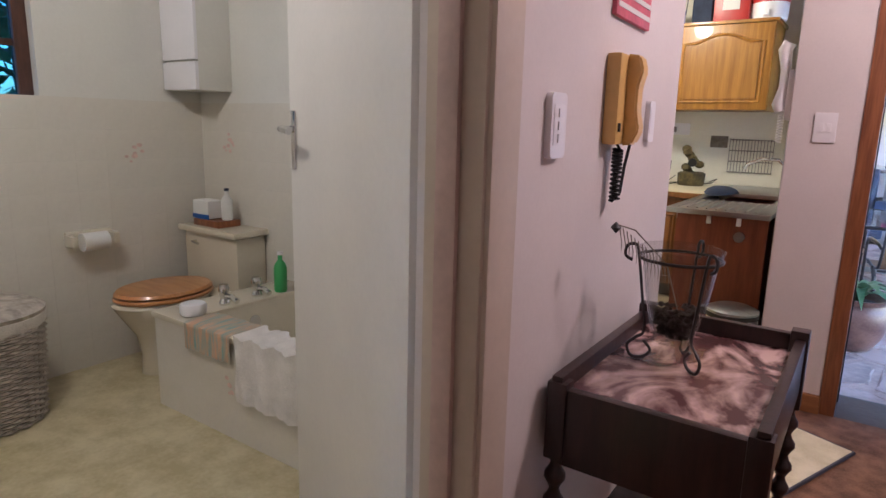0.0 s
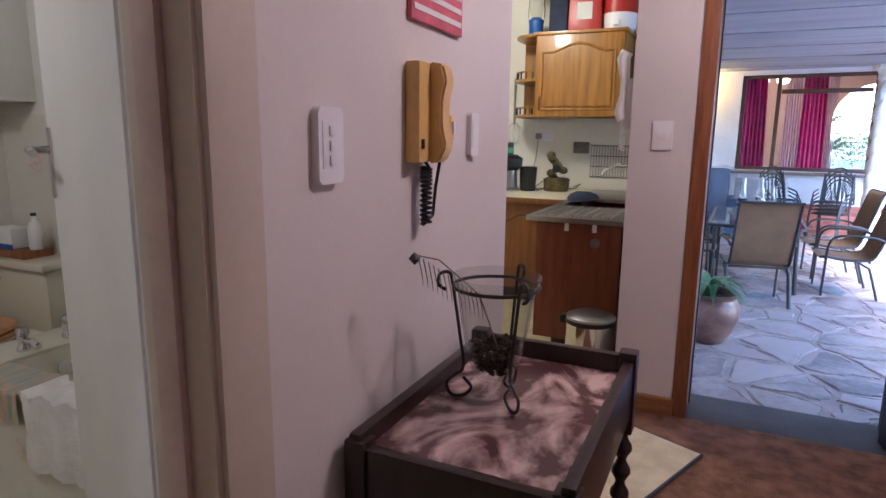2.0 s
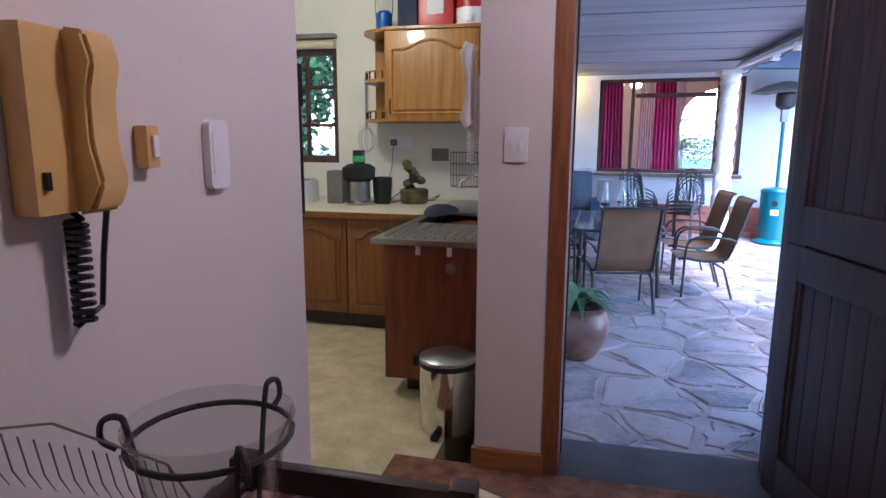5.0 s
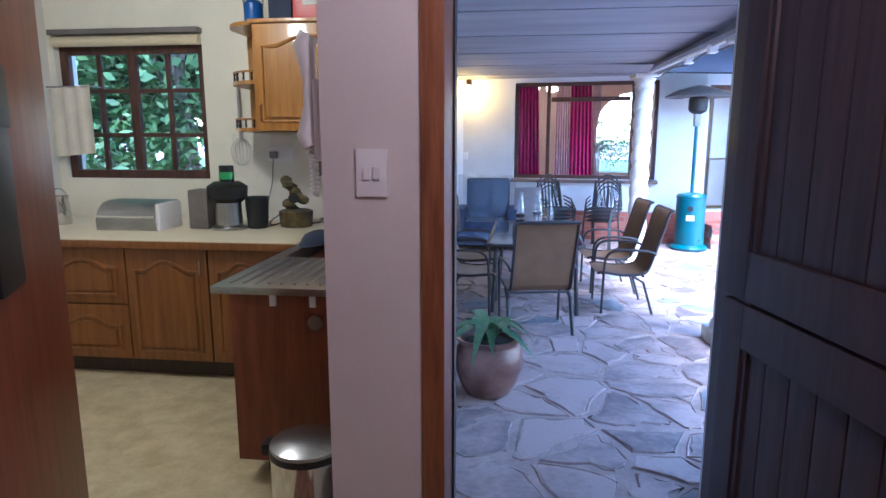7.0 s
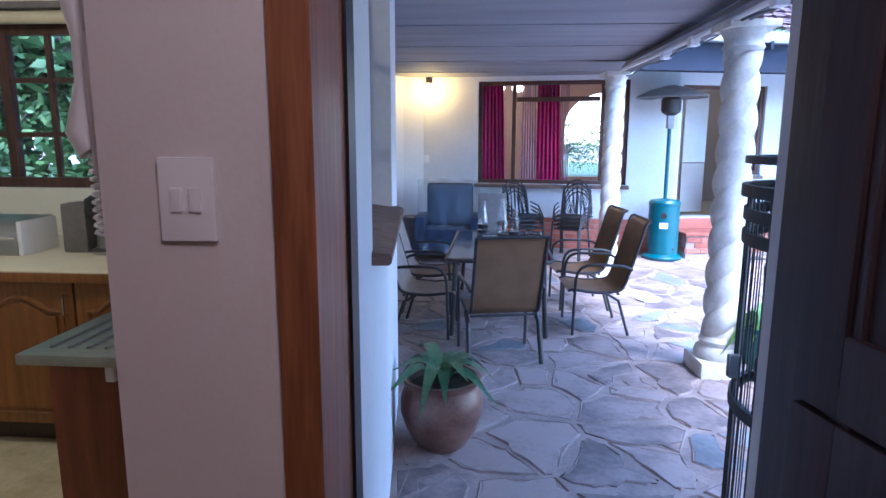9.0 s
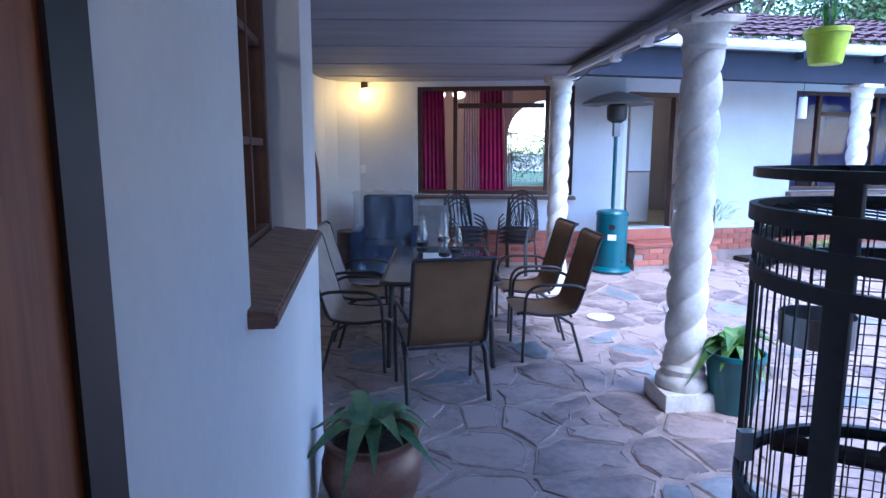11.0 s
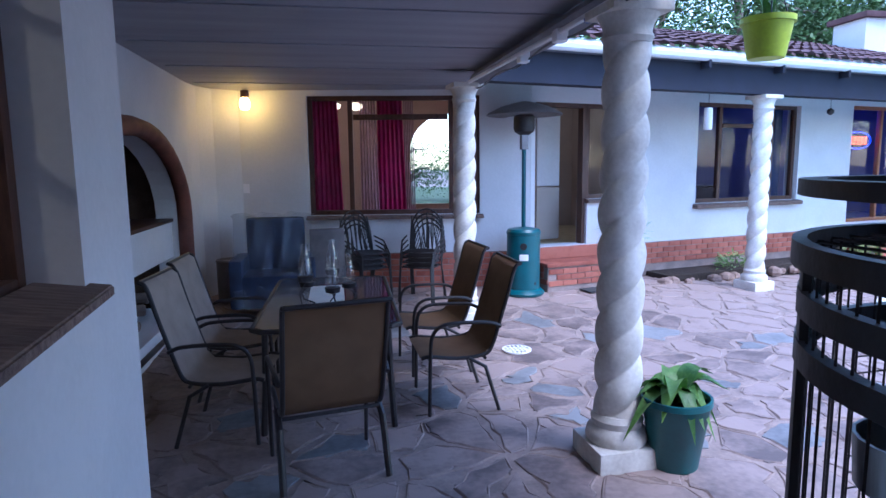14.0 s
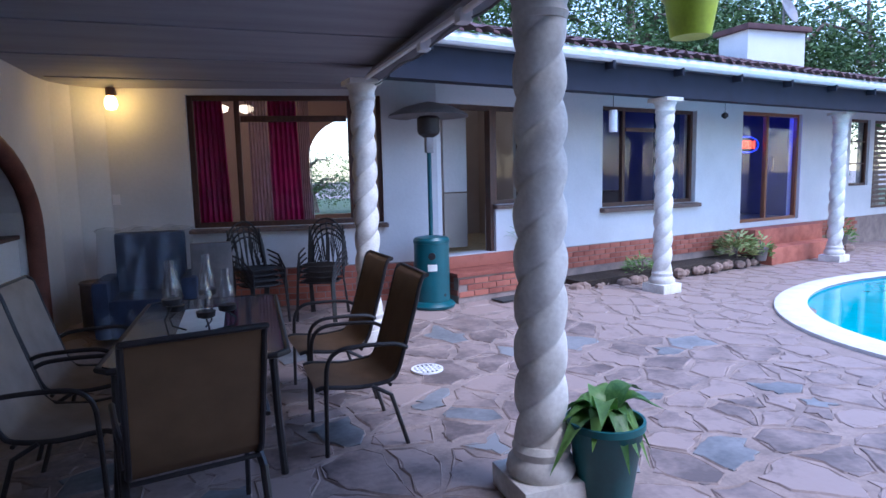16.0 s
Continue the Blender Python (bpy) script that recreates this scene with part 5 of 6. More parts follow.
tin = thing("storage_tin", "dark grey upright tin on top of the cabinet", "tin", (-0.66, 5.62, 2.476))
part("body", box(B(), -0.075, 0.075, -0.1, 0.1, 0, 0.34, 0.015), SOFA, tin)
jc = thing("red_container", "red plastic container with a white label on the cabinet", "container", (-0.44, 5.6, 2.476))
part("body", box(B(), -0.13, 0.13, -0.11, 0.11, 0, 0.36, 0.025), REDP, jc)
part("label", box(B(), -0.06, 0.06, -0.114, -0.109, 0.09, 0.22), PAPER, jc, "white paper label")
wj = thing("water_jug", "red and white insulated water jug on the cabinet", "cooler jug", (-0.19, 5.62, 2.476))
part("body", lathe(B(), [(0.12, 0), (0.13, 0.01), (0.135, 0.13)], 28), PLASTIC_W, wj)
part("upper", lathe(B(), [(0.137, 0.13), (0.135, 0.3), (0.11, 0.33)], 28), REDP, wj)
part("spout", box(B(), -0.02, 0.02, -0.16, -0.12, 0.03, 0.07, 0.006), PLASTIC_W, wj)

bb = thing("bread_bin", "stainless steel roll-top bread bin on the worktop", "bread bin", (-1.60, 5.35, CT))
bm = B()
prof = [(0.13, 0.0), (-0.13, 0.0), (-0.135, 0.06), (-0.11, 0.12), (-0.06, 0.16), (0.0, 0.175), (0.13, 0.175)]
lo, hi = [bm.verts.new((-0.2, y, z)) for y, z in prof], [bm.verts.new((0.2, y, z)) for y, z in prof]
bm.faces.new(lo), bm.faces.new(hi[::-1])
for i in range(7):
    bm.faces.new((lo[i], lo[(i + 1) % 7], hi[(i + 1) % 7], hi[i]))
part("body", bm, STEEL, bb)
part("end_cap", box(B(), 0.2, 0.225, -0.13, 0.13, 0.0, 0.17, 0.01), PLASTIC_W, bb)
part("roll_top", tube(B(), [(-0.19, -0.125, 0.085), (0.19, -0.125, 0.085)], 0.01, 8), CHROME, bb)
jg = thing("steel_jug", "polished steel jug with a wire handle on the worktop", "jug", (-2.22, 5.45, CT))
part("body", lathe(B(), [(0.06, 0), (0.065, 0.01), (0.06, 0.1), (0.055, 0.17), (0.06, 0.19), (0.055, 0.19), (0.05, 0.1)], 24), CHROME, jg)
part("handle", tube(B(), arc((0, 0, 0.17), 0.06, 0, 180, 10, "y", 0.07), 0.004, 6), STEEL, jg)
wb_ = bottle((-1.26, 5.5, CT), 0.045, 0.22, VASEG, BLUEP, "clear plastic water bottle with a blue cap")
part("sleeve", lathe(B(), [(0.046, 0.09), (0.046, 0.13)], 20, caps=False), BLUEP, wb_)
jcr = thing("juicer", "silver and black juice extractor on the worktop", "juicer", (-1.0, 5.38, CT))
part("base", lathe(B(), [(0.11, 0), (0.115, 0.015), (0.085, 0.03), (0.08, 0.17)], 28), STEEL, jcr)
part("bowl", lathe(B(), [(0.085, 0.17), (0.12, 0.2), (0.125, 0.27), (0.08, 0.3)], 28), BLACKP, jcr)
part("feed_tube", lathe(B(), [(0.045, 0.3), (0.045, 0.40), (0.04, 0.40)], 20), BLACKP, jcr)
part("badge", lathe(B(), [(0.048, 0.315), (0.048, 0.36)], 20, caps=False), GREENP, jcr)
part("pulp_bin", box(B(), -0.24, -0.11, -0.06, 0.08, 0.0, 0.25, 0.02), ALU, jcr)
kt = thing("dark_jug", "dark translucent plastic jug on the worktop", "jug", (-0.84, 5.45, CT))
part("body", lathe(B(), [(0.06, 0), (0.065, 0.01), (0.075, 0.2), (0.07, 0.2), (0.06, 0.02)], 24), BLACKP, kt)
fo = thing("table_fountain", "small dark rock-style table fountain on the worktop", "fountain", (-0.62, 5.55, CT))
rnd = random.Random(8)
part("basin", lathe(B(), [(0.10, 0), (0.105, 0.02), (0.11, 0.1), (0.09, 0.11)], 24), FOUNT, fo)
for k in range(9):
    z = 0.1 + 0.025 * k
    part("rock", lathe(B(), [(0.012, -0.03), (0.035, -0.015), (0.035, 0.012), (0.012, 0.03)], 9, (rnd.uniform(-0.06, 0.06), rnd.uniform(-0.03, 0.05), z), twist=lambda a, q: 1 + 0.2 * math.sin(3 * a + k)), FOUNT, fo, smooth=20)
part("hollow", lathe(B(), [(0.005, 0), (0.035, 0.002), (0.035, 0.006)], 16), BLACKP, fo).matrix_basis = pose(0.015, -0.07, 0.19, 90)
part("cable", tube(B(), [(-0.1, 0.0, 0.02), (-0.16, -0.03, 0.005), (-0.2, 0.05, 0.02), (-0.18, 0.2, 0.06)], 0.004, 5), BLACKP, fo)
part("cable", tube(B(), [(0.1, 0.0, 0.02), (0.17, -0.02, 0.03), (0.19, 0.06, 0.06), (0.12, 0.12, 0.03)], 0.004, 5), BLACKP, fo)
so = thing("wall_socket", "white double socket with a plugged-in lead", "socket", (-0.84, YB, 1.66))
part("plate", box(B(), -0.09, 0.09, -0.012, 0, -0.05, 0.05, 0.004), PLASTIC_W, so)
part("plug", box(B(), -0.07, -0.02, -0.05, -0.012, -0.03, 0.02, 0.008), ALU, so)
part("lead", tube(B(), [(-0.045, -0.04, -0.03), (-0.06, -0.04, -0.2), (-0.09, -0.1, -0.4)], 0.004, 5), ALU, so)
wk = thing("hanging_whisk", "long steel whisk hanging on the wall", "whisk", (-1.12, YB - 0.03, 1.6))
part("handle", tube(B(), [(0, 0, 0.16), (0, 0, 0.56)], 0.011, 8), STEEL, wk)
for k in range(4):
    a = math.pi * k / 4
    part("wire", tube(B(), [(0.075 * math.cos(t) * math.cos(a), 0.028 * math.cos(t) * math.sin(a), 0.075 + 0.095 * math.sin(t)) for t in [2 * math.pi * j / 16 for j in range(16)]], 0.002, 4, True), STEEL, wk)
dk = thing("dish_rack", "white wire dish rack hanging on the tiles", "dish rack", (-0.24, YB - 0.015, 1.31))
for k in range(15):
    part("wire", tube(B(), [(-0.17 + 0.024 * k, 0, 0), (-0.17 + 0.024 * k, 0, 0.28)], 0.0025, 4), ALU, dk)
for k in range(4):
    part("rail", tube(B(), [(-0.17, 0, 0.09 * k), (0.17, 0, 0.09 * k)], 0.004, 5), ALU, dk)
mo = thing("tile_motif", "tile with a faded brown fruit motif", "tile", (-0.50, YB - 0.002, 1.56))
part("tile", box(B(), -0.07, 0.07, -0.004, 0, -0.05, 0.05, 0.002), FEATHER, mo)
tw = thing("tea_towel", "cream tea towel hanging at the kitchen window", "towel", (-2.37, 5.86, 0))
bm = B()
bmesh.ops.create_grid(bm, x_segments=14, y_segments=10, size=0.5)
for v in bm.verts:
    v.co = Vector((v.co.x * 0.34, 0.012 * math.sin(v.co.x * 22) - 0.02, 1.89 + v.co.y * 0.48 + 0.03 * v.co.x))
part("cloth", bm, COOKERW, tw, "", 80)
part("rail", tube(B(), [(-0.17, -0.02, 2.13), (0.19, -0.02, 2.13), (0.19, 0.06, 2.13)], 0.006, 6), STEEL, tw)
bl = thing("roller_blind", "rolled cream blind above the kitchen window", "blind", (-1.93, 5.87, 2.44))
part("roll", tube(B(), [(-0.55, 0, 0), (0.55, 0, 0)], 0.035, 14), COUNTER, bl)
part("cassette", box(B(), -0.56, 0.56, -0.04, 0.03, 0.045, 0.08, 0.006), ALU, bl)
kp = thing("wall_phone", "pinkish white wall telephone on the end of the pier", "telephone", (0.29, 3.40, 1.80))
part("cradle", box(B(), -0.03, 0, -0.06, 0.06, -0.1, 0.12, 0.01), PLASTIC_W, kp)
part("handset", tube(B(), [(-0.045, -0.02, 0.24), (-0.06, -0.02, 0.21), (-0.048, -0.02, 0.12), (-0.048, -0.02, 0.05), (-0.06, -0.02, -0.03), (-0.045, -0.02, -0.06)], [0.028, 0.03, 0.02, 0.02, 0.03, 0.028], 12), PLASTIC_W, kp)
part("coiled_cord", tube(B(), [(-0.045 + 0.012 * math.cos(k * 0.9), -0.02 + 0.012 * math.sin(k * 0.9), -0.06 - 0.0018 * k) for k in range(80)], 0.0035, 4), PLASTIC_W, kp)

# ---- bathroom things ----
bt = thing("bathtub", "cream bathtub boxed in with cream tiles", "bathtub", (0, 0, 0))
bm = B()
box(bm, -1.87, -0.30, 1.54, 1.56, F, 0.79), box(bm, -1.87, -1.85, 1.56, 2.28, F, 0.79)
part("tiled_side", bm, TILE, bt, "cream tiled bath panel")
bm = B()
box(bm, -1.88, -0.3, 1.53, 1.64, 0.79, 0.815, 0.006), box(bm, -1.88, -1.66, 1.64, 2.28, 0.79, 0.815, 0.006), box(bm, -1.66, -0.3, 2.18, 2.28, 0.79, 0.815, 0.006)
part("rim", bm, CERAMIC, bt)
bm = B()
rim_ = [(-1.66, 1.64), (-0.3, 1.64), (-0.3, 2.18), (-1.66, 2.18)]
low = [(-1.52, 1.72), (-0.45, 1.72), (-0.45, 2.10), (-1.52, 2.10)]
a_, b_ = [bm.verts.new((x, y, 0.80)) for x, y in rim_], [bm.verts.new((x, y, 0.45)) for x, y in low]
bm.faces.new(b_)
for i in range(4):
    bm.faces.new((a_[i], a_[(i + 1) % 4], b_[(i + 1) % 4], b_[i]))
part("basin", bm, CERAMIC, bt)
for y in (1.79, 1.97):
    tp = part("tap", lathe(B(), [(0.022, 0), (0.025, 0.01), (0.016, 0.03), (0.022, 0.055), (0.026, 0.075), (0.02, 0.095)], 16, (-1.72, y, 0.815)), CHROME, bt, "chrome pillar tap")
    part("spout", tube(B(), [(-1.72, y, 0.855), (-1.66, y, 0.86), (-1.625, y, 0.845)], 0.013, 8), CHROME, tp)
part("overflow", lathe(B(), [(0.002, 0), (0.03, 0.002), (0.03, 0.008)], 16), CHROME, bt).matrix_basis = pose(-1.625, 1.88, 0.73, 0, 75, 0)
tl = thing("towel", "white towel draped over the bath side", "towel", (0, 0, 0))
bm = B()
bmesh.ops.create_grid(bm, x_segments=24, y_segments=16, size=0.5)
for v in bm.verts:
    u, w = v.co.x, v.co.y + 0.5
    wob = 0.008 * math.sin(u * 21) + 0.005 * math.sin(u * 43 + w * 9)
    v.co = Vector((-1.08 + u * 0.42, 1.515 + wob + (0.0 if w < 0.75 else (w - 0.75) * 0.6), (0.57 + 0.26 * w / 0.75) if w < 0.75 else 0.835 + wob * 0.5))
part("cloth", bm, CLOTH_W, tl, "", 80)
fl = thing("striped_cloth", "striped green and orange face cloth over the bath rim", "cloth", (0, 0, 0))
bm = B()
bmesh.ops.create_grid(bm, x_segments=12, y_segments=12, size=0.5)
for v in bm.verts:
    u, w = v.co.x, v.co.y + 0.5
    wob = 0.004 * math.sin(u * 19)
    v.co = Vector((-1.47 + u * 0.30, 1.522 + wob + (0 if w < 0.6 else (w - 0.6) * 0.4), 0.71 + 0.112 * w / 0.6 if w < 0.6 else 0.824 + wob * 0.3))
part("cloth", bm, CLOTH_S, fl, "", 80)
so_ = thing("soap_tub", "round pale blue tub on the bath corner", "tub", (-1.70, 1.62, 0.816))
part("tub", lathe(B(), [(0.05, 0), (0.055, 0.01), (0.055, 0.04), (0.05, 0.048)], 20), PLASTIC_W, so_)
bottle((-1.70, 2.10, 0.816), 0.032, 0.2, GREENP, PLASTIC_W, "green shampoo bottle on the bath rim")
bottle((-1.69, 2.22, 0.816), 0.025, 0.21, BLUEP, PLASTIC_W, "blue shampoo bottle on the bath rim")
to = thing("toilet", "cream close-coupled toilet with an orange pine seat", "toilet", (-2.24, 2.28, F))
part("cistern", box(B(), -0.23, 0.23, -0.2, -0.01, 0.36, 0.66, 0.03), CERAMIC, to)
part("cistern_lid", box(B(), -0.25, 0.25, -0.225, -0.005, 0.66, 0.695, 0.012), CERAMIC, to)
part("flush_lever", tube(B(), [(-0.12, -0.20, 0.61), (-0.12, -0.225, 0.61), (-0.06, -0.23, 0.605)], 0.007, 6), CHROME, to)
part("bowl", lathe(B(), [(0.10, 0.0), (0.095, 0.1), (0.11, 0.2), (0.16, 0.3), (0.19, 0.365), (0.18, 0.38)], 28, (0, -0.48, 0), 0.95, 1.3), CERAMIC, to, "", 60)
part("shelf", box(B(), -0.18, 0.18, -0.3, -0.02, 0.3, 0.37, 0.02), CERAMIC, to)
part("seat", lathe(B(), [(0.02, 0.385), (0.20, 0.385), (0.205, 0.395), (0.20, 0.405)], 32, (0, -0.47, 0), 0.95, 1.22), SEATW, to, "orange pine seat")
part("lid", lathe(B(), [(0.19, 0.408), (0.2, 0.416), (0.19, 0.43), (0.01, 0.436)], 32, (0, -0.47, 0), 0.95, 1.22), SEATW, to, "closed orange pine lid")
bk = thing("book", "brown book lying on the cistern lid", "book", (-2.28, 2.16, F + 0.696))
part("book", box(B(), -0.11, 0.11, -0.07, 0.07, 0, 0.035, 0.003), FRAMEW, bk)
ts = thing("tissue_packet", "blue and white tissue packet on the book", "packet", (-2.34, 2.15, F + 0.732))
part("packet", box(B(), -0.07, 0.07, -0.05, 0.05, 0, 0.1, 0.015), PAPER, ts)
part("print", box(B(), -0.071, 0.071, -0.051, -0.045, 0.0, 0.025, 0.002), BLUEP, ts)
bottle((-2.20, 2.17, F + 0.732), 0.03, 0.17, PAPER, SOFA, "white and blue spray can on the book")
rh = thing("toilet_roll_holder", "cream ceramic holder with a white toilet roll", "toilet roll holder", (-2.55, 1.60, 1.04))
part("holder", box(B(), 0, 0.03, -0.11, 0.11, -0.02, 0.05, 0.012), CERAMIC, rh)
for s in (-1, 1):
    part("arm", box(B(), 0.02, 0.10, s * 0.10 - 0.015, s * 0.10 + 0.015, -0.02, 0.035, 0.008), CERAMIC, rh)
part("roll", tube(B(), [(0.075, -0.06, 0.0), (0.075, 0.06, 0.0)], 0.045, 20), PAPER, rh)
mc = thing("bathroom_cabinet", "small white bathroom wall cabinet", "cabinet", (0, 0, 0))
part("body", box(B(), -2.54, -2.26, 2.08, 2.28, 1.79, 2.32, 0.006), BATHW, mc)
part("upper_door", box(B(), -2.545, -2.255, 2.06, 2.08, 1.94, 2.32, 0.005), PLASTIC_W, mc)
part("lower_door", box(B(), -2.545, -2.255, 2.06, 2.08, 1.79, 1.93, 0.005), PLASTIC_W, mc)
bs = thing("laundry_basket", "round whitewashed wicker laundry basket with a cloth-lined lid", "basket", (-2.27, 1.02, F))
bs.scale = (1.0, 1.0, 0.84)
bm = B()
for k in range(34):
    tube(bm, [((0.20 + 0.0008 * k + 0.006 * (-1) ** (j + k)) * math.cos(2 * math.pi * j / 36), (0.20 + 0.0008 * k + 0.006 * (-1) ** (j + k)) * math.sin(2 * math.pi * j / 36), 0.01 + 0.0145 * k) for j in range(36)], 0.008, 4, True)
part("wicker_body", bm, WICKER, bs)
part("lining", lathe(B(), [(0.19, 0.02), (0.215, 0.46), (0.235, 0.5), (0.24, 0.55)], 32), CLOTH_W, bs)
part("lid", lathe(B(), [(0.235, 0.55), (0.24, 0.57), (0.2, 0.595), (0.01, 0.605)], 32), WICKER, bs)

def flower_tile(m, seed):
    g_ = random.Random(seed)
    f_ = thing("flower_motif", "faded pink flower transfer on the wall tiles", "tile decoration", (0, 0, 0), 0, "pink flower tiles")
    f_.matrix_world = m
    for k in range(9):
        a, r0 = g_.uniform(0, 6.28), g_.uniform(0.0, 0.05)
        part("petal", lathe(B(), [(0.001, 0.0), (g_.uniform(0.008, 0.018), 0.0005), (0.004, 0.0012)], 9, (r0 * math.cos(a), 1.3 * r0 * math.sin(a), 0.0004 * k), 1.0, 0.7), MOTIF, f_)


flower_tile(Matrix.Translation((-2.541, 1.87, 1.46)) @ pose(0, 0, 0, 90, 0, 90), 1)
flower_tile(Matrix.Translation((-1.33, 1.537, 0.60)) @ pose(0, 0, 0, 90), 2)
flower_tile(Matrix.Translation((-2.30, 2.271, 1.50)) @ pose(0, 0, 0, 90), 3)

# ---- garden side ----
st = thing("brick_steps", "red brick steps with slate treads up to the wing door", "steps", (0, 0, 0))
part("core", box(B(), 0.0, 1.35, -0.44, -0.002, 0.0, 0.42, m=WB), MORTAR, st)
part("tread", box(B(), -0.03, 1.38, -0.47, -0.002, 0.425, 0.475, 0.008, m=WB), BRICK, st)
part("upper_riser", box(B(), 0.0, 1.42, -0.06, 0.02, 0.476, 0.63, 0.006, m=WB), BRICK, st)
brick_me = part("brick", box(B(), 0, 0.215, -0.012, 0.0, 0, 0.068, 0.003), BRICK, st)
brick_me.matrix_basis = WB @ Matrix.Translation((0.01, -0.44, 0.17))


def brick_at(parent, m):
    b = bpy.data.objects.new("brick", brick_me.data)
    scene.collection.objects.link(b)
    b.parent, b.matrix_basis = parent, m


for r_ in range(3):
    for k in range(6):
        if r_ or k:
            x = 0.01 + 0.225 * k - 0.1 * (r_ % 2)
            if 0 <= x < 1.2:
                brick_at(st, WB @ Matrix.Translation((x, -0.44, 0.17 + 0.08 * r_)))
for k in range(4):
    brick_at(st, WB @ Matrix.Translation((0.0, -0.02, 0.19 + 0.08 * (k % 3))) @ pose(0, -0.1 - 0.1 * (k // 3), 0, 0, 0, -90))
for nm, m, l0, l1 in (("wall_plinth_lounge", WA, 0.9, 4.94), ("wall_plinth_rooms", WB, 1.42, 14.6)):
    pl = tagged(part(nm, box(B(), l0, l1, -0.02, -0.002, -0.05, 0.6, m=m), MORTAR), "red brick plinth course along the wall", "wall", kind="structure")
    for r_ in range(6):
        n = int((l1 - l0) / 0.225)
        if r_ < 2 and nm.endswith("rooms"):
            continue
        for k in range(n):
            x = l0 + 0.225 * k + 0.11 * (r_ % 2)
            if nm.endswith("rooms") and 6.4 < x < 8.5 or x > l0 + 9.3:
                continue
            brick_at(pl, m @ Matrix.Translation((x, -0.02, 0.12 + 0.08 * r_)))
stp = thing("bar_steps", "red brick steps below the sliding door", "steps", (0, 0, 0))
part("step", box(B(), 6.4, 8.7, -0.7, -0.03, 0.0, 0.3, 0.01, m=WB), BRICK, stp)
part("step", box(B(), 6.4, 8.7, -0.38, -0.03, 0.3, 0.6, 0.01, m=WB), BRICK, stp)
mt = thing("door_mat", "dark mat lying at the foot of the steps", "mat", (0, 0, 0))
part("mat", box(B(), 0.45, 1.1, -0.75, -0.5, 0.105, 0.12, 0.004, m=WB), MATD, mt)
rnd = random.Random(21)
bed = tagged(part("garden_bed", box(B(), 2.0, 6.3, -0.55, -0.03, -0.05, 0.17, 0.02, m=WB), SOIL), "planting bed along the wing wall", "garden bed", kind="structure")
for k in range(30):
    x = 1.9 + 0.16 * k + rnd.uniform(-0.05, 0.05)
    if x > 6.35:
        x = 8.8 + (x - 6.35) * 2
    rr = rnd.uniform(0.05, 0.12)
    rk = thing("garden_rock", "reddish rock edging the planting bed", "rock", WB @ Vector((x, -0.6 + rnd.uniform(-0.05, 0.1), 0.08)), rnd.uniform(0, 180), "edging rocks")
    part("rock", lathe(B(), [(rr * 0.7, -0.05), (rr, 0.0), (rr * 0.85, rr * 0.5), (rr * 0.3, rr * 0.8)], 9, twist=lambda a, z, q=k: 1 + 0.18 * math.sin(2 * a + q) + 0.1 * math.sin(5 * a)), ROCK, rk, smooth=25)


def bush(name, label, at, r, h, n, length, width, material, seed, pot=None):
    g_ = random.Random(seed)
    b = thing(name, label, "plant", at)
    if pot:
        part("pot", lathe(B(), [(0.1, 0), (0.13, 0.2), (0.14, 0.22), (0.12, 0.22)], 24), pot, b)
    bm = B()
    for k in range(n):
        a, u = g_.uniform(0, 6.28), g_.random() ** 0.5
        p = Vector((r * u * math.cos(a), r * u * math.sin(a), h * g_.uniform(0.2, 1.0) * (1 - 0.5 * u * u)))
        d1 = Vector((math.cos(a), math.sin(a), g_.uniform(-0.2, 0.9))).normalized() * length * g_.uniform(0.6, 1.2)
        sd = d1.cross(Vector((g_.uniform(-0.3, 0.3), g_.uniform(-0.3, 0.3), 1))).normalized() * width
        mid = p + d1 * 0.5 + Vector((0, 0, 0.1 * length))
        v = [bm.verts.new(q) for q in (p, mid + sd, p + d1, mid - sd)]
        bm.faces.new(v)
    part("leaves", bm, material, b, smooth=0)
    part("stem", tube(B(), [(0, 0, -0.02), (0.01, 0, h * 0.5), (0, 0.01, h * 0.8)], 0.012, 6), BARK, b)
    return b


bush("flowering_bush", "broad-leaved bush with pale leaves by the wall", WB @ Vector((5.75, -0.45, 0.15)), 0.3, 0.5, 220, 0.16, 0.035, mat("pale_leaf", (0.12, 0.20, 0.05), 0.5, col2=(0.42, 0.45, 0.20), scale=6), 2)
bush("small_shrub", "small grey-green shrub in the bed", WB @ Vector((3.35, -0.45, 0.15)), 0.26, 0.28, 260, 0.09, 0.012, LEAF, 3)
bush("potted_bush", "small plant in a grey pot by the steps", WB @ Vector((6.2, -0.6, 0.1)), 0.18, 0.45, 120, 0.12, 0.02, LEAF, 4, ALU)
bush("potted_bush", "small plant in a grey pot by the far column", WB @ Vector((9.4, -0.4, 0.1)), 0.22, 0.6, 140, 0.14, 0.02, LEAF, 5, ALU)
bush("fern", "feathery fern beside the wing door", WB @ Vector((1.45, -0.2, 0.65)), 0.25, 0.4, 160, 0.22, 0.008, LEAF, 6)

wch = thing("wind_chime", "small white hanging lantern under the eaves", "lantern", (5.95, 11.35, 2.2))
part("body", lathe(B(), [(0.05, 0), (0.055, 0.01), (0.055, 0.26), (0.05, 0.28)], 16), PLASTIC_W, wch)
part("wire", tube(B(), [(0, 0, 0.28), (0, 0, 0.78)], 0.004, 5), IRON, wch)
hb = thing("hanging_ball", "small dark ball hanging under the eaves", "ornament", (8.35, 12.0, 2.45))
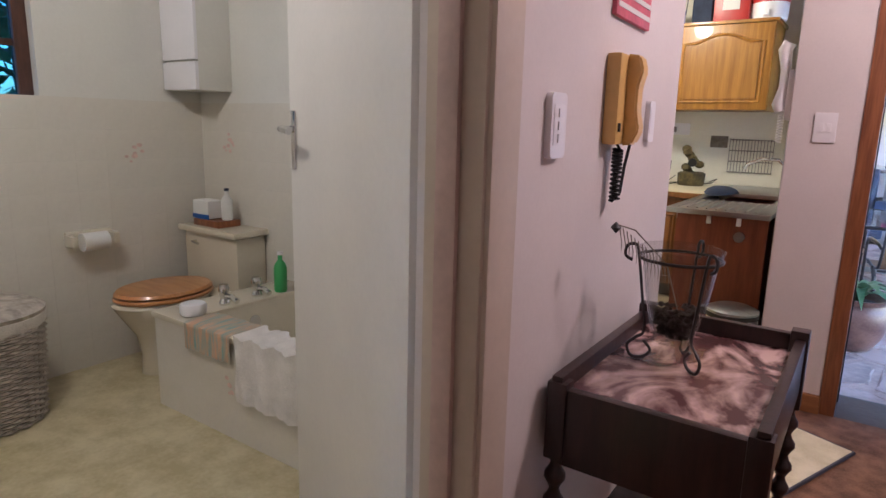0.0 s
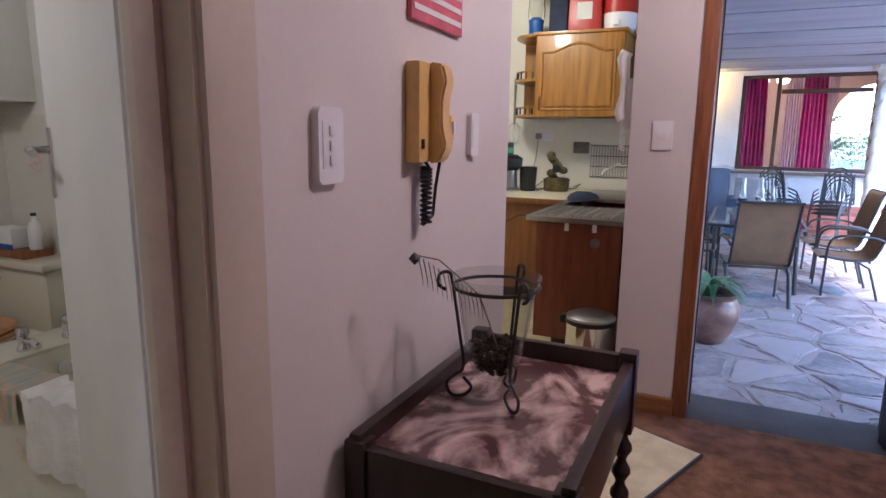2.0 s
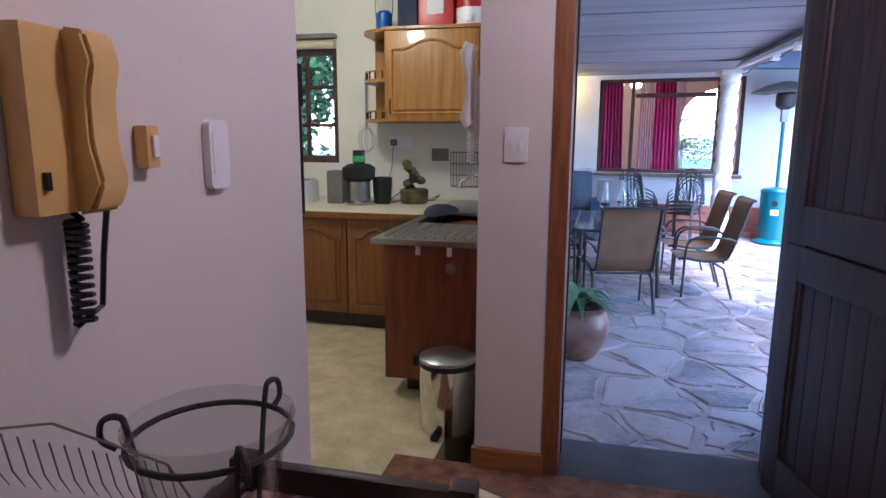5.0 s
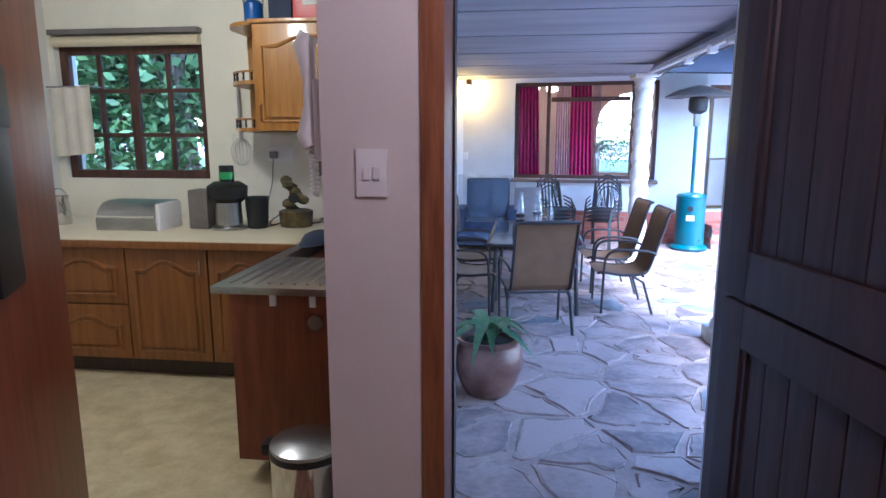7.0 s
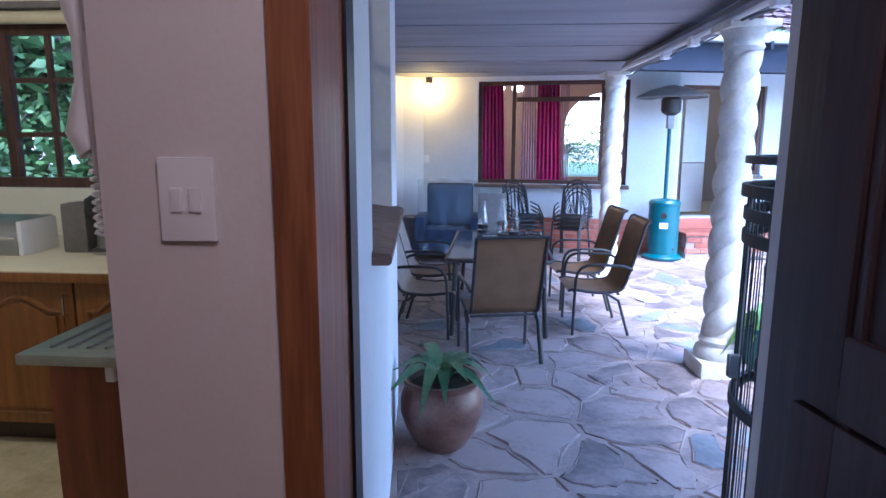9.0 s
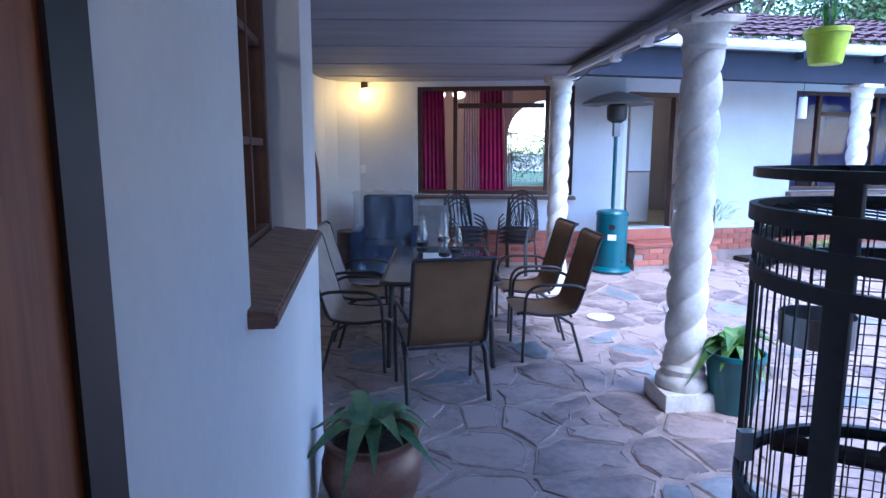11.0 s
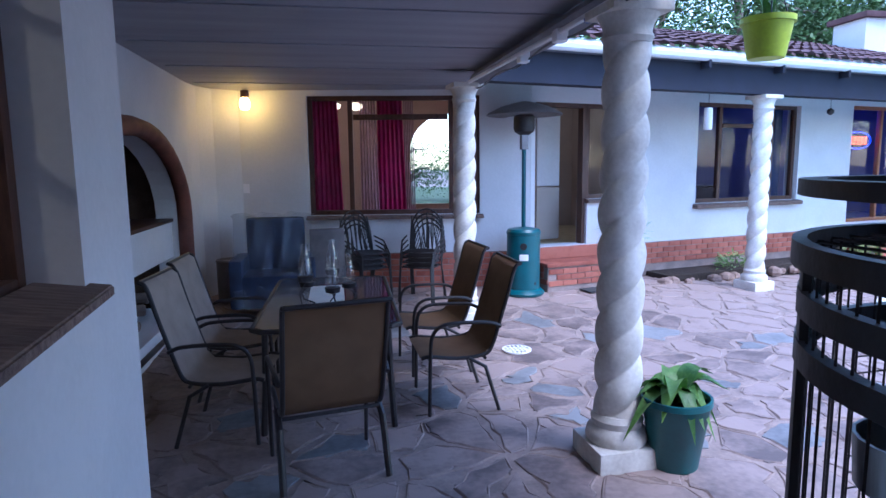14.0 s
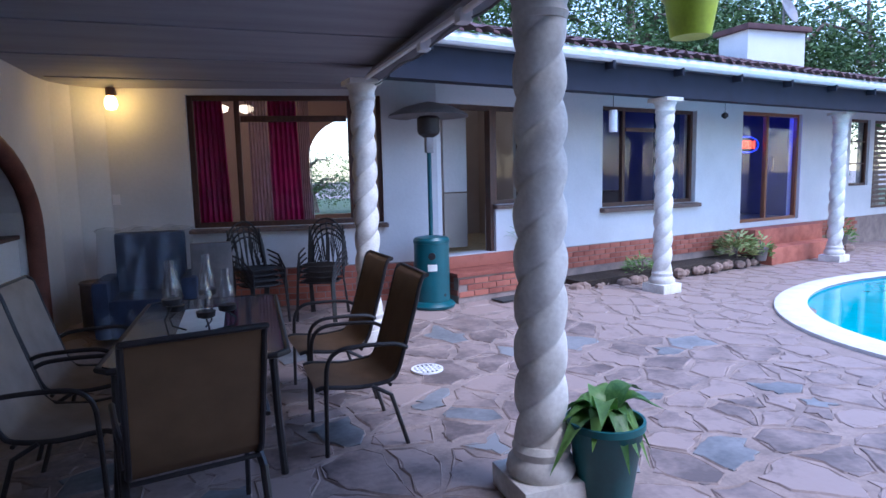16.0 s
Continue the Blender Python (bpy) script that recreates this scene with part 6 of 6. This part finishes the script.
part("ball", lathe(B(), [(0.01, 0), (0.05, 0.03), (0.05, 0.07), (0.01, 0.1)], 12), IRON, hb)
part("wire", tube(B(), [(0, 0, 0.1), (0, 0, 0.53)], 0.003, 5), IRON, hb)

# things in the wing rooms
for nm, x0_, x1_, mt_ in (("curtain", 0.03, 0.42, CURTAIN), ("curtain", 0.90, 1.30, CURTAIN), ("sheer_curtain", 0.66, 0.92, SHEER), ("sheer_curtain", 1.26, 1.42, SHEER)):
    cu = thing(nm, "thin lilac sheer curtain in the lounge window" if mt_ is SHEER else "magenta curtain hanging in the lounge window", "curtain", (0, 0, 0), 0, "lounge curtains")
    cu.matrix_world = WA @ Matrix.Translation((1.967, 0.3, 0))
    bm = B()
    a_ = [(x0_ + (x1_ - x0_) * k / 30, 0.03 * math.sin(k * 1.25)) for k in range(31)]
    lo, hi = [bm.verts.new((x, y, 0.9)) for x, y in a_], [bm.verts.new((x0_ + (x - x0_) * 0.85, y, 2.75)) for x, y in a_]
    for k in range(30):
        bm.faces.new((lo[k], lo[k + 1], hi[k + 1], hi[k]))
    part("cloth", bm, mt_, cu, "", 80)
cu = thing("curtain", "dark blue curtain in the office window", "curtain", (0, 0, 0))
cu.matrix_world = WB @ Matrix.Translation((2.95, 0.32, 0))
bm = B()
a_ = [(1.55 + 0.65 * k / 30, 0.03 * math.sin(k * 1.25)) for k in range(31)]
lo, hi = [bm.verts.new((x, y, 0.9)) for x, y in a_], [bm.verts.new((x, y, 2.75)) for x, y in a_]
for k in range(30):
    bm.faces.new((lo[k], lo[k + 1], hi[k + 1], hi[k]))
part("cloth", bm, CURTAINB, cu, "", 80)
for k in range(2):
    cd = thing("ceiling_lamp", "lit frosted ceiling lamp in the lounge", "lamp", (1.1 + 0.35 * k, 14.0, 2.72), 0, "lounge lamps")
    part("shade", lathe(B(), [(0.02, -0.06), (0.10, -0.03), (0.12, 0.03), (0.06, 0.06)], 20), CHAND, cd)
    part("rod", tube(B(), [(0, 0, 0.05), (0, 0, 0.38)], 0.008, 6), IRON, cd)
pf = thing("framed_picture", "dark framed picture on the office wall", "picture", (7.75, 16.19, 1.95))
part("frame", box(B(), -0.45, 0.45, -0.04, 0, -0.4, 0.4, 0.01), WINW, pf)
part("print", box(B(), -0.38, 0.38, -0.045, -0.035, -0.33, 0.33), PINKP, pf)
ds = thing("office_desk", "dark desk in the office", "desk", (7.6, 15.0, 0.6))
part("top", box(B(), -0.8, 0.8, -0.35, 0.35, 0.7, 0.74, 0.006), DARKW, ds)
part("side", box(B(), -0.78, -0.74, -0.33, 0.33, 0, 0.7), DARKW, ds)
part("side", box(B(), 0.74, 0.78, -0.33, 0.33, 0, 0.7), DARKW, ds)
sg = thing("open_sign", "red neon OPEN sign in the sliding door", "sign", (0, 0, 0))
sg.matrix_world = WB @ Matrix.Translation((6.62, 0.2, 0))
cv = bpy.data.curves.new("sign_text", "FONT")
cv.body, cv.size, cv.extrude, cv.bevel_depth = "OPEN", 0.2, 0.006, 0.004
tmp = bpy.data.objects.new("tmp_text", cv)
scene.collection.objects.link(tmp)
me = bpy.data.meshes.new_from_object(tmp.evaluated_get(bpy.context.evaluated_depsgraph_get()))
bpy.data.objects.remove(tmp)
me.materials.clear()
me.materials.append(NEON)
lt = new("letters", me)
lt.parent, lt.matrix_basis = sg, pose(0.1, 0, 2.08, 90)
part("tube_ring", tube(B(), [(0.38 + 0.36 * math.cos(2 * math.pi * k / 24), 0, 2.15 + 0.15 * math.sin(2 * math.pi * k / 24)) for k in range(24)], 0.008, 6, True), NEONB, sg)
part("backing", box(B(), 0.04, 0.72, 0.02, 0.03, 2.03, 2.27, 0.004), BLACKP, sg)
led = thing("led_strip", "blue LED strip along the bar ceiling", "light strip", (0, 0, 0))
part("strip", box(B(), 6.6, 8.4, 1.2, 1.24, 2.95, 2.99, m=WB), NEONB, led)

# chimney beyond the roof, and a satellite dish
cm = thing("chimney", "white plastered chimney with a tiled cap on the roof", "chimney", (13.3, 16.2, 0))
part("shaft_body", box(B(), -0.85, 0.85, -0.4, 0.5, 3.6, 4.85, 0.02), PLASTER, cm)
part("cap", box(B(), -0.95, 0.95, -0.5, 0.6, 4.85, 4.97, 0.02), ROOFT, cm)
sd_ = thing("satellite_dish", "grey satellite dish on a pole by the chimney", "satellite dish", (14.0, 16.3, 4.9))
part("pole", tube(B(), [(0, 0, 0), (0, 0, 0.7)], 0.03, 8), ALU, sd_)
part("dish", lathe(B(), [(0.01, 0.0), (0.2, 0.03), (0.36, 0.1), (0.35, 0.11), (0.2, 0.04)], 24), ALU, sd_).matrix_basis = pose(0, -0.05, 0.55, 70, 0, 20)
# pipes and cables under the patio beam
pp = thing("roof_conduit", "white plastic conduit and cables along the patio beam", "conduit", (0, 0, 0))
part("pipe", tube(B(), [(2.60, 4.0, 2.60), (2.56, 7.9, 2.60), (2.50, 10.3, 2.62)], 0.02, 8), PLASTIC_W, pp)
part("cable", tube(B(), [(2.63 - 0.04 * u, 4 + 6.3 * u, 2.57 + 0.02 * math.sin(u * 31)) for u in [k / 40 for k in range(41)]], 0.008, 5), BLACKP, pp)
for y in (6.3, 7.8, 8.6):
    part("junction_box", box(B(), 2.53, 2.61, y - 0.05, y + 0.05, 2.54, 2.62, 0.01), PLASTIC_W, pp)
part("blue_connector", tube(B(), [(2.57, 7.2, 2.57), (2.57, 7.36, 2.58)], 0.022, 8), BLUEP, pp)

# ---- pool ----
PC, PA, PB = (10.6, 8.15), 4.05, 3.15
bm = B()
lathe(bm, [(0.90, 0.03), (0.905, 0.04), (0.99, 0.04), (1.0, 0.03), (1.0, -0.05)], 72, (*PC, 0), PA, PB, caps=False)
pool = tagged(new("pool"), "round swimming pool with white coping and turquoise water", "pool", kind="structure")
part("coping", bm, COPING, pool, "white pool coping")
part("mosaic_band", lathe(B(), [(0.905, 0.03), (0.90, -0.02), (0.90, -0.3)], 72, (*PC, 0), PA, PB, caps=False), POOLT, pool, "blue mosaic band")
part("pool_surface", lathe(B(), [(0.001, 0.0), (0.5, 0.0), (0.903, 0.0)], 72, (*PC, -0.004), PA, PB, caps=False), POOLW, pool, "turquoise water")


# ---- trees ----
def tree(at, h, r, n, seed, trunk_r=0.2, lean=0.0):
    g_ = random.Random(seed)
    t = thing("tree", "tall leafy tree with a pale trunk; those out of view shape the light", "tree", at, 0, "garden trees")
    part("trunk", tube(B(), [(0, 0, -0.1), (lean * 0.3, 0.05, h * 0.3), (lean, 0, h * 0.65), (lean * 1.3, 0.1, h * 0.9)], [trunk_r, trunk_r * 0.8, trunk_r * 0.5, trunk_r * 0.2], 10), BARK, t)
    tips = []
    for k in range(9):
        a, z = g_.uniform(0, 6.28), h * g_.uniform(0.3, 0.8)
        b = Vector((lean * z / h * 1.3, 0, z))
        e = b + Vector((math.cos(a) * r * 0.8, math.sin(a) * r * 0.8, h * g_.uniform(0.05, 0.25)))
        part("limb", tube(B(), [b, (b + e) / 2 + Vector((0, 0, 0.1 * h)), e], [trunk_r * 0.4, trunk_r * 0.25, trunk_r * 0.08], 6), BARK, t)
        tips += [e, (b + e) / 2]
    vs_, fs = [], []
    fine = 0.65 if at[1] > 18 else 1.0
    for k in range(int(n / fine ** 1.8)):
        c = tips[g_.randrange(len(tips))]
        p = c + Vector((g_.gauss(0, r * 0.28), g_.gauss(0, r * 0.28), g_.gauss(0, r * 0.22)))
        s = g_.uniform(0.07, 0.15) * (r / 2.5) ** 0.5 * fine
        u = Vector((g_.gauss(0, 1), g_.gauss(0, 1), g_.gauss(0, 0.6))).normalized()
        w = u.cross(Vector((g_.gauss(0, 1), g_.gauss(0, 1), g_.gauss(0, 1)))).normalized()
        i = len(vs_)
        vs_ += [p - u * s, p + w * s * 0.45, p + u * s, p - w * s * 0.45]
        fs.append((i, i + 1, i + 2, i + 3))
    me_ = bpy.data.meshes.new("crown")
    me_.from_pydata(vs_, [], fs)
    me_.materials.append(TREE)
    c = new("crown", me_)
    c.parent = t
    return t


# Trees at x 20-22, y 1-10 are unseen, added to block low eastern sky.
for k, (x, y, h, r_, n) in enumerate(((-3.2, 9.0, 6.5, 1.9, 5200), (-4.6, 10.8, 7, 2.3, 5200), (-3.9, 9.9, 5.5, 1.2, 3000), (-5.6, 8.6, 6, 2.0, 4200), (-5.5, 1.0, 5.5, 2.0, 3500),
                                      (10.0, 21.5, 9.5, 2.8, 6500), (14.5, 22.5, 9.5, 3.2, 6500), (19.0, 21.5, 9.0, 3.4, 7500), (23.5, 21.0, 8.5, 3.2, 6500), (8.2, 24, 10, 2.6, 5200), (17, 25, 11, 3.4, 5200), (27, 18, 9, 3.2, 5200), (5.0, 37.0, 2.9, 1.9, 2500), (7.4, 36.0, 2.8, 1.9, 2500), (20.5, 1.0, 9, 3.2, 6000), (21.5, 5.5, 9.5, 3.2, 6000), (22, 10.0, 9, 3.0, 6000), (0, -15, 7, 3, 4000), (7, -13, 7, 3, 4000), (14, -14, 7, 3.2, 4000), (21, -12, 7, 3.2, 4000), (27, -6, 7, 3, 4000), (30, 3, 7, 3, 4000), (31, 11, 7, 3, 4000), (-3.7, 8.6, 3.2, 0.9, 4500), (-4.6, 9.0, 3.4, 1.1, 4500))):
    # The southern row, bending round to the east, is unseen, added for window reflections.
    tree((x, y, -0.05), h, r_, n, 40 + k, 0.16 if k < 5 else 0.3 if k < 19 else 0.08, 0.5 if k % 2 else -0.4)
gr = tagged(part("lawn", prism(B(), [(-30, 6.6), (-2.0, 6.6), (-2.0, 18.5), (60, 18.5), (60, 60), (-30, 60)], -0.028, 0.0), GRASS), "lawn and soil behind the house", "lawn", kind="structure")
tagged(part("lawn", prism(B(), [(-30, -20), (-3.0, -20), (-3.0, 6.6), (-30, 6.6)], -0.028, 0.0), GRASS), "lawn beside the house", "lawn", kind="structure")

# ---- bathroom and kitchen tiles ----
def tile_field(name, parent_label, m, x0, x1, z0, z1, size, material):
    base = tagged(new(name), parent_label, "wall tiles", kind="structure")
    me_ = part("tile", box(B(), 0.0001, size - 0.0001, -0.004, 0.0, 0.0001, size - 0.0001, 0.0006), material, base, smooth=0)
    first = True
    for i in range(int((x1 - x0) / size)):
        for k in range(int((z1 - z0) / size)):
            mm = m @ Matrix.Translation((x0 + i * size, 0, z0 + k * size))
            if first:
                me_.matrix_basis, first = mm, False
                continue
            o = bpy.data.objects.new("tile", me_.data)
            scene.collection.objects.link(o)
            o.parent, o.matrix_basis = base, mm


tile_field("wall_tiles_bathroom", "cream tiles on the lower bathroom walls", along(-2.55, 0.98, -2.55, 2.42) @ pose(0, 0, 0), 0.0, 1.44, F, 1.76, 0.15, TILE)
tile_field("wall_tiles_bath", "cream tiles behind the bath and toilet", along(-2.55, 2.28, -0.1, 2.28), 0.0, 1.6, F, 1.8, 0.15, TILE)
tile_field("wall_tiles_kitchen", "pale tiles above the worktop", along(-2.5, 5.9, 0.1, 5.9), 1.3, 2.6, CT, 1.82, 0.15, TILE_W)

# ---- flagstones ----
rnd = random.Random(77)
seeds = []
while len(seeds) < 1150:
    p = (rnd.uniform(-0.7, 15.5), rnd.uniform(3.5, 14.0))
    rmin = rnd.choice((0.2, 0.3, 0.42, 0.6)) if len(seeds) < 420 else rnd.uniform(0.13, 0.24)
    if all((p[0] - q[0]) ** 2 + (p[1] - q[1]) ** 2 > rmin * rmin for q in seeds):
        seeds.append(p)


def inside(x, y):
    if ((x - PC[0]) / (PA + 0.05)) ** 2 + ((y - PC[1]) / (PB + 0.05)) ** 2 < 1.0:
        return False
    if x < 0.62 - 0.105 * (y - 3.5) and y < 6.5 or x < -0.62:
        return False
    if y > (12.36 - 0.135 * x if x < 3.7 else 11.86 + 0.24 * (x - 3.7)) - 0.02:
        return False
    return y > 3.6


pav = tagged(new("pavement"), "irregular slate flagstone paving in pinkish mortar", "paving", kind="structure")
rest, beads = B(), B()
count = 0
order = sorted(range(len(seeds)), key=lambda i: (seeds[i][0] - 2.0) ** 2 + (seeds[i][1] - 7.0) ** 2)
for i in order:
    cx, cy = seeds[i]
    if not inside(cx, cy):
        continue
    poly = [(cx - 1.2, cy - 1.2), (cx + 1.2, cy - 1.2), (cx + 1.2, cy + 1.2), (cx - 1.2, cy + 1.2)]
    for j, (qx, qy) in enumerate(seeds):
        if j == i or (qx - cx) ** 2 + (qy - cy) ** 2 > 5.5:
            continue
        dx, dy = qx - cx, qy - cy
        ln = math.hypot(dx, dy)
        lim = ln / 2 - 0.013
        out = []
        for a in range(len(poly)):
            p, q = poly[a], poly[(a + 1) % len(poly)]
            sp, sq = ((p[0] - cx) * dx + (p[1] - cy) * dy) / ln - lim, ((q[0] - cx) * dx + (q[1] - cy) * dy) / ln - lim
            if sp <= 0:
                out.append(p)
            if sp * sq < 0:
                u = sp / (sp - sq)
                out.append((p[0] + (q[0] - p[0]) * u, p[1] + (q[1] - p[1]) * u))
        poly = out
        if len(poly) < 3:
            break
    if len(poly) < 3:
        continue
    edge = []
    for a in range(len(poly)):
        p, q = Vector(poly[a]), Vector(poly[(a + 1) % len(poly)])
        n = max(1, int((q - p).length / 0.07))
        for k in range(n):
            s = p.lerp(q, k / n)
            w = noise.noise(Vector((s.x * 4, s.y * 4, i))) * 0.15 + noise.noise(Vector((s.x * 15, s.y * 15, i))) * 0.055
            d2 = (Vector((cx, cy)) - s)
            edge.append(s + d2.normalized() * (abs(w) * 1.0) if d2.length > 0.1 else s)
    if not all(inside(p.x, p.y) for p in edge):
        edge = [p for p in edge if inside(p.x, p.y)]
        if len(edge) < 4:
            continue
    tip = rnd.uniform(0.0, 0.004)
    bm = B() if count < 290 else rest
    c = Vector((cx, cy))
    low_, top_, in_ = [], [], []
    for p in edge:
        z = ground_z(p.x, p.y)
        low_.append(bm.verts.new((p.x, p.y, z - 0.014)))
        top_.append(bm.verts.new((p.x, p.y, z - 0.003 + tip)))
        s = p + (c - p).normalized() * 0.008 if (c - p).length > 0.05 else p
        in_.append(bm.verts.new((s.x, s.y, z + tip)))
    k = len(edge)
    for a in range(k):
        b = (a + 1) % k
        bm.faces.new((low_[a], low_[b], top_[b], top_[a])), bm.faces.new((top_[a], top_[b], in_[b], in_[a]))
    bm.faces.new(in_)
    if cx < 8 and len(edge) > 8:
        tube(beads, [(p.x + 0.006 * math.sin(9 * a), p.y + 0.006 * math.cos(7 * a), ground_z(p.x, p.y) - 0.006) for a, p in enumerate([p - (c - p).normalized() * 0.006 for p in edge[::2]])], 0.009, 4, True)
    if count < 290:
        part("flagstone", bm, STONEB if rnd.random() < 0.13 else STONE, pav, smooth=0)
    count += 1
tagged(part("flagstones", rest, STONE, pav, smooth=0), kind="stuff")
tagged(part("mortar_beads", beads, MORTAR, pav), kind="stuff")
